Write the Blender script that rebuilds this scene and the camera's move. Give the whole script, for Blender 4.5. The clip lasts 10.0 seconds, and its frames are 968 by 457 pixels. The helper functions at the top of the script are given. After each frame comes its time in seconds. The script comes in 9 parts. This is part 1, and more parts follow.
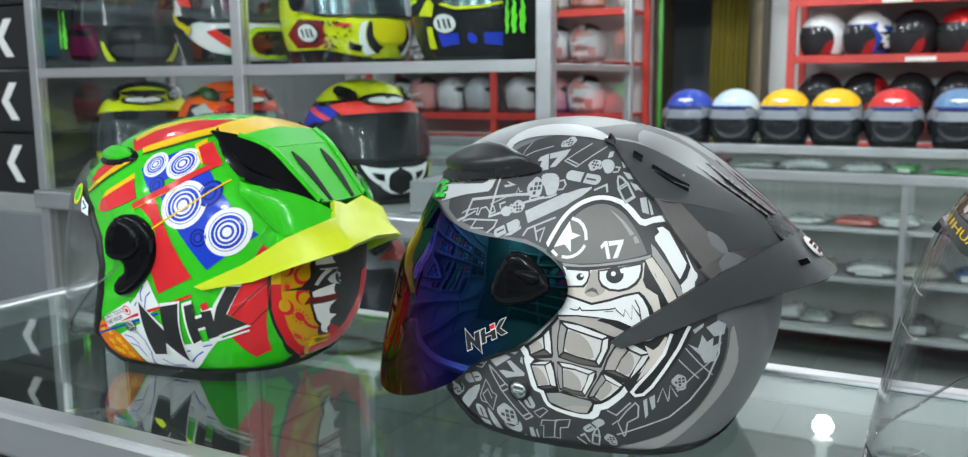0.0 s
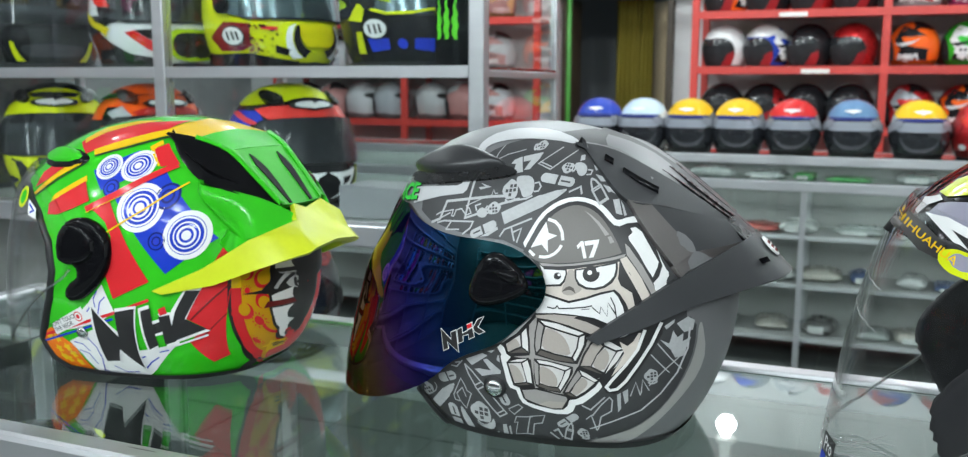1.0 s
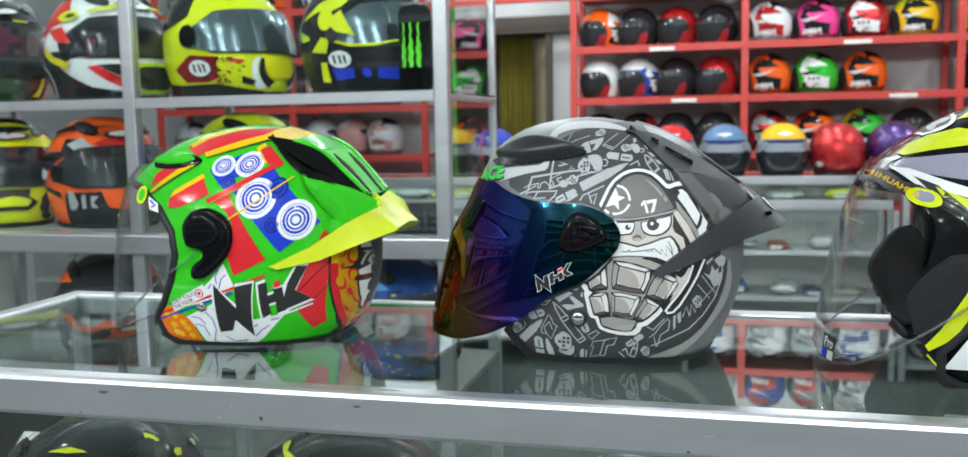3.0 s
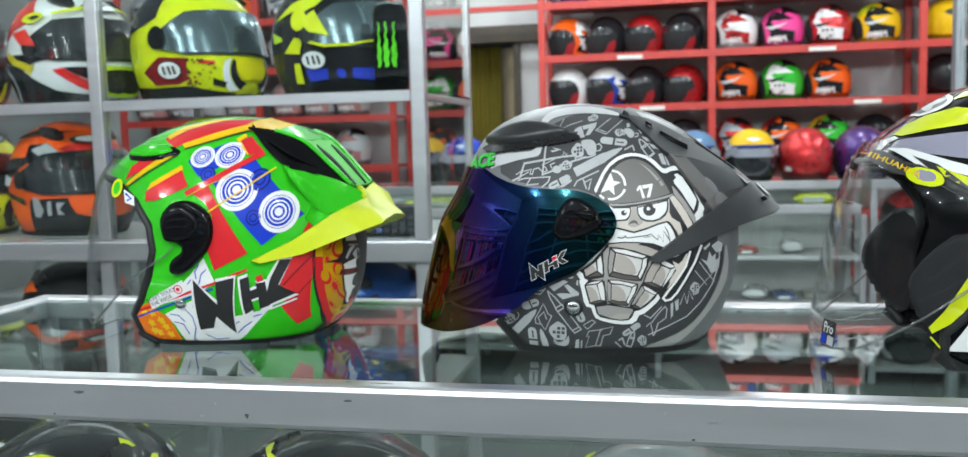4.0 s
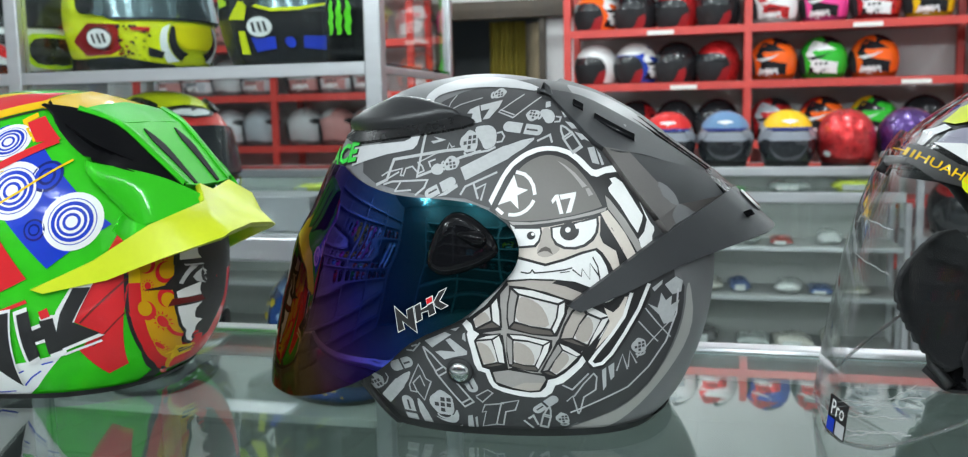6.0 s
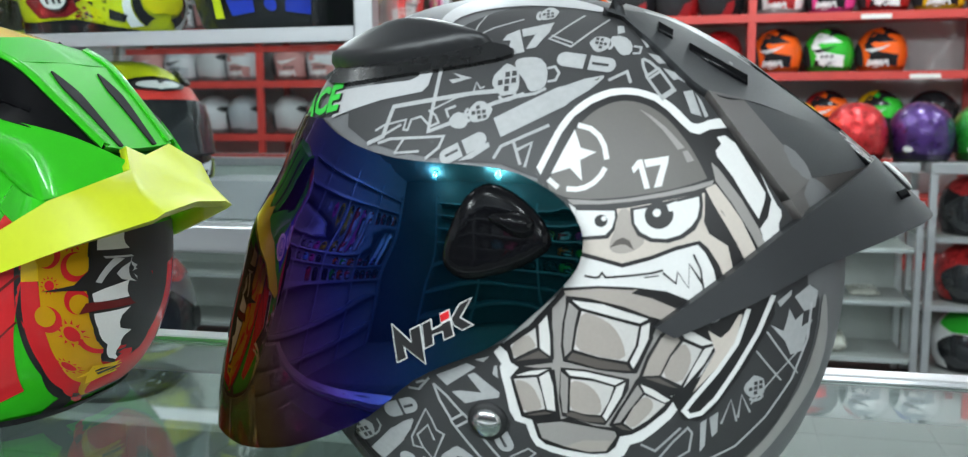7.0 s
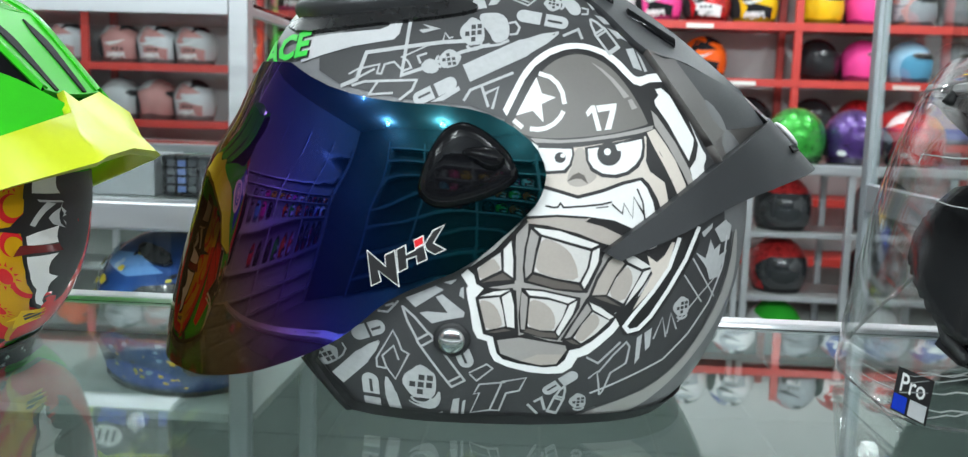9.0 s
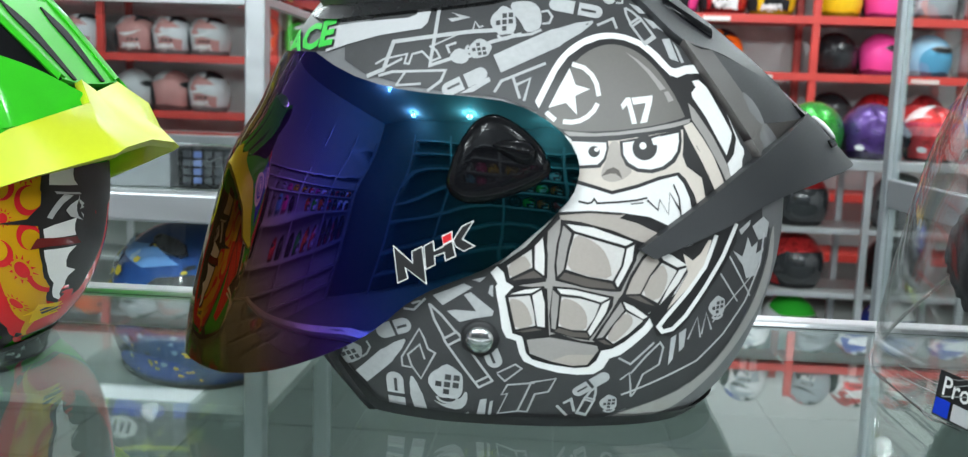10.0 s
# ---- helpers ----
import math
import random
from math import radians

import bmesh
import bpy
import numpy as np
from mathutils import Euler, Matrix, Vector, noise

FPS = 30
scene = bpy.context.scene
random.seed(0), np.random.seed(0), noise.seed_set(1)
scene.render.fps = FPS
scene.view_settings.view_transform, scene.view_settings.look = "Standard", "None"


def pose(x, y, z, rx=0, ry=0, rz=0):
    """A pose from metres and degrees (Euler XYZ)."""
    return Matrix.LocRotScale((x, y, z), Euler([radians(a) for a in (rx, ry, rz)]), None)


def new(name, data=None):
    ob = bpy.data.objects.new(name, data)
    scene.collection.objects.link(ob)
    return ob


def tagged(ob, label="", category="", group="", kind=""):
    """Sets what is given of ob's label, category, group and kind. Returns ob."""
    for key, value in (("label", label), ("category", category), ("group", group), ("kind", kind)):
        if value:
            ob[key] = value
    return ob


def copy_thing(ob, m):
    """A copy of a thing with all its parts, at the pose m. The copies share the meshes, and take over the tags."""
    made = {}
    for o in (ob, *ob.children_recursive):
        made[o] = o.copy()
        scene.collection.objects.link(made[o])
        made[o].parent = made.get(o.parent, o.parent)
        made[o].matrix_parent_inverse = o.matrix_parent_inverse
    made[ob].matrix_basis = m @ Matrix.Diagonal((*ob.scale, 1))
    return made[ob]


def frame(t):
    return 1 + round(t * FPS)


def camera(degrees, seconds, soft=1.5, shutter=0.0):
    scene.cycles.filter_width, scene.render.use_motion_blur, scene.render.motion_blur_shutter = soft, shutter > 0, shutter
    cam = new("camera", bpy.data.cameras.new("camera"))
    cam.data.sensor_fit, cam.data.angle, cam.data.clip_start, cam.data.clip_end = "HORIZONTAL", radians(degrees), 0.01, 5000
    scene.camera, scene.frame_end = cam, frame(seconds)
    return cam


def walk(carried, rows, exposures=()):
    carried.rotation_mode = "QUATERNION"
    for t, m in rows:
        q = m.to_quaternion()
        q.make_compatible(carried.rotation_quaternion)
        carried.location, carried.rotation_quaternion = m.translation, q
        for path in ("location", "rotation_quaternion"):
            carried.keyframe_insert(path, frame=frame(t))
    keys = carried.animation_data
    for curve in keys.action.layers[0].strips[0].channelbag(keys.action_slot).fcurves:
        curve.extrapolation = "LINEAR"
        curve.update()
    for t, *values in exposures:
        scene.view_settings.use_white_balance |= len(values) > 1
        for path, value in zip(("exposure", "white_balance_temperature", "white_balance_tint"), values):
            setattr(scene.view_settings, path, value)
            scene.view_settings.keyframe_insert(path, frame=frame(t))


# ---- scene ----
cam = camera(55.0, 10.0, soft=1.15)
cam.data.dof.use_dof, cam.data.dof.focus_distance, cam.data.dof.aperture_fstop = True, 0.55, 15.0
PATH = [
    (0.0, 0.0000, 0.0000, 1.2400, 28.42, -9.10, 0.47),
    (0.5, -0.0080, -0.0366, 1.2491, 25.89, -8.75, -0.06),
    (1.0, -0.0395, -0.0336, 1.2382, 22.52, -8.69, -0.24),
    (1.5, -0.0916, -0.0320, 1.2100, 20.91, -8.43, 0.08),
    (2.0, -0.1217, -0.1364, 1.2132, 19.86, -7.06, 0.18),
    (2.5, -0.1333, -0.2578, 1.2311, 16.25, -6.69, 0.87),
    (2.7, -0.1394, -0.2772, 1.2230, 15.18, -6.64, 1.02),
    (3.8, -0.1784, -0.2664, 1.1809, 12.13, -5.60, 1.24),
    (4.0, -0.1791, -0.2607, 1.1813, 11.88, -5.61, 1.50),
    (4.5, -0.1814, -0.2595, 1.1805, 11.31, -5.46, 1.52),
    (5.0, -0.1537, -0.2255, 1.1910, 10.84, -6.01, 1.46),
    (5.5, -0.1258, -0.0858, 1.1807, 13.41, -6.44, 1.43),
    (5.7, -0.1104, -0.0390, 1.1835, 14.00, -6.58, 1.39),
    (6.8, -0.1772, 0.1638, 1.1624, 14.81, -7.30, 0.47),
    (7.0, -0.1867, 0.1945, 1.1547, 13.75, -7.17, 0.21),
    (7.5, -0.2265, 0.2744, 1.1396, 10.86, -7.38, -0.33),
    (8.0, -0.2538, 0.2654, 1.1304, 4.88, -7.44, -1.33),
    (8.5, -0.2617, 0.1926, 1.1319, 3.29, -7.28, -1.61),
    (9.0, -0.2364, 0.1417, 1.1321, 3.51, -7.21, -1.74),
    (9.5, -0.2316, 0.1491, 1.1322, 3.98, -7.37, -1.89),
    (10.0, -0.2450, 0.1547, 1.1316, 4.30, -7.70, -2.00),
]
walk(cam, [(t, pose(x, y, z, 90 + pitch, roll, yaw)) for t, x, y, z, yaw, pitch, roll in PATH],
     exposures=((0.0, -0.05), (7.2, -0.05), (8.4, 0.13), (10.0, 0.15)))

# ---- light ----
world = bpy.data.worlds.new("world")
scene.world = world
world.use_nodes = True
sky = world.node_tree.nodes.new("ShaderNodeTexSky")
sky.sky_type, sky.sun_disc, sky.sun_elevation, sky.sun_rotation = "NISHITA", False, radians(40), radians(200)
world.node_tree.links.new(sky.outputs[0], world.node_tree.nodes["Background"].inputs[0])
world.node_tree.nodes["Background"].inputs[1].default_value = 0.1
LAMPS = [(x, y, w) for y, w in ((-3.0, 72.0), (-1.7, 67.0), (3.15, 36.0), (4.25, 36.0)) for x in (-2.8, -1.2, 0.4, 2.0)] + [(x, 1.2, 5.0) for x in (-2.5, -0.3, 1.9)]


# ---- helpers ----
def part(name, bm, material, parent=None, label="", smooth=True):
    me = bpy.data.meshes.new(name)
    bm.normal_update()
    bm.to_mesh(me)
    bm.free()
    for m in material if isinstance(material, (list, tuple)) else [material]:
        me.materials.append(m)
    me.polygons.foreach_set("use_smooth", [smooth] * len(me.polygons))
    ob = new(name, me)
    ob.parent = parent
    return tagged(ob, label) if label else ob


def thing(name, label, category, m=None, group="", kind=""):
    ob = new(name)
    ob.empty_display_size = 0.05
    if m is not None:
        ob.matrix_world = m
    return tagged(ob, label, category, group, kind)


def add_box(bm, x0, x1, y0, y1, z0, z1, bevel=0.0):
    r = bmesh.ops.create_cube(bm, size=1.0, matrix=Matrix.LocRotScale(
        ((x0 + x1) / 2, (y0 + y1) / 2, (z0 + z1) / 2), None, (abs(x1 - x0), abs(y1 - y0), abs(z1 - z0))))
    if bevel:
        vs = set(r["verts"])
        es = [e for e in bm.edges if e.verts[0] in vs and e.verts[1] in vs]
        bmesh.ops.bevel(bm, geom=es, offset=bevel, segments=2, profile=0.5, affect="EDGES")


def box(name, x0, x1, y0, y1, z0, z1, material, parent=None, bevel=0.0, label=""):
    bm = bmesh.new()
    add_box(bm, x0, x1, y0, y1, z0, z1, bevel)
    return part(name, bm, material, parent, label, smooth=False)


def tube(bm, pts, r, sides=8, closed=False):
    pts = [Vector(p) for p in pts]
    n, rings = len(pts), []
    for i, p in enumerate(pts):
        a = pts[(i - 1) % n] if closed or i else p
        b = pts[(i + 1) % n] if closed or i < n - 1 else p
        q = (b - a).normalized().to_track_quat("Z", "Y")
        rings.append([bm.verts.new(p + q @ Vector((r * math.cos(k * math.tau / sides), r * math.sin(k * math.tau / sides), 0)))
                      for k in range(sides)])
    for i in range(n if closed else n - 1):
        a, b = rings[i], rings[(i + 1) % n]
        # the ring of the next point is turned so that it meets this one without a twist
        s = min(range(sides), key=lambda k: (a[0].co - b[k].co).length)
        for k in range(sides):
            bm.faces.new((a[k], a[(k + 1) % sides], b[(k + 1 + s) % sides], b[(k + s) % sides]))
    if not closed:
        bm.faces.new(rings[0][::-1])
        bm.faces.new(rings[-1])


def turned(bm, profile, sides=24, z=0.0):
    """A solid of revolution about z from (radius, height) pairs."""
    rings = []
    for r, h in profile:
        rings.append([bm.verts.new((r * math.cos(k * math.tau / sides), r * math.sin(k * math.tau / sides), z + h)) for k in range(sides)])
    for a, b in zip(rings, rings[1:]):
        for k in range(sides):
            bm.faces.new((a[k], a[(k + 1) % sides], b[(k + 1) % sides], b[k]))
    bm.faces.new(rings[0][::-1])
    bm.faces.new(rings[-1])


# ---- materials ----
def material(name, color, rough=0.5, metal=0.0, **sockets):
    m = bpy.data.materials.new(name)
    m.use_nodes = True
    b = m.node_tree.nodes["Principled BSDF"]
    b.inputs["Base Color"].default_value = (*color, 1)
    b.inputs["Roughness"].default_value = rough
    b.inputs["Metallic"].default_value = metal
    for k, v in sockets.items():
        b.inputs[k.replace("_", " ")].default_value = v
    return m


def grain(m, scale, amount, bump=0.0, rough=0.0, coarse=None, stretch=(1, 1, 1)):
    """Varies a material's colour, gloss and relief at two scales."""
    nt, b = m.node_tree, m.node_tree.nodes["Principled BSDF"]
    co = nt.nodes.new("ShaderNodeTexCoord")
    mp = nt.nodes.new("ShaderNodeMapping")
    mp.inputs["Scale"].default_value = stretch
    nt.links.new(co.outputs["Object"], mp.inputs[0])
    fine, wide = nt.nodes.new("ShaderNodeTexNoise"), nt.nodes.new("ShaderNodeTexNoise")
    fine.inputs["Scale"].default_value, fine.inputs["Detail"].default_value = scale, 6
    wide.inputs["Scale"].default_value, wide.inputs["Detail"].default_value = coarse or scale / 12, 3
    add = nt.nodes.new("ShaderNodeMath")
    add.operation = "ADD"
    for t, s in ((fine, 0), (wide, 1)):
        nt.links.new(mp.outputs[0], t.inputs["Vector"])
        nt.links.new(t.outputs["Fac"], add.inputs[s])
    hue = nt.nodes.new("ShaderNodeMapRange")
    hue.inputs[1].default_value, hue.inputs[2].default_value = 0.6, 1.4
    hue.inputs[3].default_value, hue.inputs[4].default_value = 1 - amount, 1 + amount
    nt.links.new(add.outputs[0], hue.inputs[0])
    mix = nt.nodes.new("ShaderNodeVectorMath")
    mix.operation = "SCALE"
    mix.inputs[0].default_value = b.inputs["Base Color"].default_value[:3]
    nt.links.new(hue.outputs[0], mix.inputs["Scale"])
    nt.links.new(mix.outputs[0], b.inputs["Base Color"])
    if rough:
        rr = nt.nodes.new("ShaderNodeMapRange")
        base = b.inputs["Roughness"].default_value
        rr.inputs[1].default_value, rr.inputs[2].default_value = 0.6, 1.4
        rr.inputs[3].default_value, rr.inputs[4].default_value = max(0, base - rough), base + rough
        nt.links.new(add.outputs[0], rr.inputs[0])
        nt.links.new(rr.outputs[0], b.inputs["Roughness"])
    if bump:
        bp = nt.nodes.new("ShaderNodeBump")
        bp.inputs["Strength"].default_value, bp.inputs["Distance"].default_value = 0.5, bump
        nt.links.new(fine.outputs["Fac"], bp.inputs["Height"])
        nt.links.new(bp.outputs[0], b.inputs["Normal"])
    return m


def glassy(name, color, ior=1.45, rough=0.0, alpha=1.0):
    return material(name, color, rough, IOR=ior, Transmission_Weight=1.0)


ALU = grain(material("aluminium", (0.57, 0.58, 0.60), 0.36, 0.78), 60, 0.06, 0.0002, 0.08, 4, (0.1, 1, 1))
ALU_DARK = grain(material("grey_aluminium", (0.30, 0.32, 0.34), 0.45, 0.6), 60, 0.08, 0.0002, 0.06, 4)
GLASS = glassy("pane_glass", (0.93, 0.975, 0.955))
# pane tint darkened to stand for the dimmer light inside the cabinet
CABINET_GLASS = glassy("dimming_cabinet_glass", (0.66, 0.72, 0.71))
TABLE_GLASS = glassy("table_glass", (0.80, 0.91, 0.87), 1.39)
RED = grain(material("red_paint", (0.50, 0.036, 0.026), 0.42), 40, 0.10, 0.0003, 0.08, 3)
WALL = grain(material("wall_paint", (0.58, 0.58, 0.575), 0.75), 90, 0.05, 0.0004, 0.05, 1.2)
# wall paint with dimness put into its colour, so the west side reflects darker
WALL_SHADE = grain(material("dimmed_wall_paint", (0.22, 0.23, 0.23), 0.75), 90, 0.06, 0.0004, 0.05, 1.2)
CEILING = grain(material("ceiling_paint", (0.50, 0.50, 0.50), 0.8), 60, 0.03, 0.0003)
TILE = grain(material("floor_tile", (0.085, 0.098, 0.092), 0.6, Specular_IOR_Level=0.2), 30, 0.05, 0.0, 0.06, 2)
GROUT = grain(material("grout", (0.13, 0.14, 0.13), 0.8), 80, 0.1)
BOARD = grain(material("counter_board", (0.30, 0.31, 0.30), 0.45), 50, 0.06, 0.0002, 0.05)
BLACK = grain(material("black_plastic", (0.012, 0.012, 0.013), 0.28), 200, 0.15, 0.0, 0.04)
RUBBER = grain(material("black_rubber", (0.011, 0.011, 0.012), 0.55), 300, 0.15, 0.0002, 0.05)
LINER = grain(material("liner_cloth", (0.012, 0.012, 0.014), 0.9), 500, 0.2, 0.0004)
CHROME = material("chrome", (0.8, 0.8, 0.8), 0.12, 1.0)


def gloss(name, color, rough=0.09, coat=0.9):
    m = grain(material(name, color, max(rough, 0.5), Specular_IOR_Level=0.05, Coat_Weight=coat, Coat_Roughness=0.012), 900, 0.04, 0.0, 0.03, 6)
    return m


PAINTS = {}


def paint(color, matt=False):
    """Helmet lacquer of a colour, made once."""
    key = (tuple(round(c, 3) for c in color), matt)
    if key not in PAINTS:
        PAINTS[key] = (grain(material("matt_lacquer", color, 0.5), 900, 0.07, 0.0, 0.05, 9) if matt
                       else gloss("lacquer", color))
    return PAINTS[key]




def clear_plastic(name, tint, least=0.05):
    """Thin clear sheet: straight through, with a mirror gloss that grows towards grazing."""
    m = bpy.data.materials.new(name)
    m.use_nodes = True
    nt = m.node_tree
    nt.nodes.remove(nt.nodes["Principled BSDF"])
    clear, gl, lw, pw, rg, mix = (nt.nodes.new(k) for k in ("ShaderNodeBsdfTransparent", "ShaderNodeBsdfGlossy", "ShaderNodeLayerWeight", "ShaderNodeMath", "ShaderNodeMapRange", "ShaderNodeMixShader"))
    clear.inputs[0].default_value = (*tint, 1)
    gl.inputs["Roughness"].default_value = 0.02
    lw.inputs["Blend"].default_value = 0.5
    pw.operation, pw.inputs[1].default_value = "POWER", 4.0
    rg.inputs[3].default_value, rg.inputs[4].default_value = least, 0.8
    nt.links.new(lw.outputs["Facing"], pw.inputs[0])
    nt.links.new(pw.outputs[0], rg.inputs[0])
    nt.links.new(rg.outputs[0], mix.inputs[0])
    nt.links.new(clear.outputs[0], mix.inputs[1])
    nt.links.new(gl.outputs[0], mix.inputs[2])
    nt.links.new(mix.outputs[0], nt.nodes["Material Output"].inputs[0])
    return m


CLEAR = clear_plastic("clear_visor", (0.985, 0.987, 0.987), 0.018)
SMOKE = material("smoke_visor", (0.02, 0.022, 0.025), 0.05, Coat_Weight=1.0, Coat_Roughness=0.02)
SILVER = material("silver_visor", (0.33, 0.43, 0.47), 0.08, 0.9)


# ---- shell forms ----
class Form:
    """A rounded closed body given by its side outline (x ahead, z up, in cm) about a centre and its half width."""

    def __init__(self, centre, outline, width, square=0.85, taper=None):
        self.c = (centre[0] / 100, centre[1] / 100)
        self.w, self.e, self.taper = width / 100, square, taper
        polar = sorted((math.atan2(z / 100 - self.c[1], x / 100 - self.c[0]), math.hypot(x / 100 - self.c[0], z / 100 - self.c[1]))
                       for x, z in outline)
        a = np.array([p[0] for p in polar])
        r = np.array([p[1] for p in polar])
        self.a = np.concatenate([a - math.tau, a, a + math.tau])
        self.r = np.concatenate([r, r, r])
        self.m = np.gradient(self.r, self.a)

    def radius(self, ang):
        i = int(np.searchsorted(self.a, ang)) - 1
        h = self.a[i + 1] - self.a[i]
        s = (ang - self.a[i]) / h
        return float((2 * s**3 - 3 * s**2 + 1) * self.r[i] + (s**3 - 2 * s**2 + s) * h * self.m[i]
                     + (3 * s**2 - 2 * s**3) * self.r[i + 1] + (s**3 - s**2) * h * self.m[i + 1])

    def flat(self, x, z):
        dx, dz = x - self.c[0], z - self.c[1]
        ang = math.atan2(dz, dx)
        phi = math.asin(min(1.0, math.hypot(dx, dz) / self.radius(ang)))
        return phi * math.cos(ang), phi * math.sin(ang)

    def solid(self, a, b, off=0.0):
        phi, ang = min(math.hypot(a, b), math.pi / 2), math.atan2(b, a)
        r = (self.radius(ang) + off) * math.sin(phi)
        x = self.c[0] + r * math.cos(ang)
        y = (self.w + off) * max(0.0, math.cos(phi)) ** self.e
        if self.taper:
            x0, x1, k = self.taper
            s = min(1.0, max(0.0, (x0 / 100 - x) / ((x0 - x1) / 100)))
            y *= 1 - (1 - k) * s * s * (3 - 2 * s)
        return Vector((x, y, self.c[1] + r * math.sin(ang)))

    def on(self, x, z, off=0.0):
        """The place on the near side over (x, z), in metres."""
        return self.solid(*self.flat(x, z), off)


def rounded(pts, n=3):
    """A closed outline smoothed by cutting its corners n times."""
    for _ in range(n):
        pts = [q for a, b in zip(pts, pts[1:] + pts[:1])
               for q in ((a[0] * 0.75 + b[0] * 0.25, a[1] * 0.75 + b[1] * 0.25), (a[0] * 0.25 + b[0] * 0.75, a[1] * 0.25 + b[1] * 0.75))]
    return pts


def dense(pts, step=0.006):
    out = []
    for a, b in zip(pts, pts[1:] + pts[:1]):
        n = max(1, math.ceil(math.hypot(b[0] - a[0], b[1] - a[1]) / step))
        out += [(a[0] + (b[0] - a[0]) * k / n, a[1] + (b[1] - a[1]) * k / n) for k in range(n)]
    return out


def grid_cut(bm, h):
    for axis in (0, 1):
        lo = min(v.co[axis] for v in bm.verts)
        hi = max(v.co[axis] for v in bm.verts)
        for k in range(math.ceil(lo / h + 1e-4), math.floor(hi / h - 1e-4) + 1):
            co, no = Vector((0, 0, 0)), Vector((0, 0, 0))
            co[axis], no[axis] = k * h, 1
            bmesh.ops.bisect_plane(bm, geom=bm.verts[:] + bm.edges[:] + bm.faces[:], plane_co=co, plane_no=no, dist=1e-6)


def patch(form, outlines, off=0.0, h=0.09, both=True, thick=0.0, step=0.006, dome=0.0):
    """Areas of the form's skin inside side outlines (cm), off metres proud; both: on the two sides, welded along the middle; thick: with a back and edges."""
    bm = bmesh.new()
    for pts in outlines:
        flat = [form.flat(x, z) for x, z in dense([(x / 100, z / 100) for x, z in pts], step)]
        vs, last = [], None
        for p in flat:
            if last is None or math.hypot(p[0] - last[0], p[1] - last[1]) > 1e-5:
                vs.append(bm.verts.new((p[0], p[1], 0)))
                last = p
        if len(vs) > 2:
            bm.faces.new(vs)
    bm.normal_update()
    for f in bm.faces:
        if f.normal.z > 0:
            f.normal_flip()
    lines = [(e.verts[0].co.xy.copy(), e.verts[1].co.xy.copy()) for e in bm.edges] if dome else []
    lines = [(a, b) for a, b in lines if not (a.length > math.pi / 2 - 1e-4 and b.length > math.pi / 2 - 1e-4)]
    grid_cut(bm, h)
    sink = {}
    if dome:
        for v in bm.verts:
            p, best = v.co.xy, 9.0
            for a, b in lines:
                d = b - a
                s = min(1.0, max(0.0, (p - a).dot(d) / max(d.length_squared, 1e-12)))
                best = min(best, (p - a - d * s).length)
            f = min(1.0, best / dome)
            sink[v] = thick * 0.75 * (1 - math.sqrt(1 - (1 - f) ** 2))
    if thick:
        edges = [e for e in bm.edges if len(e.link_faces) == 1]
        if both:
            edges = [e for e in edges if not all(v.co.length > math.pi / 2 - 1e-4 for v in e.verts)]
        faces = bm.faces[:]
        back = {v: bm.verts.new((v.co.x, v.co.y, -1)) for v in bm.verts[:]}
        for f in faces:
            bm.faces.new([back[v] for v in reversed(f.verts)])
        for e in edges:
            f = e.link_faces[0]
            p, q = e.verts
            loop = next(k for k in f.loops if k.edge == e)
            if loop.vert is not p:
                p, q = q, p
            bm.faces.new((q, p, back[p], back[q]))
            e.smooth = False
    for v in bm.verts:
        v.co = form.solid(v.co.x, v.co.y, off - (thick if v.co.z < -0.5 else sink.get(v, 0.0)))
    if both:
        r = bmesh.ops.duplicate(bm, geom=bm.verts[:] + bm.edges[:] + bm.faces[:])
        made = [g for g in r["geom"] if isinstance(g, bmesh.types.BMVert)]
        for v in made:
            v.co.y *= -1
        bmesh.ops.reverse_faces(bm, faces=[g for g in r["geom"] if isinstance(g, bmesh.types.BMFace)])
        bmesh.ops.remove_doubles(bm, verts=bm.verts, dist=1e-5)
    return bm


def laid(name, form, outline, mat, t, off=0.0, h=0.09, thick=0.0, step=0.006, label="", dome=0.0):
    """A piece of skin on both sides of a form: one mesh where it crosses the middle, else one mesh a side."""
    bm = patch(form, [outline], off, h, False, thick, step, dome)
    if any(abs(v.co.y) < 1e-4 for v in bm.verts):
        bm.free()
        return part(name, patch(form, [outline], off, h, True, thick, step, dome), mat, t, label)
    other = bm.copy()
    ob = part(name, bm, mat, t, label)
    for v in other.verts:
        v.co.y *= -1
    bmesh.ops.reverse_faces(other, faces=other.faces[:])
    part(name, other, mat, t, label)
    return ob


def rim(form, pts, off, both=True):
    """The way along a side outline (cm) over the form's skin; with both, on and back along the far side."""
    near = [form.on(x / 100, z / 100, off) for x, z in pts]
    return near + [Vector((p.x, -p.y, p.z)) for p in near[::-1]] if both else near


# ---- the room ----
WALL_DARK = grain(material("dark_shutter_paint", (0.09, 0.095, 0.10), 0.6), 60, 0.1, 0.0004, 0.05, 2)

def wall(name, x0, x1, y0, y1, z0, z1, mat=WALL):
    return tagged(box(name, x0, x1, y0, y1, z0, z1, mat), "plain painted shop wall, slightly stained", "wall", kind="structure")


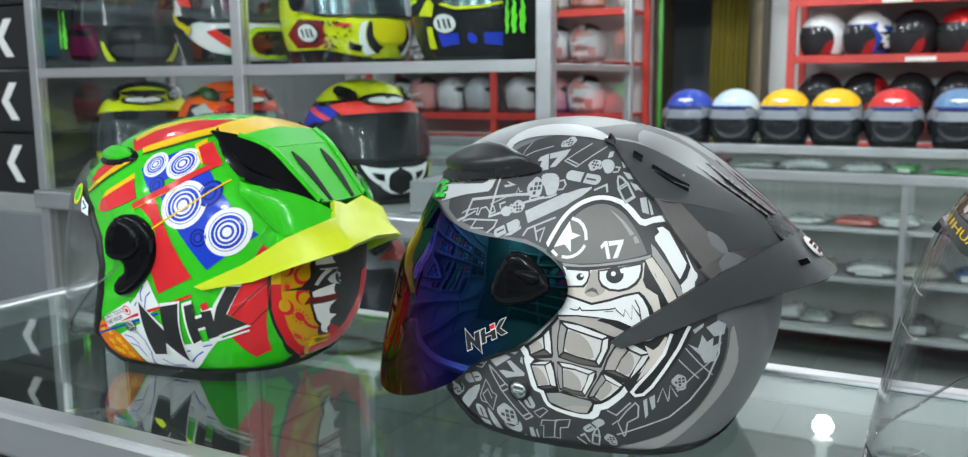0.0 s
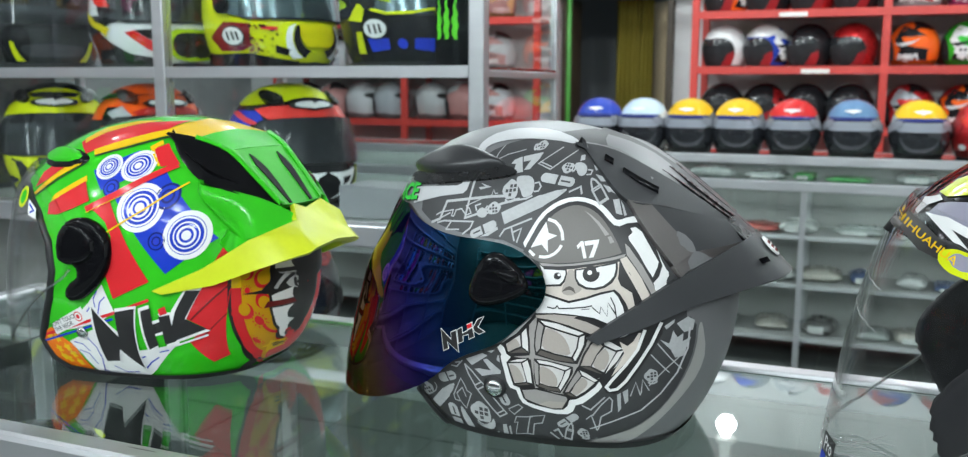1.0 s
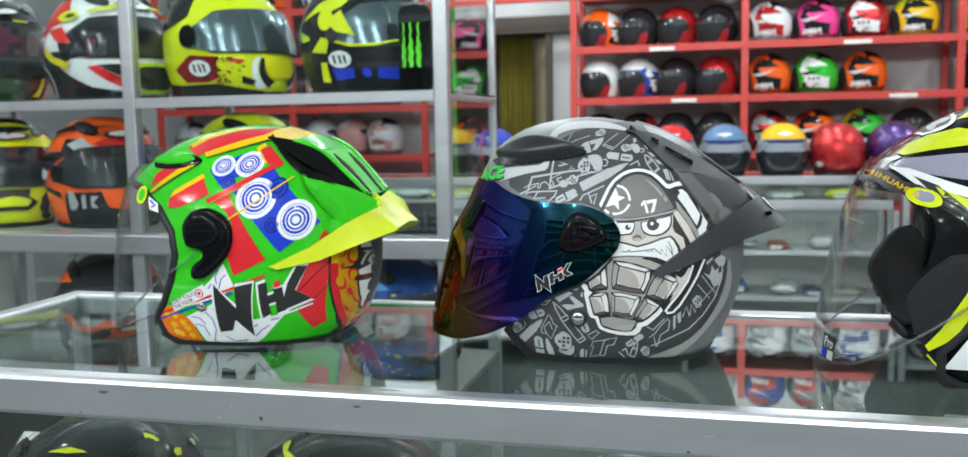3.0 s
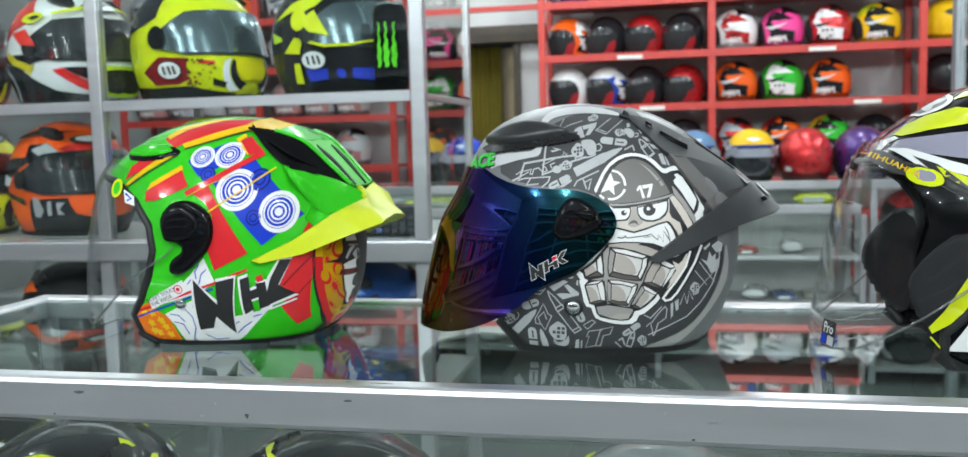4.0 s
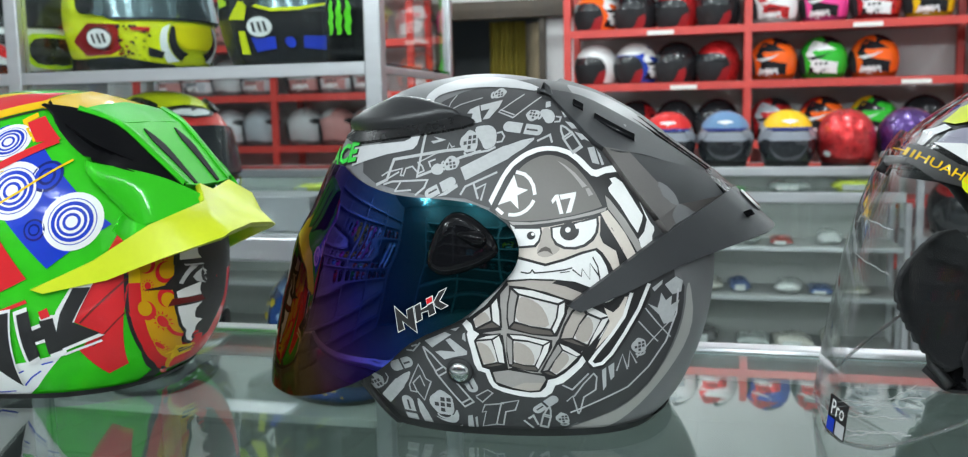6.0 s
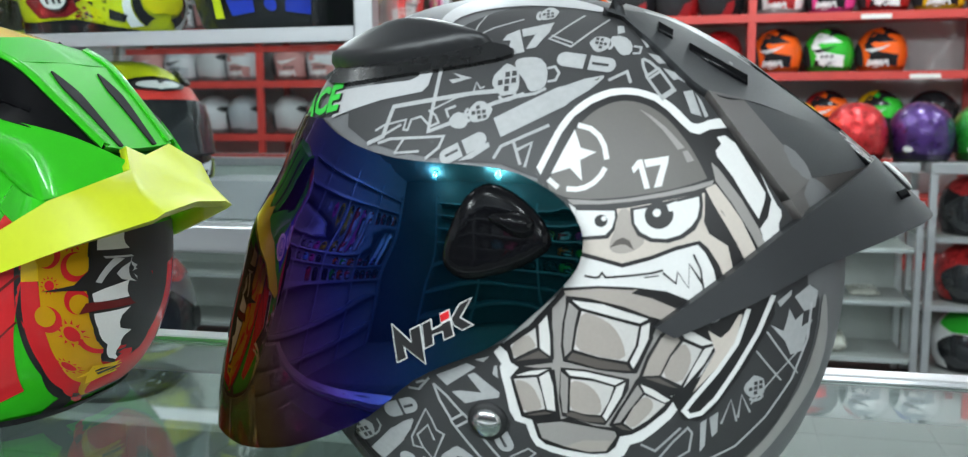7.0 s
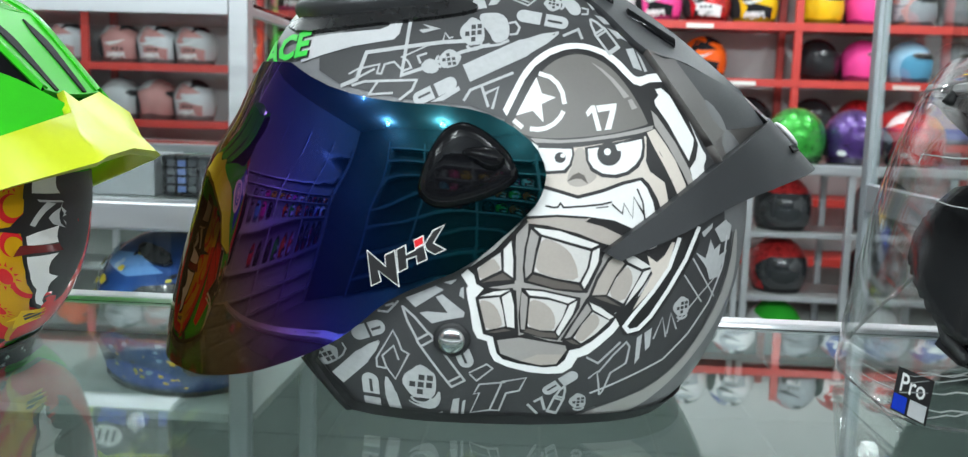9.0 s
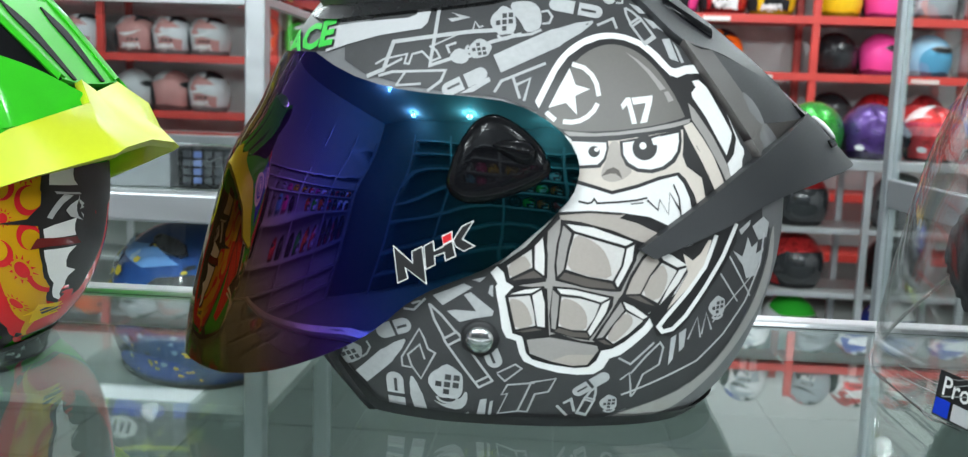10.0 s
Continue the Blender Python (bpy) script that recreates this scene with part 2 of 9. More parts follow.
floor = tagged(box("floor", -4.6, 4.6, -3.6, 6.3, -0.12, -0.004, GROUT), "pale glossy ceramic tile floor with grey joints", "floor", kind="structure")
wall("wall_north", -1.22, 4.6, 5.95, 6.1, 0, 3.0)
wall("wall_north_2", -4.6, -1.95, 5.95, 6.1, 0, 3.0)
wall("wall_north_3", -1.95, -1.22, 5.95, 6.1, 1.90, 3.0)
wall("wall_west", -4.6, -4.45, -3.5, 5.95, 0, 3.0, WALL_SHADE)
wall("wall_east", 4.45, 4.6, -3.5, 5.95, 0, 3.0)
wall("wall_south", -4.6, 4.6, -3.6, -3.5, 0, 3.0, WALL_DARK)
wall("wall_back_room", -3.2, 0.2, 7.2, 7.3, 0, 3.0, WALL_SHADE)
tagged(box("ceiling", -4.6, 4.6, -3.6, 7.3, 3.0, 3.1, CEILING), "white painted flat ceiling", "ceiling", kind="structure")

# ceiling lamps: bulbs in plain holders
BULB = material("lit_bulb", (1, 1, 1), 0.4, Emission_Strength=24.0)
BULB.node_tree.nodes["Principled BSDF"].inputs["Emission Color"].default_value = (0.93, 0.97, 1.0, 1)
HOLDER = material("white_plastic", (0.8, 0.8, 0.78), 0.4)


def ceiling_lamp(x, y, watts, z=3.0):
    t = thing("ceiling_lamp", "white bulb in a plain holder under the ceiling, lit", "ceiling lamp", pose(x, y, z), "ceiling lamps")
    bm = bmesh.new()
    turned(bm, [(0.05, -0.03), (0.06, -0.015), (0.06, 0.0)])
    part("holder", bm, HOLDER, t)
    bm = bmesh.new()
    turned(bm, [(0.012, -0.155), (0.035, -0.148), (0.05, -0.125), (0.052, -0.10), (0.04, -0.065), (0.025, -0.045), (0.022, -0.03)])
    ob = part("bulb", bm, BULB, t)
    ob.visible_shadow = False
    lamp = bpy.data.lights.new("bulb_light", "POINT")
    lamp.energy, lamp.shadow_soft_size, lamp.color = watts, 0.055, (0.86, 0.97, 1.0)
    li = new("bulb_light", lamp)
    li.parent, li.location = t, (0, 0, -0.1)


for lx, ly, lw in LAMPS:
    ceiling_lamp(lx, ly, lw)
ceiling_lamp(-0.72, 5.35, 9.0, 2.78)
bm = bmesh.new()
add_box(bm, -0.75, -0.69, 5.32, 5.38, 2.782, 2.998)
tagged(part("lamp_stem", bm, HOLDER, smooth=False), "white stem that carries a lamp from the ceiling", "lamp stem")

# the doorway in the far wall with its olive curtain
OLIVE = grain(material("olive_cloth", (0.30, 0.24, 0.03), 0.9), 120, 0.15, 0.0008, 0.0, 6)
DARKWOOD = grain(material("dark_wood", (0.05, 0.035, 0.02), 0.5), 60, 0.25, 0.0004, 0.1, 5, (1, 1, 0.15))
door = thing("door_1", "dark wooden door frame in the far wall", "doorway", pose(0, 0, 0), kind="structure")
box("jamb", -1.95, -1.88, 5.90, 6.12, 0, 1.80, DARKWOOD, door, 0.004)
box("jamb", -1.26, -1.22, 5.90, 6.12, 0, 1.80, DARKWOOD, door, 0.004)
box("lintel", -1.96, -1.04, 5.86, 5.949, 1.80, 1.91, DARKWOOD, door, 0.004)
bm = bmesh.new()
n = 48
cols = [[bm.verts.new((-1.60 + 0.24 * k / n, 5.98 + 0.018 * math.sin(k * 1.05) + 0.007 * math.sin(k * 2.3), z)) for z in (0.06, 0.7, 1.4, 1.79)] for k in range(n + 1)]
for a, b in zip(cols, cols[1:]):
    for k in range(3):
        bm.faces.new((a[k], b[k], b[k + 1], a[k + 1]))
bmesh.ops.solidify(bm, geom=bm.faces[:], thickness=0.004)
tagged(part("curtain", bm, OLIVE), "olive yellow cloth curtain hanging in a doorway", "curtain")


leaf = thing("door_2", "beige wooden door leaf standing half open in the doorway", "door", pose(-1.27, 6.0, 0, 0, 0, 130), kind="structure")
BEIGE = grain(material("beige_door_paint", (0.34, 0.27, 0.17), 0.5), 40, 0.1, 0.0003, 0.06, 4)
box("panel", 0, 0.34, -0.02, 0.02, 0.02, 1.78, BEIGE, leaf, 0.004)
box("handle", 0.28, 0.30, -0.06, -0.0205, 0.98, 1.06, CHROME, leaf, 0.004)

GREEN_POLE = grain(material("green_pole_paint", (0.06, 0.28, 0.04), 0.45), 40, 0.12, 0.0003, 0.06, 4)
bm = bmesh.new()
tube(bm, [(-1.878, 5.83, 0.0), (-1.878, 5.83, 1.2), (-1.878, 5.83, 2.6)], 0.017, 12)
tagged(part("pole", bm, GREEN_POLE), "thin green painted pole standing beside the doorway", "pole")

# ---- glass counters and cabinets ----
def pane(name, x0, x1, y0, y1, z0, z1, parent, mat=GLASS):
    ob = box(name, x0, x1, y0, y1, z0, z1, mat, parent, 0.0008)
    ob.visible_shadow = False
    return ob


SCUFF = grain(material("dark_scuff", (0.10, 0.10, 0.105), 0.7), 300, 0.2)
SCUFF_PALE = grain(material("bright_scratch", (0.75, 0.75, 0.76), 0.3, 0.9), 300, 0.1)


def front_counter():
    t = thing("display_counter", "glass display counter with a worn brushed aluminium frame", "display counter", pose(0, 0, 0))
    x0, x1, y0, y1, top = -1.03, 2.2, 0.437, 0.842, 0.98
    box("front_rail", x0, x1, y0, y0 + 0.026, 0.944, 0.983, ALU, t, 0.005, "brushed aluminium rail with scuffs and scratches")
    rs = random.Random(7)
    for k in range(34):
        u, w, h = rs.uniform(-0.95, 0.6), rs.uniform(0.001, 0.012), rs.uniform(0.0004, 0.0022)
        z = rs.uniform(0.950, 0.977)
        if k % 3:
            bm = bmesh.new()
            bm.faces.new([bm.verts.new((u + w * q * rs.uniform(0.6, 1.2), y0 - 0.0003, z + h * r * rs.uniform(0.5, 1.4))) for q, r in ((-0.5, -0.6), (0, -1), (0.5, -0.5), (0.6, 0.5), (0.1, 0.9), (-0.6, 0.4))])
            part("scuff", bm, (SCUFF, SCUFF_PALE)[k % 2], t, smooth=False)
        else:
            v = y0 + rs.uniform(0.007, 0.019)
            bm = bmesh.new()
            bm.faces.new([bm.verts.new((u + w * q * 2 * rs.uniform(0.6, 1.2), v + h * r * rs.uniform(0.5, 1.4), 0.9833)) for q, r in ((-0.5, -0.6), (0, -1), (0.5, -0.5), (0.6, 0.5), (0.1, 0.9), (-0.6, 0.4))])
            part("scuff", bm, SCUFF, t, smooth=False)
    box("back_rail", x0, x1, y1 - 0.022, y1, 0.950, 0.9835, ALU, t, 0.003)
    box("end_rail", x0, x0 + 0.022, y0 + 0.0262, y1 - 0.0222, 0.950, 0.983, ALU, t, 0.003)
    pane("glass_top", x0 + 0.0222, x1, y0 + 0.0262, y1 - 0.0222, 0.974, top, t, TABLE_GLASS)
    pane("front_pane", x0 + 0.03, x1, y0 + 0.008, y0 + 0.014, 0.12, 0.9435, t)
    pane("back_pane", x0 + 0.03, x1, y1 - 0.014, y1 - 0.008, 0.12, 0.9495, t)
    pane("end_pane", x0 + 0.008, x0 + 0.014, y0 + 0.03, y1 - 0.03, 0.12, 0.9495, t)
    pane("shelf", x0 + 0.03, x1, y0 + 0.02, y1 - 0.02, 0.612, 0.618, t, TABLE_GLASS)
    for x in (x0, 0.42, x1 - 0.025):
        for y in (y0, y1 - 0.024):
            if x > x0 or y > y0:
                box("post", x + 0.0005, x + 0.0245, y + 0.0005, y + 0.0235, 0.1, 0.9435 if y == y0 else 0.9495, ALU, t, 0.002)
    box("base", x0, x1, y0, y1, 0.0, 0.1, BOARD, t, 0.004)
    box("shelf_bar", x0 + 0.025, x1, y0 + 0.016, y0 + 0.0198, 0.600, 0.6115, ALU, t, 0.001)
    box("bottom_rail", x0 + 0.025, x1, y0 - 0.002, y0 + 0.0075, 0.1, 0.13, ALU, t, 0.002)
    return t


front_counter()


def glass_cabinet(name, label, x0, x1, posts, y0, y1, base_z, shelves, top, deep_base=True):
    """A glazed cabinet on a glazed base counter, framed in aluminium."""
    t = thing(name, label, "glass cabinet", pose(0, 0, 0))
    p = 0.028
    for x in posts:
        box("post", x, x + p, y0, y0 + p, base_z, top, ALU, t, 0.003)
        box("post", x + 0.004, x + p - 0.004, y1 - 0.02, y1, base_z, top, ALU, t, 0.003)
    for z in shelves:
        pane("shelf", x0 + 0.004, x1 - 0.004, y0 + 0.006, y1 - 0.022, z - 0.006, z, t)
        for a, b in zip(posts, posts[1:]):
            box("shelf_edge", a + p + 0.0003, b - 0.0003, y0 + 0.002, y0 + 0.0057, z - 0.02, z + 0.001, ALU, t, 0.001)
        box("side_bar", x1 - 0.012, x1 - 0.002, y0 + p, y1 - 0.021, z - 0.018, z - 0.0062, ALU, t, 0.001)
    for a, b in zip(posts, posts[1:]):
        box("top_rail", a + p + 0.0003, b - 0.0003, y0, y0 + p, top - 0.03, top, ALU, t, 0.003)
        pane("front_pane", a + p + 0.0003, b - 0.0003, y0 + 0.012, y0 + 0.0158, base_z + 0.002, top - 0.031, t, CABINET_GLASS)
    for x in (x0 + 0.010, x1 - 0.014):
        pane("side_pane", x, x + 0.004, y0 + p + 0.001, y1 - 0.021, base_z + 0.002, top, t)
    pane("top_pane", x0, x1, y0 + p, y1, top + 0.001, top + 0.006, t)
    # the base counter below
    box("base_rail", x0 - 0.01, x1 + 0.01, y0 - 0.012, y0 + 0.03, base_z - 0.042, base_z - 0.0005, ALU, t, 0.004)
    box("side_rail", x1 - 0.02, x1 + 0.01, y0 + 0.0302, y1, base_z - 0.042, base_z - 0.0005, ALU, t, 0.004)
    box("deck", x0, x1 - 0.0202, y0 + 0.0302, y1, base_z - 0.02, base_z - 0.0005, BOARD, t, 0.001)
    for x in posts:
        box("leg", x, x + p, y0, y0 + p, 0.0, base_z - 0.0422, ALU, t, 0.003)
        box("leg", x, x + p, y1 - p, y1, 0.0, base_z - 0.0422, ALU, t, 0.003)
    for a, b in zip(posts, posts[1:]):
        pane("base_pane", a + p + 0.0003, b - 0.0003, y0 + 0.010, y0 + 0.014, 0.14, base_z - 0.0425, t)
    for z in (0.10, 0.66):
        box("base_shelf", x0 + 0.002, x1 - 0.002, y0 + p + 0.0003, y1 - p - 0.0003, z, z + 0.014, BOARD, t, 0.001)
    return t


glass_cabinet("glass_cabinet", "tall glass helmet cabinet with aluminium posts on a glazed base",
              -1.96, -0.643, [-1.965, -1.34, -0.671], 1.418, 1.84, 0.992, [1.272, 1.62], 2.0)


def side_cabinet():
    """The cabinet that runs towards the viewer on the other side of the aisle."""
    t = thing("glass_cabinet", "tall glass cabinet in grey aluminium along the side aisle", "glass cabinet", pose(0, 0, 0))
    x0, x1, y0, y1 = 0.472, 0.892, 1.02, 2.24
    for x, y in ((x0, y1 - 0.035), (x0, y0), (x1 - 0.03, y1 - 0.03), (x1 - 0.03, y0)):
        box("post", x, x + 0.03, y, y + 0.033, 0.0, 2.0, ALU_DARK, t, 0.003)
    for z0, z1 in ((0.94, 1.0), (1.97, 1.995)):
        box("side_rail", x0 + 0.002, x0 + 0.026, y0 + 0.0335, y1 - 0.0355, z0, z1, ALU_DARK, t, 0.003)
        box("back_rail", x1 - 0.026, x1 - 0.002, y0 + 0.0335, y1 - 0.0305, z0, z1, ALU_DARK, t, 0.003)
    pane("front_pane", x0 + 0.010, x0 + 0.015, y0 + 0.034, y1 - 0.036, 1.001, 1.969, t)
    pane("back_pane", x1 - 0.016, x1 - 0.011, y0 + 0.034, y1 - 0.031, 1.001, 1.969, t)
    pane("base_pane", x0 + 0.010, x0 + 0.015, y0 + 0.034, y1 - 0.036, 0.1, 0.939, t)
    pane("shelf", x0 + 0.03, x1 - 0.03, y0 + 0.034, y1 - 0.036, 1.42, 1.426, t)
    box("base", x0 + 0.03, x1 - 0.03, y0 + 0.034, y1 - 0.036, 0.02, 0.08, BOARD, t, 0.002)
    return t


side_cabinet()


def back_counter():
    t = thing("display_counter", "long glass display counter in pale aluminium before the red racks", "display counter", pose(0, 0, 0))
    x0, x1, y0, y1 = -4.0, 0.62, 4.2, 4.62
    box("top_rail", x0, x1, y0, y0 + 0.03, 0.905, 0.945, ALU, t, 0.004)
    box("lower_rail", x0, x1, y0 - 0.004, y0 + 0.026, 0.79, 0.835, ALU, t, 0.004)
    box("rear_rail", x0, x1, y1 - 0.03, y1, 0.905, 0.945, ALU, t, 0.004)
    pane("glass_top", x0, x1, y0 + 0.0302, y1 - 0.0302, 0.936, 0.944, t, TABLE_GLASS)
    pane("drawer_pane", x0, x1, y0 + 0.012, y0 + 0.016, 0.8355, 0.9045, t)
    pane("tray", x0, x1, y0 + 0.03, y1 - 0.03, 0.822, 0.828, t, TABLE_GLASS)
    pane("front_pane", x0, x1, y0 + 0.010, y0 + 0.014, 0.12, 0.7895, t)
    for z in (0.12, 0.36, 0.58):
        box("shelf", x0, x1, y0 + 0.04, y1 - 0.04, z, z + 0.012, BOARD, t, 0.001)
        box("shelf_edge", x0, x1, y0 + 0.030, y0 + 0.0397, z - 0.004, z + 0.014, ALU, t, 0.001)
    x = x0
    while x < x1:
        for y in (y0 + 0.0015, y1 - 0.0275):
            box("post", x, x + 0.026, y, y + 0.026, 0.0, 0.7895, ALU, t, 0.002)
        x += 0.924
    box("back_panel", x0, x1, y1 - 0.001, y1 + 0.008, 0.05, 0.9, BOARD, t, 0.001)
    return t


back_counter()


def cubby_unit():
    t = thing("cubby_shelf", "open cubby shelf of grey aluminium with helmets in it", "shelf", pose(0, 0, 0))
    x0, x1, y0, y1 = 0.66, 2.4, 4.2, 4.62
    n = 4
    for k in range(n + 1):
        x = x0 + (x1 - x0 - 0.03) * k / n
        for y in (y0, y1 - 0.03):
            box("post", x, x + 0.03, y, y + 0.03, 0.0, 0.90, ALU, t, 0.003)
    for z in (0.06, 0.35, 0.63):
        box("shelf", x0, x1, y0 + 0.031, y1 - 0.031, z, z + 0.014, BOARD, t, 0.001)
        box("shelf_edge", x0 + 0.0305, x1 - 0.0305, y0 + 0.022, y0 + 0.0305, z - 0.006, z + 0.016, ALU, t, 0.001)
    box("top_board", x0, x1, y0 - 0.002, y1, 0.901, 0.945, ALU, t, 0.004)
    return t


cubby_unit()


# ---- red racks ----
def rack(posts, shelves, label, RED=RED, place=pose(0, 0, 0)):
    t = thing("shelf_rack", label, "rack", place, "shelf racks")
    y0, y1 = 5.48, 5.88
    for x in posts:
        for y in (y0, y1 - 0.03):
            box("post", x - 0.021, x + 0.021, y, y + 0.03, 0.0, 2.45, RED, t, 0.002)
    for z in shelves:
        for a, b in zip(posts, posts[1:]):
            box("shelf", a + 0.0212, b - 0.0212, y0 + 0.004, y1 - 0.002, z - 0.024, z, RED, t, 0.002)
        box("front_lip", posts[0] + 0.0212, posts[-1] - 0.0212, y0 - 0.004, y0 + 0.0035, z - 0.042, z + 0.002, RED, t, 0.001)
    return t


rack([-1.01, 0.005, 1.17, 2.3, 3.4], [0.35, 0.69, 1.02, 1.355, 1.665, 1.985, 2.3], "red steel shelf rack full of helmets")
rack([-3.9, -2.9, -1.98], [0.35, 0.69, 1.02, 1.345, 1.665, 1.985, 2.3], "red steel shelf rack with pale helmets")
box("beam", -1.958, -1.032, 5.49, 5.53, 1.955, 1.985, RED, bpy.data.objects["shelf_rack"])


INK_PALE = material("pale_badge", (0.7, 0.7, 0.7), 0.4)


# ---- helmets of the shop's stock ----
JET = Form((0, 11), [(13.5, 14), (11, 19), (7, 22.6), (2, 24.2), (-3, 23.8), (-8, 21), (-11.6, 16.5), (-12.8, 11), (-12.4, 6), (-10, 0),
                     (-5, -4), (0, -5), (6, -4), (10.5, 0), (13, 5), (14, 9.5)], 11.8)
FULL = Form((0, 12), [(14.5, 12), (15.6, 8), (15.9, 4.5), (14.5, 1), (11, -2), (0, -5), (-9, -2), (-12.5, 4), (-13.8, 10), (-13, 16),
                      (-9.5, 21.5), (-4, 24.5), (1, 25), (6, 23.8), (10.5, 20.5), (13.3, 16)], 12.3)
FAR = 0.24


MIRROR = material("dark_mirror_visor", (0.035, 0.037, 0.045), 0.05, 0.4, Coat_Weight=1.0, Coat_Roughness=0.02)


def stock_jet(x, y, z, turn, color, visor="smoke", band=None, mark=None, badge=False, label="", group=""):
    """An open-face helmet: shell, face opening, visor or bare opening, brow band, prints and trim."""
    t = thing("helmet", label, "helmet", pose(x, y, z, 0, 0, turn), group)
    laid("shell", JET, [(-30, 0.4), (30, 0.4), (30, 40), (-30, 40)], paint(color), t, 0, FAR, step=0.012)
    face_out = [(30, -2), (5.2, -2), (4.4, 3), (4.0, 7), (4.6, 11), (6.2, 14), (8.8, 16), (30, 17)]
    laid("face_opening", JET, [(max(a, -30), max(b, 0.45)) for a, b in face_out], LINER, t, 0.0015, FAR, step=0.012)
    dark = (0.012, 0.012, 0.014)
    if visor == "bare":
        laid("cheek_pad", JET, [(9.5, 1), (4.6, 1), (4.2, 6), (5.0, 9), (8.5, 7)], paint((0.28, 0.008, 0.012), True), t, 0.003, FAR, 0.004, step=0.012)
        laid("brow_peak", JET, [(30, 12.4), (7.5, 11.6), (6.2, 14), (8.8, 16), (30, 16.6)], SMOKE, t, 0.004, FAR, step=0.012)
    elif visor:
        v = [(30, 2.6), (8, 2.4), (3, 6.0), (1.6, 8.6), (1.6, 11.5), (4, 13.6), (8, 16.2), (30, 17.0)]
        laid("visor", JET, v, {"smoke": SMOKE, "silver": SILVER, "mirror": MIRROR}[visor], t, 0.006, FAR, step=0.012)
        if visor == "mirror":
            laid("visor_arm", JET, rounded([(11.2, 12.6), (6.5, 11.0), (2.0, 9.6), (1.4, 11.8), (4, 13.8), (8, 15.6), (11.0, 15.4)], 1), paint((0.22, 0.23, 0.26)), t, 0.009, FAR, 0.003, step=0.012)
            laid("brow_strip", JET, [(30, 15.4), (8.6, 15.2), (8.2, 16.4), (30, 17.2)], paint((0.02, 0.03, 0.16)), t, 0.0075, FAR, step=0.012)
            # flat grey strip across the upper front of the visor
            laid("visor_band", JET, [(30, 11.2), (11.4, 11.0), (9.0, 11.6), (9.2, 13.6), (11.4, 14.8), (30, 15.0)], paint((0.26, 0.28, 0.32)), t, 0.0068, FAR, step=0.012)
            o = [(30, 18.4), (11.6, 18.4), (10.2, 19.2), (10.4, 20.2), (11.4, 20.7), (30, 20.9)]
            laid("brow_badge", JET, rounded(o, 1), INK_PALE, t, 0.003, FAR, step=0.012)
            laid("badge_bar", JET, [(30, 19.2), (11.8, 19.2), (11.6, 20.1), (30, 20.2)], paint((0.2, 0.2, 0.22)), t, 0.004, FAR, step=0.012)
    if band:
        laid("brow_band", JET, [(30, 17.2), (7, 16.6), (-1, 19), (-2, 23), (3, 40), (30, 40)], paint(band), t, 0.001, FAR, step=0.012)
    if mark:
        second = paint((0.6, 0.6, 0.6) if sum(mark) < 1 else dark)
        laid("side_graphic", JET, [(2, 5), (-11, 3), (-12, 9), (-4, 11), (0, 15), (-7, 19), (1, 19.5), (4, 14), (0, 9)], paint(mark), t, 0.001, FAR, step=0.012)
        laid("side_flash", JET, [(3, 3), (-4, 2.4), (-9, 6), (-3, 5.6), (1, 7)], second, t, 0.0018, FAR, step=0.012)
        laid("crown_flash", JET, [(3, 17), (-4, 15.5), (-11, 16), (-6, 19.5), (1, 21.5)], paint(mark), t, 0.0014, FAR, step=0.012)
        laid("crown_star", JET, [(1, 40), (-1, 24), (-4.5, 21.6), (-5.2, 18.6), (-7.6, 20.2), (-11, 19.2), (-9, 40)], paint(dark), t, 0.0022, FAR, step=0.012)
        laid("swoosh", JET, [(3.6, 12), (-1, 10.4), (-6, 11.8), (-9.6, 14.4), (-5.6, 12.9), (-1.2, 12.4)], second, t, 0.0026, FAR, step=0.012)
        for k in range(3):
            u = -8.6 + 2.3 * k
            laid("print_bar", JET, [(u, 3.4), (u + 0.7, 3.3), (u + 0.9, 5.2), (u + 1.7, 5.0), (u + 1.8, 6.6), (u + 0.2, 6.8)], paint((0.62, 0.62, 0.62)), t, 0.003, FAR, step=0.012)
            laid("print_bar", JET, [(u + 0.2, 8.2), (u + 1.9, 7.6), (u + 1.6, 9.0), (u + 0.6, 9.4)], paint(dark), t, 0.003, FAR, step=0.012)
    if badge:
        laid("badge", JET, [(-3 + 2.2 * math.cos(k * math.tau / 12), 5.2 + 1.2 * math.sin(k * math.tau / 12)) for k in range(12)], INK_PALE, t, 0.0035, FAR, step=0.012)
    elif not mark and not visor:
        laid("rear_vent", JET, [(-9.6, 15.6), (-11.8, 13.6), (-30, 13.2), (-30, 17), (-10.6, 17)], BLACK, t, 0.004, FAR, 0.004, step=0.012)
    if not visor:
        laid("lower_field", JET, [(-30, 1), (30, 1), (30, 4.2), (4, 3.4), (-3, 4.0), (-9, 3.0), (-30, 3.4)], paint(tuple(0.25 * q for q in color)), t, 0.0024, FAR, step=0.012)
    laid("base_trim", JET, [(-30, 0), (30, 0), (30, 1.2), (-30, 1.2)], RUBBER, t, 0.002, FAR, step=0.012)
    return t

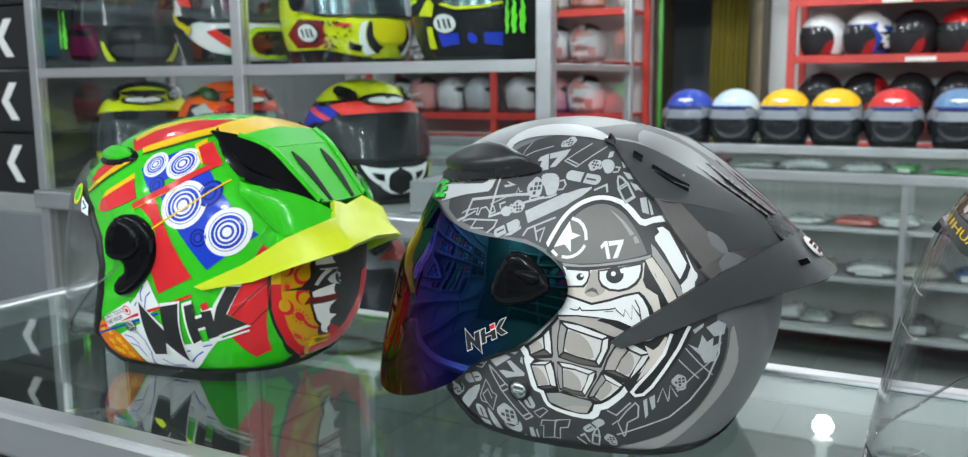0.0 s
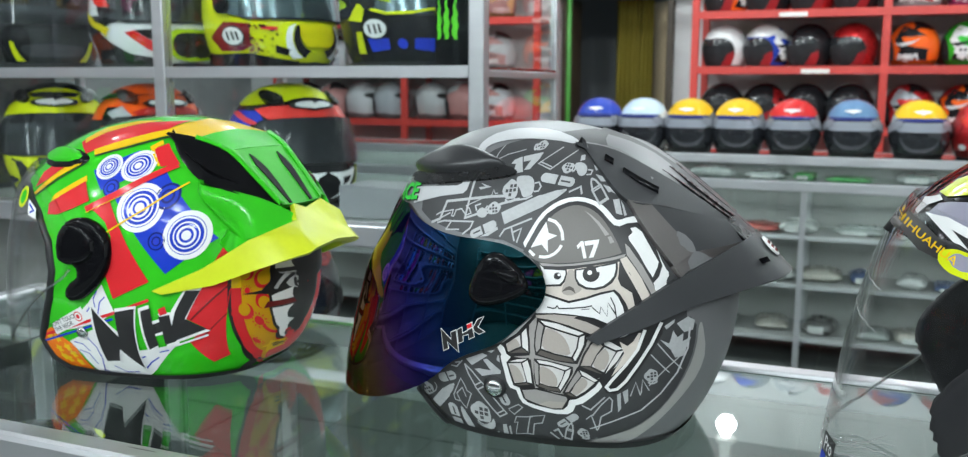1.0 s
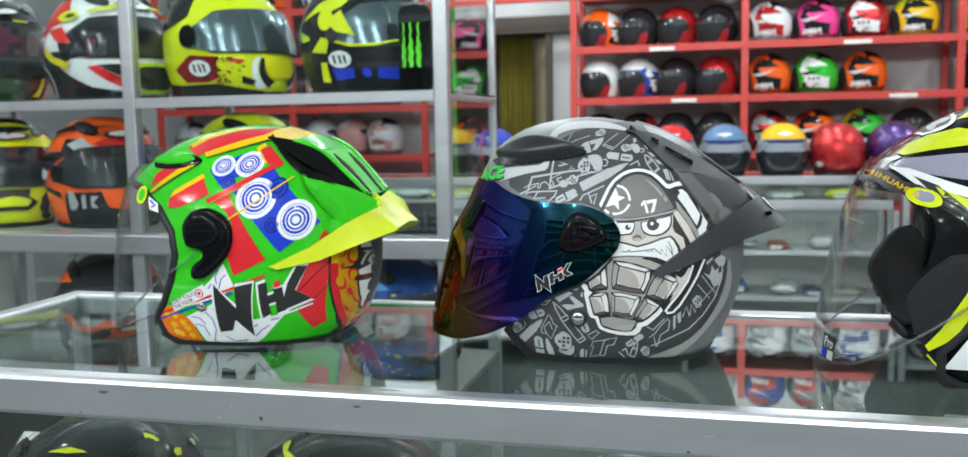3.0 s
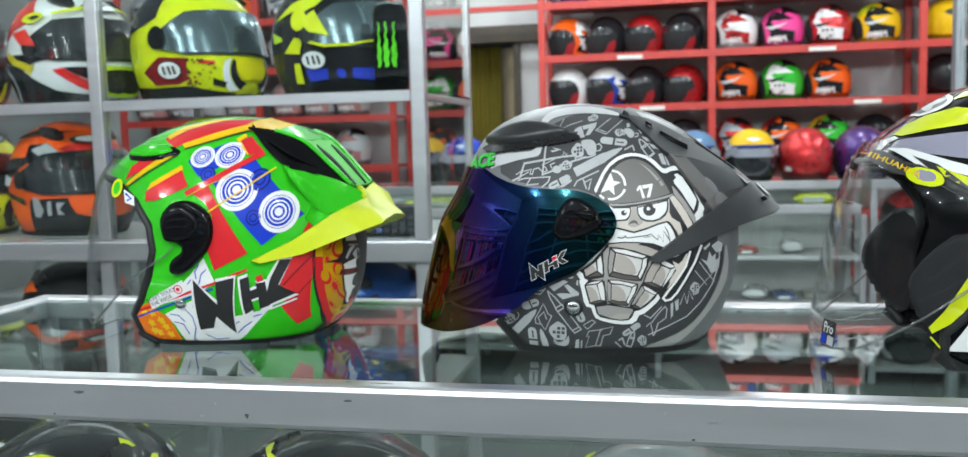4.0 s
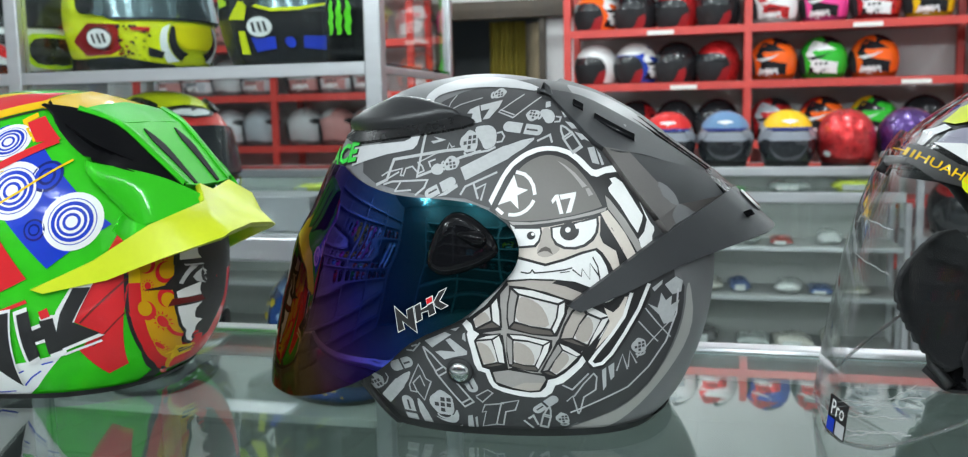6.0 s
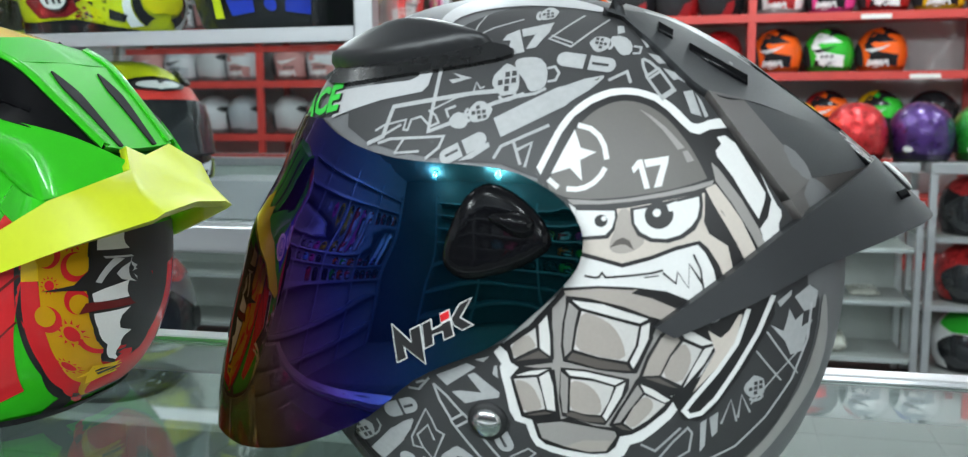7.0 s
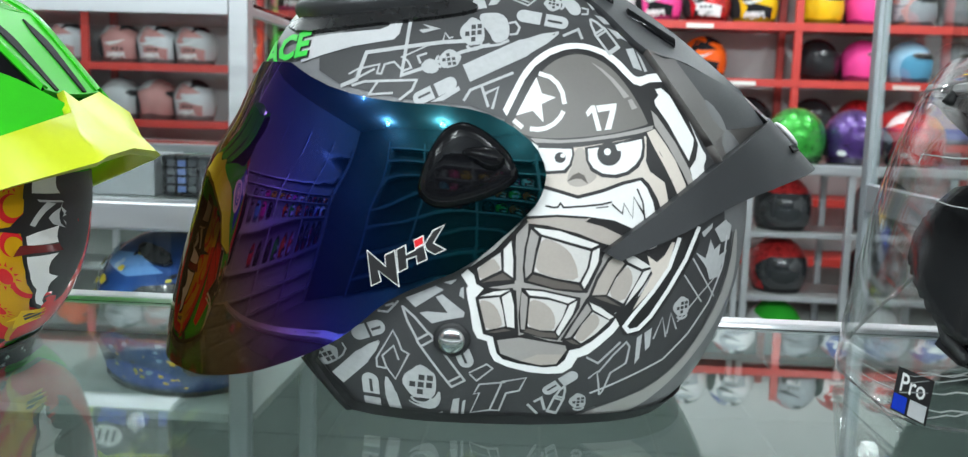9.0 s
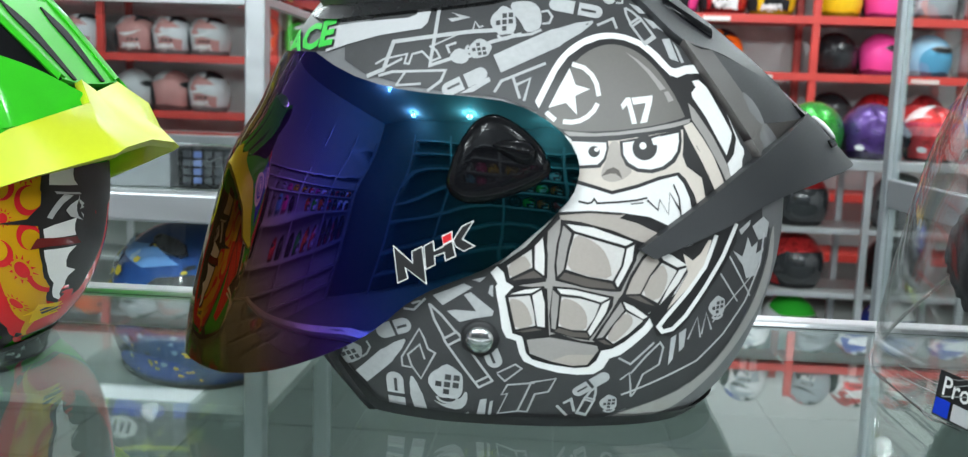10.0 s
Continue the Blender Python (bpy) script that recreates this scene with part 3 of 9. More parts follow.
BLK, WHT, REDP, BLU, YEL, ORG, GRN, PNK, PUR, SIL, SKY, GRY = ((0.012, 0.012, 0.014), (0.75, 0.75, 0.75), (0.38, 0.014, 0.016), (0.018, 0.05, 0.34),
    (0.75, 0.45, 0.01), (0.80, 0.11, 0.01), (0.03, 0.42, 0.03), (0.78, 0.06, 0.28), (0.040, 0.014, 0.10), (0.35, 0.37, 0.40), (0.10, 0.38, 0.60), (0.18, 0.19, 0.20))

DGRN, DULL = (0.014, 0.20, 0.016), (0.42, 0.42, 0.43)
# these three are metal-flake lacquers under a clear coat
for c in (REDP, PUR, DGRN):
    PAINTS[(tuple(round(q, 3) for q in c), False)] = grain(material("flake_lacquer", tuple(1.5 * q for q in c), 0.30, 0.55, Coat_Weight=1.0, Coat_Roughness=0.015), 260, 0.35, 0.0012, 0.10, 40)

# helmets that stand on the long counter and face the aisle
row = [(-1.26, BLU, BLU, "blue"), (-1.04, WHT, (0.5, 0.62, 0.72), "pale blue"), (-0.82, GRY, YEL, "yellow and grey"), (-0.60, GRY, YEL, "yellow and grey"),
       (-0.365, GRY, (0.55, 0.02, 0.02), "red and grey"), (-0.115, GRY, (0.10, 0.20, 0.34), "dark blue and silver"), (0.15, SIL, YEL, "yellow and silver"),
       (0.40, REDP, REDP, "glossy red"), (0.655, PUR, PUR, "glossy purple"), (0.90, DGRN, DGRN, "glossy green"), (1.15, PUR, PUR, "purple"), (1.42, REDP, WHT, "white and red")]
for x, c, b, word in row:
    stock_jet(x, 4.38 + random.uniform(-0.01, 0.01), 0.9455, (-90 if c not in (REDP, PUR, DGRN) else 120) + random.uniform(-8, 8), c, None if c in (REDP, PUR, DGRN) and b != WHT else "mirror", b, badge=c in (REDP, PUR, DGRN),
              label=word + " open-face helmet on the long glass counter", group="helmets on the long counter")

# helmets on the red racks, shelf by shelf
def rack_row(z, xs, specs, turn, y=5.66):
    for x, (c, b, m, word) in zip(xs, specs):
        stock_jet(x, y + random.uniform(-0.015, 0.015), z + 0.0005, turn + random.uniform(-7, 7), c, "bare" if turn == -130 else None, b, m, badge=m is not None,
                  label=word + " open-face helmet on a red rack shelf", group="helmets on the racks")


bay1, bay2, bay3 = [-0.86 + 0.235 * k for k in range(4)], [0.15 + 0.27 * k for k in range(4)], [1.33 + 0.26 * k for k in range(4)]
rack_row(1.665, bay1, [(ORG, ORG, WHT, "orange and white"), (BLK, None, None, "black"), (REDP, None, None, "red"), (BLK, None, None, "black")], -130)
rack_row(1.355, bay1, [(WHT, None, None, "white"), (BLU, WHT, WHT, "blue and white"), (BLK, None, None, "black"), (REDP, None, None, "red")], -130)
rack_row(1.02, bay1, [(BLK, None, None, "black"), (BLK, None, REDP, "black and red"), (BLK, None, None, "black"), (BLK, None, None, "black")], -130)
rack_row(1.665, bay2, [(WHT, WHT, REDP, "white and red"), (PNK, PNK, BLK, "pink and black"), (REDP, REDP, WHT, "red and white"), (YEL, (0.6, 0.7, 0.02), BLK, "yellow and black")], 142)
rack_row(1.355, bay2[:3], [(ORG, ORG, BLK, "orange and black"), (GRN, GRN, WHT, "green and white"), (ORG, ORG, BLK, "orange and black")], 142)
rack_row(1.02, bay2, [(REDP, REDP, SIL, "dark red"), (ORG, REDP, BLK, "orange and red"), (GRN, YEL, BLK, "green and yellow"), (BLK, None, None, "black")], 140)
rack_row(1.665, bay3, [(YEL, YEL, None, "yellow"), (PNK, PNK, None, "pink"), (SIL, WHT, None, "pale grey"), (GRY, None, None, "grey")], 112)
rack_row(1.355, bay3, [(BLK, None, None, "black"), (PNK, PNK, None, "pink"), (SKY, SKY, None, "pale blue"), (GRY, None, None, "grey")], 112)
rack_row(1.02, bay3, [(BLK, None, None, "black"), (REDP, None, None, "red"), (REDP, WHT, None, "red and white"), (BLU, None, None, "blue")], 112)
for z in (1.985, 2.3):
    for xs in (bay1, bay2, bay3):
        rack_row(z, xs, [(random.choice((WHT, WHT, BLU, GRY, SIL)), random.choice((None, BLU, REDP)), random.choice((BLU, REDP, SIL)), "white and coloured") for _ in xs], 140)
ROSE, MIST = (0.42, 0.20, 0.19), (0.50, 0.50, 0.52)
for z, cs in ((1.985, (MIST, DULL, MIST, ORG)), (1.665, (DULL, MIST, ROSE, MIST)), (1.345, (ROSE, MIST, DULL, MIST)), (1.02, (DULL, ROSE, MIST, SIL))):
    for x0 in (-3.75, -2.76):
        rack_row(z, [x0 + 0.225 * k for k in range(4 if x0 < -3 else 3)], [(c, DULL, random.choice((None, None, ROSE, SIL)), "pale") for c in cs], 158)



GREY_FORM = Form((0, 10), [(12.8, 16.5), (10.3, 20.6), (7.7, 22.1), (4.6, 22.9), (1.5, 23.1), (-2.1, 22.6), (-5.7, 21.6), (-9, 19.6), (-11.5, 16.8),
                           (-13.1, 13.5), (-13.5, 10), (-13.2, 7), (-12.4, 4.2), (-11, 1.4), (-9, -0.6), (-5, -2), (0, -2.6), (5, -2.4), (9, -0.8), (12, 2), (13.6, 6), (14, 10), (13.7, 13.5)], 12.3, 0.75)
GREY_VISOR = Form((0, 10), [(12.9, 16.9), (13.9, 14.8), (15.4, 12.3), (16.4, 9.1), (17.3, 5.8), (17.9, 2.7), (18, 0.1), (17.2, -3), (12, -6), (5, -7), (-5, -6),
                            (-10, -2), (-12.8, 4), (-13.9, 10), (-12.5, 16), (-9, 20), (-5.7, 22), (0, 23.4), (5, 23.2), (10, 20.8)], 12.8, 0.75)
GREEN_FORM = Form((0, 10), [(12.8, 14), (12.3, 15.6), (11.5, 17.1), (10.1, 18.6), (8.3, 19.9), (6.3, 21.1), (4.3, 21.9), (0.7, 22.7), (-3, 22.95), (-6.4, 22.45), (-9, 21.1), (-12, 18.5), (-14.3, 15), (-15.2, 11), (-15.2, 8),
                            (-14.6, 4.6), (-12.9, 1.4), (-9.8, -0.8), (-4, -2.4), (2, -2.9), (8, -2), (11.6, 0.6), (13, 4), (13.2, 9)], 12.4, 0.80)
GREEN_VISOR = Form((0, 10), [(11.4, 17.6), (12.0, 15.8), (12.8, 13), (13.4, 9.6), (13.8, 6.2), (13.9, 3), (13.7, 1), (13, -2), (9.5, -5), (0, -6), (-10, -3), (-14, 4), (-15, 10), (-12.5, 18), (-5, 23), (3, 22.9), (7.6, 21.0), (10, 19.3)], 12.8, 0.75)
NEON_FORM = Form((0, 10), [(11.8, 12), (10.6, 15.2), (9.4, 17.2), (7.7, 19.0), (5.3, 20.8), (2.6, 22.4), (-0.6, 23.7), (-4.6, 23.5), (-8, 22), (-12, 18.8), (-14.6, 15), (-15.9, 11), (-16, 8), (-15.4, 4.6),
                           (-13.4, 1.4), (-10, -0.8), (-4, -2.4), (2, -2.9), (8, -2), (11, 0.6), (12.2, 4), (12.4, 8.5)], 12.6, 0.68)
NEON_VISOR = Form((0, 10), [(8.9, 18.3), (9.7, 16.9), (10.8, 14.2), (11.7, 11), (12.4, 7.6), (13.0, 4.2), (13.4, 1), (13.4, -1), (12.6, -3), (9, -5), (0, -6), (-10, -3), (-14, 4), (-15, 10), (-12.5, 18), (-6, 23.4), (-0.6, 24.1), (4, 22.1), (7, 20.2)], 13.0, 0.68)
# ---- prints and raised pieces on helmet shells ----
FINE = 0.05
LAYER = 0.00013


def mark(t, form, name, mat, layer, pts, smooth=0, off=0.0005, both=False):
    """A thin printed area on the near side of a shell."""
    return part(name, patch(form, [rounded(pts, smooth)], off + layer * LAYER, FINE, both=both, step=0.004), mat, t)


def ribbon(pts, width):
    """The outline of a line of that width along pts."""
    left, right = [], []
    for i, p in enumerate(pts):
        a, b = pts[max(i - 1, 0)], pts[min(i + 1, len(pts) - 1)]
        n1 = (p[1] - a[1], a[0] - p[0]) if i else (b[1] - p[1], p[0] - b[0])
        n2 = (b[1] - p[1], p[0] - b[0]) if i < len(pts) - 1 else n1
        u = [Vector(n).normalized() for n in (n1, n2)]
        m = u[0] + u[1]
        m = m / max(m.length_squared / 2, 0.7)
        left.append((p[0] + m.x * width / 2, p[1] + m.y * width / 2))
        right.append((p[0] - m.x * width / 2, p[1] - m.y * width / 2))
    return left + right[::-1]


def line(t, form, name, mat, layer, pts, width, closed=False):
    if closed:
        pts = pts + [(pts[0][0] * 0.98 + pts[-1][0] * 0.02, pts[0][1] * 0.98 + pts[-1][1] * 0.02)]
    return mark(t, form, name, mat, layer, ribbon(pts, width))


def spot(t, form, name, mat, layer, c, rx, rz, n=28):
    return mark(t, form, name, mat, layer, [(c[0] + rx * math.cos(k * math.tau / n), c[1] + rz * math.sin(k * math.tau / n)) for k in range(n)])


def raised(t, form, name, mat, pts, height, smooth=2, both=True, base=-0.001, h=0.035, label="", dome=0.03):
    """A piece that stands proud of the shell, rounded over towards its edges."""
    if both:
        return laid(name, form, rounded(pts, smooth), mat, t, height, h, height - base, 0.004, label, dome)
    return part(name, patch(form, [rounded(pts, smooth)], height, h, False, height - base, 0.004, dome), mat, t, label)


def between(a, b):
    """Maps (along, across) in units of a to b to side coordinates."""
    d = (b[0] - a[0], b[1] - a[1])
    return lambda u, v: (a[0] + d[0] * u - d[1] * v, a[1] + d[1] * u + d[0] * v)


def prints(t, form, name, outlines, mat, layer):
    return part(name, patch(form, outlines, 0.0005 + layer * LAYER, FINE, both=False, step=0.004), mat, t)


def bullet(t, form, tip, base, width):
    """A cartridge drawn in outline, with bands across its neck."""
    n = math.dist(tip, base)
    m, w, k = between(tip, base), width / 2 / n, 0.11 / n
    body = [m(*p) for p in ((0, 0), (0.16, w * 0.55), (0.34, w * 0.8), (0.40, w), (1, w), (1.0, -w), (0.40, -w), (0.34, -w * 0.8), (0.16, -w * 0.55), (0.01, -0.002))]
    bands = [[m(u, w), m(u + k, w), m(u + k, -w), m(u, -w)] for u in (0.36, 0.44, 0.92)]
    prints(t, form, "cartridge_print", [ribbon(body, 0.11)], PRINT_GREY, 2)
    prints(t, form, "band_print", bands, PRINT_GREY, 2.6)


def capsule(t, form, a, b, width):
    """A solid capsule split by a dark line."""
    n = math.dist(a, b)
    m, w = between(a, b), width / 2 / n
    half = [(-w * math.cos(x) * 1.0 + w, w * math.sin(x)) for x in [math.pi * (k / 8 - 0.5) for k in range(9)]]
    one = [m(*p) for p in half] + [m(0.45, w), m(0.45, -w)]
    two = [m(0.53, w), m(1 - w, w)] + [m(1 - p[0], -p[1]) for p in half] + [m(0.53, -w)]
    prints(t, form, "capsule_print", [one, two], PRINT_GREY, 2)
    prints(t, form, "capsule_line", [[m(0.12, 0.1 * w), m(0.40, 0.1 * w), m(0.40, -0.25 * w), m(0.12, -0.25 * w)]], DARK_GREY, 3)


def pineapple(t, form, c, edge, width):
    """A round grenade: a blob with dark net lines."""
    r = math.dist(c, edge)
    m = between(c, edge)
    blob = [m((1 + 0.08 * math.cos(5 * a)) * math.cos(a), 0.85 * (1 + 0.1 * math.sin(3 * a)) * math.sin(a)) for a in [math.tau * k / 22 for k in range(22)]]
    prints(t, form, "grenade_print", [blob], PRINT_GREY, 2)
    cells = []
    for i in (-1, 0, 1):
        for j in (-1, 0, 1):
            if abs(i) + abs(j) < 2 or (i, j) == (1, 1):
                x, y, s = i * 0.44 - 0.08, j * 0.42 + 0.05 * i, 0.16
                cells.append([m(x - s, y - s), m(x + s, y - s * 0.8), m(x + s * 0.9, y + s), m(x - s * 1.1, y + s * 0.9)])
    for cell in cells:
        prints(t, form, "grenade_cell", [cell], DARK_GREY, 3)
    prints(t, form, "grenade_ring", [ribbon([m(-0.9 - 0.35 * math.sin(a), 0.5 * math.cos(a)) for a in [math.pi * k / 8 for k in range(9)]], 0.12)], PRINT_GREY, 2.2)


def letters(text, size, bold=0.0, slant=0.0):
    """The flat mesh of a text in the built-in font, as outlines of its faces, x to the right, centred."""
    cu = bpy.data.curves.new("letters", "FONT")
    cu.body, cu.size, cu.align_x, cu.align_y, cu.resolution_u = text, size, "CENTER", "CENTER", 2
    cu.offset, cu.shear = bold * size, slant
    ob = new("letters", cu)
    me = bpy.data.meshes.new_from_object(ob)
    bpy.data.objects.remove(ob)
    faces = [[tuple(me.vertices[i].co[:2]) for i in p.vertices] for p in me.polygons]
    bpy.data.meshes.remove(me)
    return faces


def lettering(t, form, name, text, mat, layer, a, b, size, bold=0.012, slant=0.0):
    """Text on the near side, centred between a and b and read from a to b."""
    n = math.dist(a, b)
    c = ((a[0] + b[0]) / 2, (a[1] + b[1]) / 2)
    ux, uz = (b[0] - a[0]) / n, (b[1] - a[1]) / n
    outs = [[(c[0] + ux * x + uz * y, c[1] + uz * x - ux * y) for x, y in f] for f in letters(text, size * 1.35, bold, slant)]
    return part(name, patch(form, outs, 0.0005 + layer * LAYER, FINE, both=False, step=0.004), mat, t)


INK_WHITE = grain(material("white_print", (0.80, 0.79, 0.78), 0.42), 700, 0.04, 0, 0.04, 20)
INK_BLACK = grain(material("black_print", (0.016, 0.015, 0.016), 0.42), 700, 0.1, 0, 0.04, 20)
DARK_GREY = grain(material("dark_grey_matt_paint", (0.040, 0.040, 0.042), 0.52), 900, 0.14, 0.00005, 0.05, 14)
PALE_GREY = grain(material("pale_grey_print", (0.50, 0.50, 0.51), 0.42), 700, 0.05, 0, 0.04, 20)
SILVER_GREY = grain(material("silver_grey_print", (0.40, 0.385, 0.37), 0.40, 0.15), 900, 0.06, 0, 0.05, 9)
PRINT_GREY = grain(material("grey_print", (0.42, 0.425, 0.43), 0.5), 400, 0.12, 0, 0.04, 30)
DOME_GREY = grain(material("warm_grey_print", (0.14, 0.13, 0.12), 0.48), 700, 0.05, 0, 0.04, 12)
STONE = grain(material("stone_print", (0.32, 0.30, 0.285), 0.48), 700, 0.05, 0, 0.04, 12)
STONE_LIGHT = grain(material("light_stone_print", (0.60, 0.58, 0.56), 0.46), 700, 0.05, 0, 0.04, 12)
PALE_STONE = grain(material("pale_stone_print", (0.72, 0.70, 0.68), 0.46), 700, 0.04, 0, 0.04, 12)
TAN = grain(material("tan_print", (0.40, 0.355, 0.32), 0.48), 700, 0.05, 0, 0.04, 12)
TAN_LIGHT = grain(material("light_tan_print", (0.62, 0.55, 0.49), 0.48), 700, 0.05, 0, 0.04, 12)
BROWN = grain(material("brown_print", (0.105, 0.09, 0.08), 0.48), 700, 0.05, 0, 0.04, 12)
GREY_MATT = grain(material("grey_matt_lacquer", (0.16, 0.16, 0.165), 0.45), 900, 0.07, 0.00004, 0.06, 10)
TAIL_GREY = grain(material("tail_matt_grey", (0.038, 0.039, 0.042), 0.5), 900, 0.08, 0.00004, 0.06, 10)
FACET_GREY = grain(material("satin_warm_grey", (0.11, 0.10, 0.096), 0.36), 900, 0.06, 0, 0.06, 10)
H_GREEN = gloss("green_lacquer", (0.032, 0.50, 0.012))
H_RED = gloss("red_lacquer", (0.66, 0.022, 0.028))
H_DARKRED = gloss("dark_red_lacquer", (0.16, 0.02, 0.02))
H_YELLOW = gloss("yellow_lacquer", (0.80, 0.50, 0.006))
GOLD = gloss("gold_lacquer", (0.62, 0.32, 0.008))
H_BLUE = gloss("blue_lacquer", (0.012, 0.045, 0.50))
H_NAVY = gloss("navy_lacquer", (0.006, 0.015, 0.16))
H_ORANGE = gloss("orange_lacquer", (0.80, 0.17, 0.008))
H_NEON = gloss("neon_yellow_lacquer", (0.60, 0.68, 0.008))
LAVENDER = gloss("lavender_grey_lacquer", (0.27, 0.26, 0.33))
GLOSS_BLACK = grain(material("black_lacquer", (0.004, 0.004, 0.005), 0.04, Specular_IOR_Level=0.26), 900, 0.1, 0.0, 0.02, 6)
NEON_PLASTIC = grain(material("neon_yellow_plastic", (0.66, 0.75, 0.02), 0.38, Subsurface_Weight=0.0), 300, 0.03, 0, 0.05, 8)


def mirror_visor():
    """Dark mirror coating that turns from teal over blue and violet to amber along the visor."""
    m = material("blue_mirror_visor", (0.02, 0.05, 0.2), 0.03, 0.95, Coat_Weight=0.12, Coat_Roughness=0.01, Specular_Tint=(0.62, 0.46, 0.26, 1))
    nt, b = m.node_tree, m.node_tree.nodes["Principled BSDF"]
    co = nt.nodes.new("ShaderNodeTexCoord")
    sep = nt.nodes.new("ShaderNodeSeparateXYZ")
    nt.links.new(co.outputs["Object"], sep.inputs[0])
    mul = nt.nodes.new("ShaderNodeMath")
    mul.operation, mul.inputs[1].default_value = "MULTIPLY", -0.28
    nt.links.new(sep.outputs["Z"], mul.inputs[0])
    add = nt.nodes.new("ShaderNodeMath")
    nt.links.new(sep.outputs["X"], add.inputs[0])
    nt.links.new(mul.outputs[0], add.inputs[1])
    rng = nt.nodes.new("ShaderNodeMapRange")
    rng.inputs[1].default_value, rng.inputs[2].default_value = -0.07, 0.17
    nt.links.new(add.outputs[0], rng.inputs[0])
    ramp = nt.nodes.new("ShaderNodeValToRGB")
    e = ramp.color_ramp.elements
    e[0].position, e[0].color = 0.0, (0.005, 0.060, 0.066, 1)
    e[1].position, e[1].color = 1.0, (0.16, 0.10, 0.03, 1)
    for p, c in ((0.24, (0.005, 0.068, 0.09)), (0.40, (0.006, 0.036, 0.18)), (0.51, (0.014, 0.016, 0.205)), (0.59, (0.056, 0.016, 0.18)), (0.66, (0.11, 0.035, 0.09)), (0.74, (0.13, 0.06, 0.02))):
        k = e.new(p)
        k.color = (*c, 1)
    nt.links.new(rng.outputs[0], ramp.inputs[0])
    nt.links.new(ramp.outputs[0], b.inputs["Base Color"])
    return m


VISOR_BLUE = mirror_visor()
CLEAR_EDGE = clear_plastic("clear_plastic_edge", (0.93, 0.94, 0.94), 0.36)


TRIM_BAND = [(-30, -0.4), (6.5, -0.4), (8.9, 2.9), (8.2, 3.6), (6.2, 0.9), (2, 0.75), (-6, 0.8), (-30, 0.9)]


def helmet_base(t, form, region, shell_mat, band, edge):
    """What every near helmet has: shell, dark lining, edge trim and bottom band."""
    part("shell", patch(form, [region], 0, 0.05), shell_mat, t)
    part("lining", patch(form, [[(x - 0.6 if 0 < x < 25 else x, z + (0.8 if z < 1 else 0)) for x, z in region]], -0.012, 0.09), LINER, t)
    bm = bmesh.new()
    tube(bm, rim(form, dense_open(edge), -0.001), 0.0042, 8, closed=False)
    part("edge_trim", bm, RUBBER, t)
    part("bottom_band", patch(form, [band], 0.0016, 0.07), RUBBER, t)
    inner = [form.on(x / 100, 0.004, -0.002) for x in [edge[0][0] - 0.6 - k * (edge[0][0] + 11.4) / 7 for k in range(8)]]
    bm = bmesh.new()
    ring = inner + [Vector((p.x, -p.y, p.z)) for p in inner[::-1]]
    bm.faces.new([bm.verts.new(p) for p in ring])
    part("base_pad", bm, LINER, t)


def dense_open(pts, n=4):
    out = []
    for a, b in zip(pts, pts[1:]):
        out += [(a[0] + (b[0] - a[0]) * k / n, a[1] + (b[1] - a[1]) * k / n) for k in range(n)]
    return out + [pts[-1]]


def eased(pts, n):
    """A curve through pts with n steps from each to the next."""
    pts = [Vector(p) for p in pts]
    out = []
    for i in range(len(pts) - 1):
        p0, p1, p2, p3 = pts[max(i - 1, 0)], pts[i], pts[i + 1], pts[min(i + 2, len(pts) - 1)]
        for k in range(n):
            s = k / n
            out.append(p1 + (p2 - p0) * (s / 2) + (p0 - 2.5 * p1 + 2 * p2 - 0.5 * p3) * s**2 + (1.5 * p1 - 0.5 * p0 - 1.5 * p2 + 0.5 * p3) * s**3)
    return out + [pts[-1]]


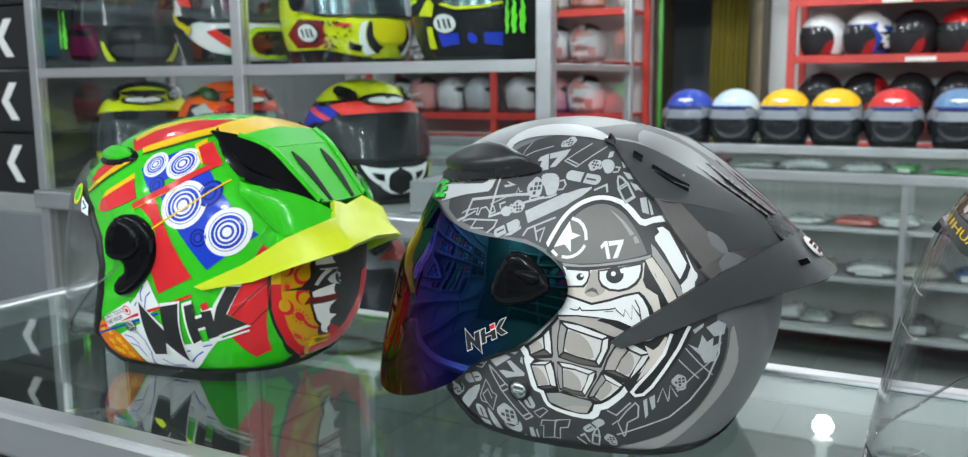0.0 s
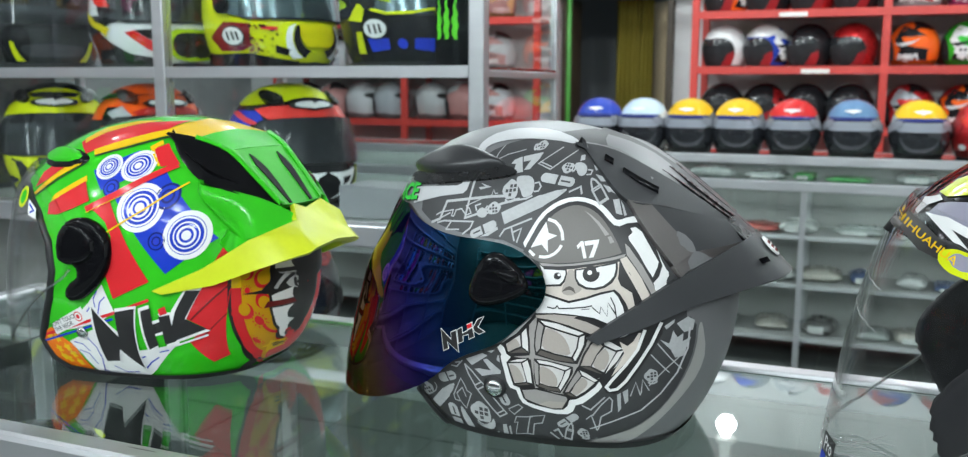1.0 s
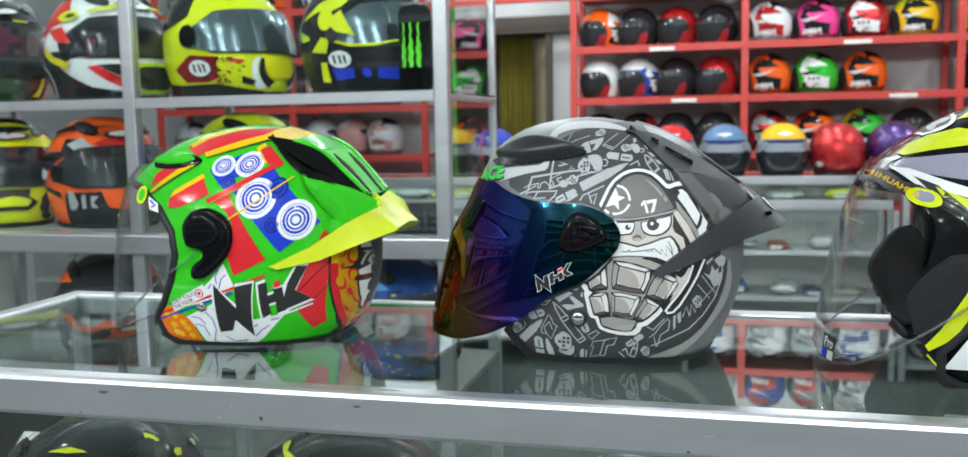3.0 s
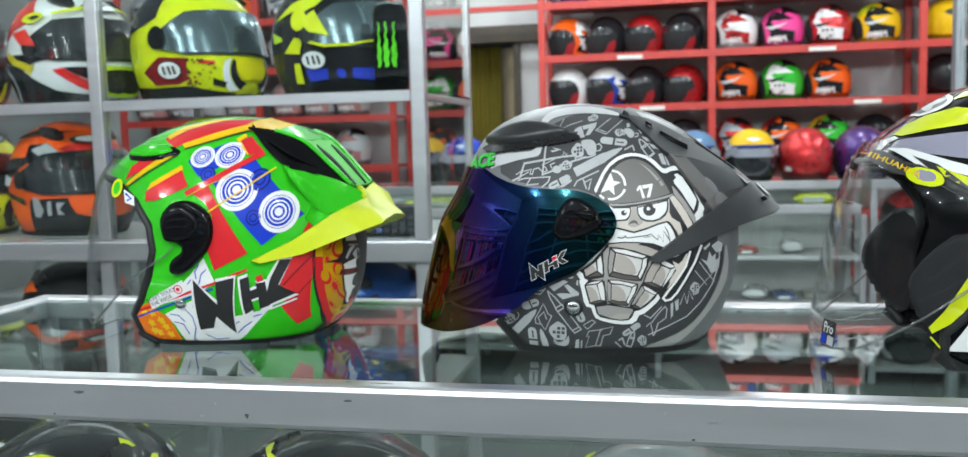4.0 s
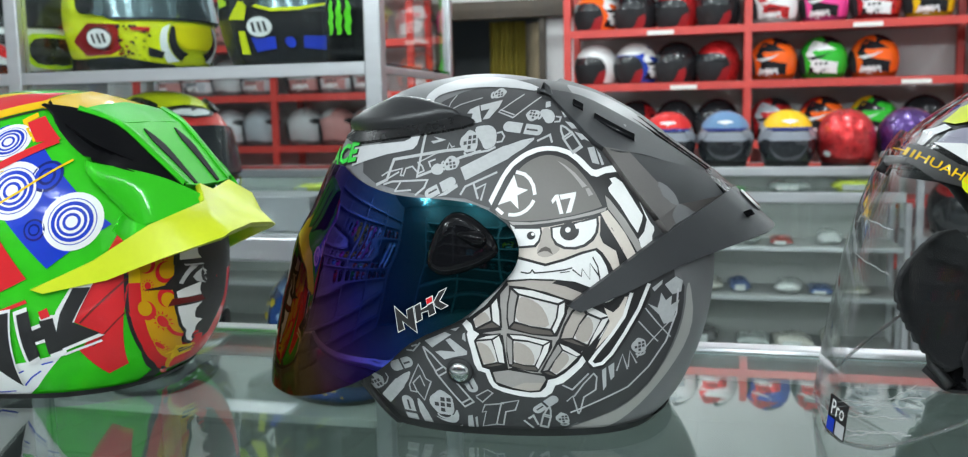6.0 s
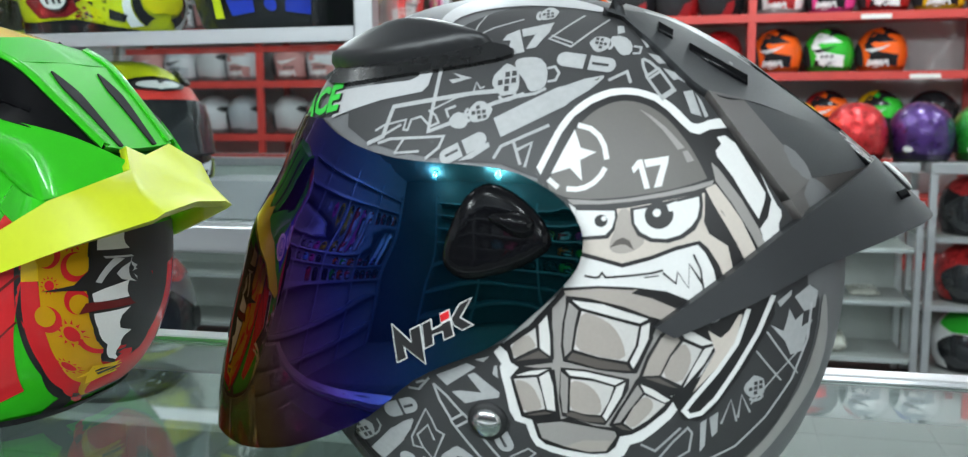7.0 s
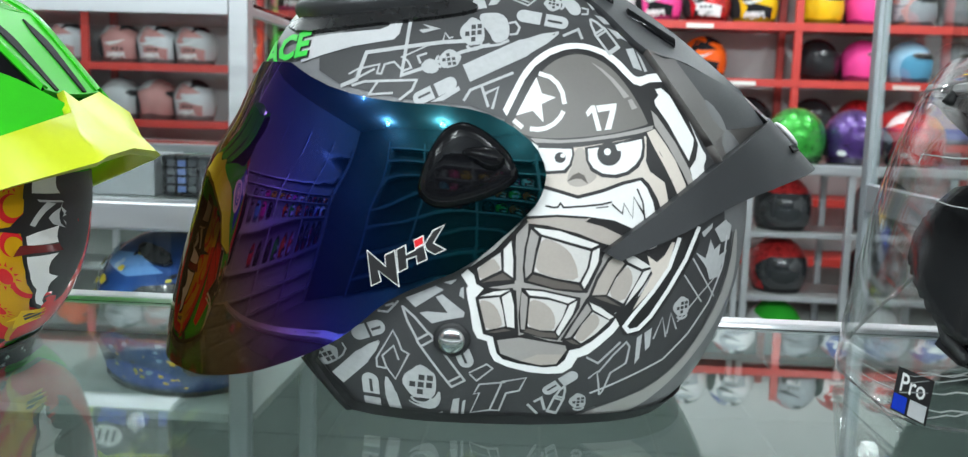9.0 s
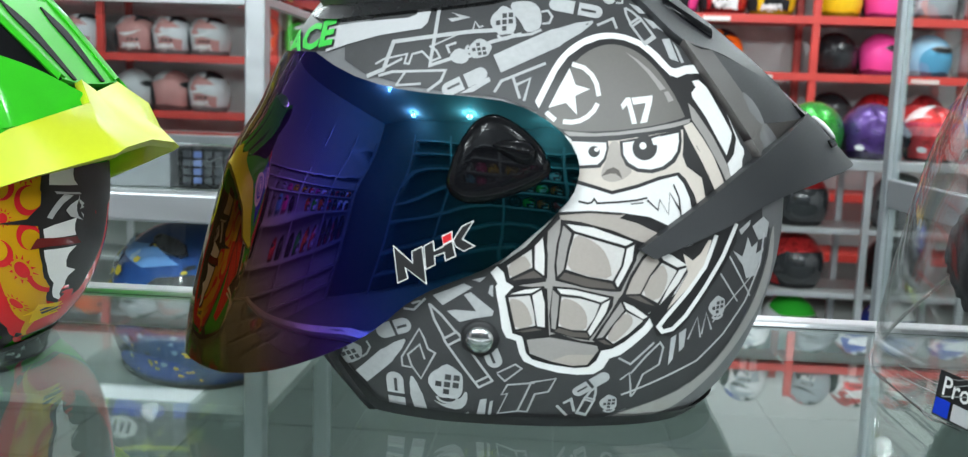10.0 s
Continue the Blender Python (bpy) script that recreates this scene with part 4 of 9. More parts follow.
def sheet(t, form, name, mat, rails, n=4, thick=0.003, off=0.002, label=""):
    """A moulded panel spanned between rails (cm; two numbers: lying on the shell), built on both sides and welded where it meets the middle."""
    bm = bmesh.new()
    rows = []
    for r in rails:
        pts = [form.on(p[0] / 100, p[1] / 100, off) if len(p) == 2 else Vector(p) / 100 for p in r]
        pts = eased(pts, n) if n > 1 else pts
        rows.append([bm.verts.new(p) for p in pts])
    for a, b in zip(rows, rows[1:]):
        for k in range(len(a) - 1):
            quad = [a[k], a[k + 1], b[k + 1], b[k]]
            bm.faces.new([v for i, v in enumerate(quad) if (v.co - quad[i - 1].co).length > 1e-5])
    bm.normal_update()
    hub = Vector((-0.04, 0, 0.09))
    if sum((f.calc_center_median() - hub).dot(f.normal) for f in bm.faces) < 0:
        bmesh.ops.reverse_faces(bm, faces=bm.faces[:])
    bm.normal_update()
    faces, edges = bm.faces[:], [e for e in bm.edges if len(e.link_faces) == 1 and not all(abs(v.co.y) < 1e-5 for v in e.verts)]
    back = {}
    for v in bm.verts[:]:
        p = v.co - v.normal * thick
        back[v] = bm.verts.new((p.x, 0 if abs(v.co.y) < 1e-5 else p.y, p.z))
    for f in faces:
        bm.faces.new([back[v] for v in reversed(f.verts)])
    for e in edges:
        loop = e.link_loops[0]
        p, q = loop.vert, loop.link_loop_next.vert
        bm.faces.new((q, p, back[p], back[q]))
        e.smooth = False
    middle = any(abs(v.co.y) < 1e-5 for v in bm.verts)
    other = bm.copy()
    for v in other.verts:
        v.co.y *= -1
    bmesh.ops.reverse_faces(other, faces=other.faces[:])
    if not middle:
        ob = part(name, bm, mat, t, label)
        part(name, other, mat, t, label)
        return ob
    tmp = bpy.data.meshes.new("half")
    other.to_mesh(tmp)
    other.free()
    bm.from_mesh(tmp)
    bpy.data.meshes.remove(tmp)
    bmesh.ops.remove_doubles(bm, verts=bm.verts, dist=1e-5)
    return part(name, bm, mat, t, label)


def grey_helmet():
    t = thing("helmet", "matt grey open-face helmet with grenade print and blue mirror visor", "helmet", pose(-0.26, 0.668, 0.9805, 0, 0, 180), "helmets on the glass counter")
    helmet_base(t, GREY_FORM, [(-30, 0.0), (6.8, 0.0), (8.4, 3.0), (7.2, 6), (6, 9), (6.2, 12.5), (8.5, 16), (30, 17.3), (30, 40), (-30, 40)], GREY_MATT, TRIM_BAND,
                [(6.8, 0.1), (8.4, 3.0), (7.2, 6), (6, 9), (6.2, 12.5), (8.5, 16), (11.5, 16.8), (13, 17)])
    mark(t, GREY_FORM, "dark_print_field", DARK_GREY, 0, [(8.2, 3.7), (7.4, 2.3), (6.4, 0.6), (5.4, -0.5), (3.8, -0.4), (0.7, -0.1), (-3.3, -0.1), (-5.1, 1), (-6.7, 2.1), (-8.3, 3.6), (-9.5, 5.4), (-10.4, 7.4), (-11, 9.1), (-11.3, 10.9), (-10.6, 13.8), (-8.5, 17), (-6.4, 19.2), (-5.4, 20.8), (-3.2, 22.7), (-0, 22.3), (2.7, 21.5), (4.3, 20.2), (8.1, 17.9), (7.9, 16.4), (3.8, 15.5), (-0.2, 15.3), (-2.4, 13.3), (-2.5, 11.8), (-0.8, 8.9), (2.1, 7.7), (5.1, 6.2)], 1)
    mark(t, GREY_FORM, "top_stripe", PALE_GREY, 2, [(4.5, 21), (4.4, 21.8), (3.5, 22.4), (1.8, 22.7), (-0.3, 22.6), (-2.4, 22), (-2.7, 21.6), (-1, 21.9), (1.1, 22), (2.8, 21.8), (3.8, 21.4), (3.8, 21)], 1)
    mark(t, GREY_FORM, "dark_print_field", DARK_GREY, 0.5, [(-8.9, 9.8), (-7.9, 7), (-6.4, 4.7), (-5, 3.5), (-5.1, 1), (-6.6, 1.6), (-8.1, 2.3), (-9.4, 3.4), (-10.4, 4.7), (-11.2, 6.4), (-11.7, 8.1), (-11.8, 10.2), (-10.4, 10.6)], 1)
    mark(t, GREY_FORM, "rear_sweep", SILVER_GREY, 1, [(-4.6, 0.7), (-6.7, 1.6), (-8.1, 2.2), (-9.4, 3.3), (-10.4, 4.6), (-11.3, 6.3), (-11.8, 8.1), (-11.9, 9.8), (-12.1, 9.8), (-12.3, 7.6), (-11.9, 6), (-11, 4.5), (-9.9, 3.1), (-8.8, 1.9), (-7.6, 0.9), (-6.3, 0.4), (-5, 0.2)], 1)
    line(t, GREY_FORM, "edge_line", PALE_GREY, 2, [(-11.4, 9.6), (-11.3, 8.1), (-10.7, 6.4), (-9.7, 4.9), (-8.5, 3.7), (-6.8, 2.9), (-5.1, 2.1)], 0.1)
    # emblem: a domed cap over a grim mask, in black, white and warm greys
    mark(t, GREY_FORM, "brow_stripe", PALE_GREY, 2, [(9.02, 17.13), (9.18, 18.29), (7.14, 18.52), (5.13, 18.69), (4.73, 18.86), (4.68, 19.26), (4.05, 19.3), (4.21, 18.46), (4.45, 18.21), (6.33, 17.89), (7.75, 17.51)], 0)
    mark(t, GREY_FORM, "emblem_border", INK_WHITE, 1, [(-0.56, 14.98), (-0.99, 15.94), (-1.39, 16.8), (-1.84, 17.43), (-2.49, 17.95), (-3.16, 18.23), (-3.7, 18.31), (-4.25, 18.29), (-4.86, 18.13), (-5.42, 17.88), (-5.92, 17.49), (-6.29, 17.09), (-6.51, 16.89), (-6.77, 16.87), (-7.22, 17.06), (-8.01, 17.11), (-8.7, 15.92), (-9.77, 13.76), (-10.1, 13.35), (-9.88, 12.81), (-10.18, 11.84), (-8.99, 10.24), (-7.19, 8.92), (-5.5, 9.48), (-1.77, 10.21), (-2.22, 11.79), (-2.4, 13.6)], 1)
    mark(t, GREY_FORM, "emblem_ground", INK_BLACK, 2, [(-0.73, 14.68), (-1.18, 15.68), (-1.56, 16.54), (-1.99, 17.17), (-2.64, 17.68), (-3.3, 17.96), (-3.84, 18.04), (-4.39, 17.99), (-5.03, 17.77), (-5.56, 17.38), (-6, 16.94), (-6.43, 16.55), (-6.77, 16.46), (-7.21, 16.65), (-8.12, 16.73), (-8.85, 15.65), (-9.61, 13.9), (-9.49, 13.22), (-9.18, 12.79), (-9.67, 11.59), (-8.54, 10.2), (-7.18, 9.06), (-5.5, 9.54), (-1.76, 10.32), (-2.35, 11.79), (-2.4, 13.6)], 0)
    mark(t, GREY_FORM, "dome", DOME_GREY, 3, [(-1.06, 14.43), (-1.34, 15.11), (-1.72, 16.04), (-2.19, 16.83), (-2.7, 17.36), (-3.31, 17.68), (-3.85, 17.79), (-4.34, 17.73), (-4.89, 17.54), (-5.42, 17.18), (-5.86, 16.74), (-6.28, 16.22), (-6.74, 15.52), (-7.08, 14.86), (-7.14, 14.76), (-6.5, 14.56), (-5.54, 14.32), (-4.21, 14.12), (-3.16, 14.04), (-2.25, 14.03), (-1.72, 14.12)], 1)
    mark(t, GREY_FORM, "dome_brim", STONE, 4, [(-1.91, 14.02), (-3.17, 13.96), (-4.21, 14.05), (-5.55, 14.27), (-6.64, 14.51), (-7.37, 14.71), (-7.32, 14.52), (-6.64, 14.32), (-5.55, 14.11), (-4.22, 13.92), (-3.17, 13.83), (-2.13, 13.82)], 0)
    mark(t, GREY_FORM, "dome_glint", STONE, 4, [(-4.45, 17.44), (-4.95, 17.16), (-5.5, 16.73), (-5.92, 16.29), (-6.23, 15.95), (-5.98, 15.86), (-5.73, 16.2), (-5.36, 16.64), (-4.89, 17.08)], 0)
    mark(t, GREY_FORM, "dome_glint", STONE, 4, [(-6.15, 15.79), (-6.34, 15.85), (-6.6, 15.46), (-6.35, 15.37)], 0)
    mark(t, GREY_FORM, "star", INK_WHITE, 4, [(-2.06, 16.66), (-2.33, 15.96), (-2.94, 15.8), (-2.34, 15.49), (-2.45, 14.71), (-1.96, 15.19), (-1.24, 14.96), (-1.67, 15.88)], 0)
    line(t, GREY_FORM, "star_ring", INK_WHITE, 4, [(-2.16, 16.83), (-2.67, 16.69), (-3, 16.41), (-3.22, 16.04), (-3.34, 15.52)], 0.2)
    line(t, GREY_FORM, "star_ring", INK_WHITE, 4, [(-3.3, 15.21), (-3.15, 14.92), (-2.9, 14.65), (-2.57, 14.46), (-2.23, 14.39), (-1.87, 14.41)], 0.2)
    line(t, GREY_FORM, "star_ring", INK_WHITE, 4, [(-1.15, 14.77), (-1.55, 14.45)], 0.2)
    mark(t, GREY_FORM, "number", INK_WHITE, 4, [(-4.28, 15.19), (-4.49, 15.49), (-4.67, 15.52), (-5, 14.43), (-4.79, 14.4), (-4.55, 15.2), (-4.37, 14.99)], 0)
    mark(t, GREY_FORM, "number", INK_WHITE, 4, [(-4.73, 15.5), (-5.65, 15.64), (-5.63, 15.37), (-5.43, 14.5), (-5.14, 14.44), (-5.36, 15.31), (-4.82, 15.21)], 0)
    mark(t, GREY_FORM, "tan_field", TAN_LIGHT, 3, [(-2.53, 13.55), (-4.23, 13.71), (-7.04, 14.23), (-7.11, 13.73), (-7.04, 13.15), (-7.25, 12.68), (-8.08, 12.12), (-8.28, 11.07), (-7.1, 10.28), (-4.06, 11.45), (-2.47, 12)], 0)
    mark(t, GREY_FORM, "tan_field", TAN, 3.5, [(-3.86, 13.65), (-4.28, 13.68), (-4.36, 13.09), (-4.53, 12.73), (-4.94, 12.46), (-4.56, 12.11), (-4.04, 11.94), (-3.56, 12.09), (-3.59, 12.5), (-3.79, 12.92)], 1)
    mark(t, GREY_FORM, "oval_border", INK_BLACK, 4, [(-2.26, 13.7), (-3.78, 13.7), (-3.84, 13.39), (-3.74, 12.87), (-3.51, 12.55), (-2.32, 12.46)], 0)
    mark(t, GREY_FORM, "oval", INK_WHITE, 5, [(-2.27, 13.6), (-3.71, 13.59), (-3.74, 13.33), (-3.63, 12.94), (-3.4, 12.68), (-2.31, 12.59)], 0)
    spot(t, GREY_FORM, "disc", INK_BLACK, 6, (-3.22, 13.21), 0.24, 0.23)
    spot(t, GREY_FORM, "disc", INK_WHITE, 7, (-3.32, 13.29), 0.10, 0.09)
    mark(t, GREY_FORM, "oval_border", INK_BLACK, 4, [(-4.28, 13.68), (-5.56, 13.93), (-6.93, 14.22), (-6.99, 13.78), (-6.95, 13.3), (-6.72, 12.85), (-6.29, 12.53), (-5.75, 12.37), (-5.08, 12.41), (-4.59, 12.66), (-4.36, 13.09)], 0)
    mark(t, GREY_FORM, "oval", INK_WHITE, 5, [(-4.42, 13.61), (-5.56, 13.8), (-6.82, 14.09), (-6.85, 13.72), (-6.78, 13.3), (-6.55, 12.96), (-6.17, 12.66), (-5.66, 12.52), (-5.12, 12.56), (-4.69, 12.79), (-4.46, 13.12)], 0)
    spot(t, GREY_FORM, "disc", INK_BLACK, 6, (-5.36, 13.42), 0.53, 0.52)
    mark(t, GREY_FORM, "disc_notch", INK_WHITE, 6.5, [(-5.62, 13.80), (-6.0, 13.94), (-5.96, 13.56), (-5.72, 13.55)], 0)
    spot(t, GREY_FORM, "disc", INK_WHITE, 7, (-5.27, 13.50), 0.15, 0.15)
    mark(t, GREY_FORM, "tan_shade", BROWN, 4, [(-3.56, 12.19), (-3.8, 12.48), (-4.06, 12.59), (-4.31, 12.47), (-4.48, 12.11), (-4.18, 12.31), (-3.97, 12.33)], 0)
    mark(t, GREY_FORM, "band_border", INK_BLACK, 4, [(-2.07, 12.15), (-3.13, 11.87), (-4.06, 11.61), (-5.1, 11.89), (-6.03, 12.24), (-6.9, 12.43), (-7.22, 12.15), (-7.65, 11.48), (-7.92, 10.76), (-7.12, 10.01), (-6.57, 9.91), (-5.72, 10.42), (-4.37, 10.59), (-3.32, 10.62), (-1.89, 10.53)], 0)
    mark(t, GREY_FORM, "band", INK_WHITE, 5, [(-2.08, 11.97), (-3.13, 11.71), (-4.06, 11.45), (-5.11, 11.73), (-6.04, 12.08), (-6.82, 12.28), (-7.12, 11.96), (-7.43, 11.35), (-7.58, 10.76), (-6.69, 10.1), (-5.71, 10.53), (-4.44, 10.7), (-3.18, 10.75), (-1.88, 10.66)], 0)
    line(t, GREY_FORM, "band_line", INK_BLACK, 6, [(-6.67, 11.91), (-6.95, 11.35), (-7.08, 10.55)], 0.07)
    line(t, GREY_FORM, "band_line", INK_BLACK, 6, [(-2.66, 11.13), (-3.03, 11.06), (-3.21, 11.09), (-3.31, 11.25), (-3.45, 11.07), (-4.34, 11.14), (-5.13, 11.23), (-5.56, 11.34)], 0.08)
    line(t, GREY_FORM, "band_line", INK_BLACK, 6, [(-4.88, 11.07), (-5.41, 11.13)], 0.05)
    line(t, GREY_FORM, "band_line", INK_BLACK, 6, [(-5.56, 11.24), (-6.05, 10.82), (-6.1, 11.27), (-6.52, 10.63), (-6.53, 11.56), (-6.89, 11.01), (-7.07, 10.74)], 0.08)
    mark(t, GREY_FORM, "cheek_dark", INK_BLACK, 3.7, [(-7.04, 14.36), (-7.27, 14.21), (-8.1, 12.89), (-8.44, 11.88), (-8.34, 11.56), (-8.1, 12.2), (-7.28, 12.73), (-7.07, 13.15)], 0)
    line(t, GREY_FORM, "strap_border", INK_BLACK, 3.6, [(-8.01, 12.2), (-8.16, 11.61), (-8.29, 10.94)], 0.1)
    mark(t, GREY_FORM, "strap", TAN_LIGHT, 4, [(-7.06, 14.39), (-7.43, 14.55), (-7.96, 13.87), (-8.45, 13.16), (-8.96, 12.14), (-9.11, 11.71), (-8.7, 11.42), (-8.43, 11.99), (-7.96, 12.84), (-7.36, 13.81)], 0)
    mark(t, GREY_FORM, "strap", STONE, 4, [(-7.25, 15.38), (-7.54, 15.12), (-8.43, 13.96), (-9.12, 12.81), (-9.53, 11.86), (-9.29, 11.71), (-8.86, 12.55), (-8.08, 13.8), (-7.43, 14.66)], 0)
    mark(t, GREY_FORM, "strap", INK_WHITE, 4, [(-7.44, 16.33), (-7.74, 16.4), (-8.15, 16.09), (-8.74, 15.16), (-9.36, 14.14), (-9.32, 13.81), (-9.11, 13.16), (-8.68, 13.81), (-8.07, 14.81), (-7.46, 15.6), (-7.4, 15.81), (-7.61, 16.07)], 0)
    mark(t, GREY_FORM, "strap", INK_WHITE, 4, [(-9.61, 13.71), (-9.94, 13.49), (-9.81, 12.89), (-9.5, 12.65), (-9.91, 12.07), (-9.66, 11.78), (-9.29, 12.38), (-9.22, 12.73), (-9.55, 13.06)], 0)
    mark(t, GREY_FORM, "block_border", INK_WHITE, 1.5, [(0.9, 7.95), (0.59, 7.47), (0.67, 7.33), (0.61, 6.91), (0.48, 6.29), (0.36, 5.42), (0.16, 4.98), (-0.28, 4.85), (-0.43, 4.24), (-0.63, 3.84), (-1.25, 3.55), (-2.22, 3.3), (-3.05, 3.22), (-3.74, 3.27), (-4.16, 3.58), (-4.4, 4.1), (-4.88, 4.28), (-5.38, 4.71), (-5.97, 5.29), (-6.37, 5.87), (-6.51, 6.24), (-7.23, 6.81), (-7.84, 8.06), (-7.19, 8.92), (-4.39, 10.27), (-1.76, 10.47), (-0.5, 9.37)], 0)
    mark(t, GREY_FORM, "block_ground", INK_BLACK, 2.5, [(0.64, 8.24), (0.34, 7.98), (0.23, 7.57), (-0.1, 7.37), (0.26, 6.93), (0.07, 6.02), (-0.11, 5.21), (-0.54, 5.08), (-0.73, 4.26), (-1.01, 3.96), (-1.79, 3.74), (-2.9, 3.58), (-3.5, 3.66), (-3.83, 4), (-4.01, 4.5), (-4.47, 4.6), (-5, 4.93), (-5.77, 5.63), (-6.07, 6.08), (-5.95, 6.26), (-6.48, 6.53), (-7.1, 7.25), (-7.75, 8.35), (-7.33, 9.06), (-6.05, 9.43), (-4.39, 10.22), (-2.8, 10.56), (-1.88, 10.64), (-1.26, 9.93), (-0.51, 9.1)], 0)
    mark(t, GREY_FORM, "block_top", TAN, 4.4, [(-1.89, 10.53), (-3.18, 10.65), (-4.45, 10.59), (-4.69, 10.65), (-4.43, 10.46), (-5.19, 10.26), (-5.96, 9.91), (-6.59, 9.59), (-6.06, 9.27), (-5.18, 9.54), (-4.14, 9.95), (-2.81, 10.27), (-1.97, 10.35)], 0)
    mark(t, GREY_FORM, "block_gap", STONE, 3, [(-0.31, 7.43), (-1.46, 7.65), (-1.45, 9.83), (-1.97, 10.43), (-1.91, 7.75), (-3.48, 7.46), (-4.64, 7.36), (-5.41, 9.16), (-5.79, 9.16), (-4.83, 7.24), (-4.61, 6.97), (-3.92, 5.53), (-3.69, 4.93), (-3.09, 4.97), (-1.99, 5.3), (-1.7, 5.2), (-1.53, 7.35)], 0)
    mark(t, GREY_FORM, "block_edge", INK_BLACK, 3.5, [(-2.05, 10.27), (-3.34, 10.15), (-5.26, 9.46), (-5.26, 8.67), (-4.67, 7.27), (-4.24, 7.27), (-3.22, 7.4), (-1.86, 7.72), (-1.78, 8.35), (-1.84, 9.29)], 0)
    mark(t, GREY_FORM, "block_bevel", PALE_STONE, 4, [(-2.21, 10.17), (-3.34, 10.04), (-5.07, 9.46), (-4.76, 9.29), (-3.36, 9.67), (-2.54, 9.89)], 0)
    mark(t, GREY_FORM, "block_bevel", PALE_STONE, 4, [(-4.82, 9.16), (-5.13, 9.32), (-5.09, 8.67), (-4.69, 7.77), (-4.52, 7.47), (-4.4, 7.72), (-4.71, 8.4)], 0)
    mark(t, GREY_FORM, "block_bevel", STONE, 4, [(-2.09, 10.09), (-2.44, 9.78), (-2.31, 9.17), (-2.18, 8.2), (-1.93, 7.92), (-1.87, 8.49), (-1.94, 9.37)], 0)
    mark(t, GREY_FORM, "block_bevel", BROWN, 4, [(-2.01, 7.81), (-2.23, 8.09), (-3.2, 7.84), (-4.27, 7.63), (-4.45, 7.38), (-3.21, 7.48)], 0)
    mark(t, GREY_FORM, "block_face", STONE_LIGHT, 4.5, [(-2.57, 9.76), (-3.37, 9.54), (-4.72, 9.16), (-4.6, 8.4), (-4.29, 7.77), (-3.19, 7.95), (-2.28, 8.23), (-2.4, 9.04)], 0)
    mark(t, GREY_FORM, "block_face", TAN, 5, [(-2.57, 9.73), (-3.16, 9.59), (-3.79, 9.18), (-4.14, 8.53), (-4.26, 7.82), (-3.19, 7.95), (-2.3, 8.26), (-2.42, 9.04)], 1)
    mark(t, GREY_FORM, "block_edge", INK_BLACK, 3.5, [(0.3, 8.37), (-0.39, 8.88), (-1.11, 9.71), (-1.32, 9.75), (-1.49, 8.88), (-1.51, 7.79), (-0.56, 7.7), (0.2, 7.55)], 0)
    mark(t, GREY_FORM, "block_bevel", PALE_STONE, 4, [(-0.93, 9.18), (-1.25, 9.56), (-1.36, 8.74), (-1.37, 7.92), (-0.97, 8.21)], 0)
    mark(t, GREY_FORM, "block_bevel", BROWN, 4, [(0.02, 7.64), (-0.56, 7.94), (-0.92, 8.12), (-1.32, 7.84), (-0.56, 7.75)], 0)
    mark(t, GREY_FORM, "block_face", STONE_LIGHT, 4.5, [(0.2, 8.29), (-0.8, 9.04), (-0.86, 8.26), (-0.42, 8.02), (0.07, 7.75)], 0)
    mark(t, GREY_FORM, "block_face", TAN, 5, [(0.2, 8.29), (-0.47, 8.81), (-0.72, 8.52), (-0.83, 8.26), (-0.42, 8.02), (0.07, 7.75)], 1)
    mark(t, GREY_FORM, "block_edge", INK_BLACK, 3.5, [(0.23, 6.99), (-0.45, 7.33), (-1.39, 7.46), (-1.58, 6.68), (-1.64, 5.43), (-0.65, 5.21), (-0.16, 5.21)], 0)
    mark(t, GREY_FORM, "block_bevel", PALE_STONE, 4, [(0.05, 7.02), (-0.53, 7.25), (-1.26, 7.37), (-0.85, 7.12)], 0)
    mark(t, GREY_FORM, "block_bevel", PALE_STONE, 4, [(-0.91, 7.02), (-1.29, 7.28), (-1.45, 6.67), (-1.5, 5.57), (-1.17, 5.62)], 0)
    mark(t, GREY_FORM, "block_bevel", BROWN, 4, [(-0.29, 5.31), (-1.07, 5.52), (-1.37, 5.45), (-0.65, 5.3)], 0)
    mark(t, GREY_FORM, "block_face", STONE_LIGHT, 4.5, [(0.1, 6.88), (-0.8, 7.01), (-0.98, 6.37), (-1.09, 5.64), (-0.24, 5.42), (-0.09, 6.03)], 0)
    mark(t, GREY_FORM, "block_face", TAN, 5, [(0.1, 6.85), (-0.33, 6.82), (-0.66, 6.58), (-0.89, 6.07), (-0.99, 5.61), (-0.24, 5.42), (-0.09, 6.03)], 1)
    mark(t, GREY_FORM, "block_edge", INK_BLACK, 3.5, [(-1.76, 7.47), (-2.69, 7.42), (-4.39, 7.05), (-4.36, 6.6), (-3.88, 5.71), (-3.44, 5.01), (-2.81, 5.09), (-1.75, 5.35), (-1.66, 6.11)], 0)
    mark(t, GREY_FORM, "block_bevel", PALE_STONE, 4, [(-1.95, 7.37), (-2.69, 7.33), (-4.18, 6.99), (-3.84, 6.79), (-2.97, 7.06), (-2.12, 7.15)], 0)
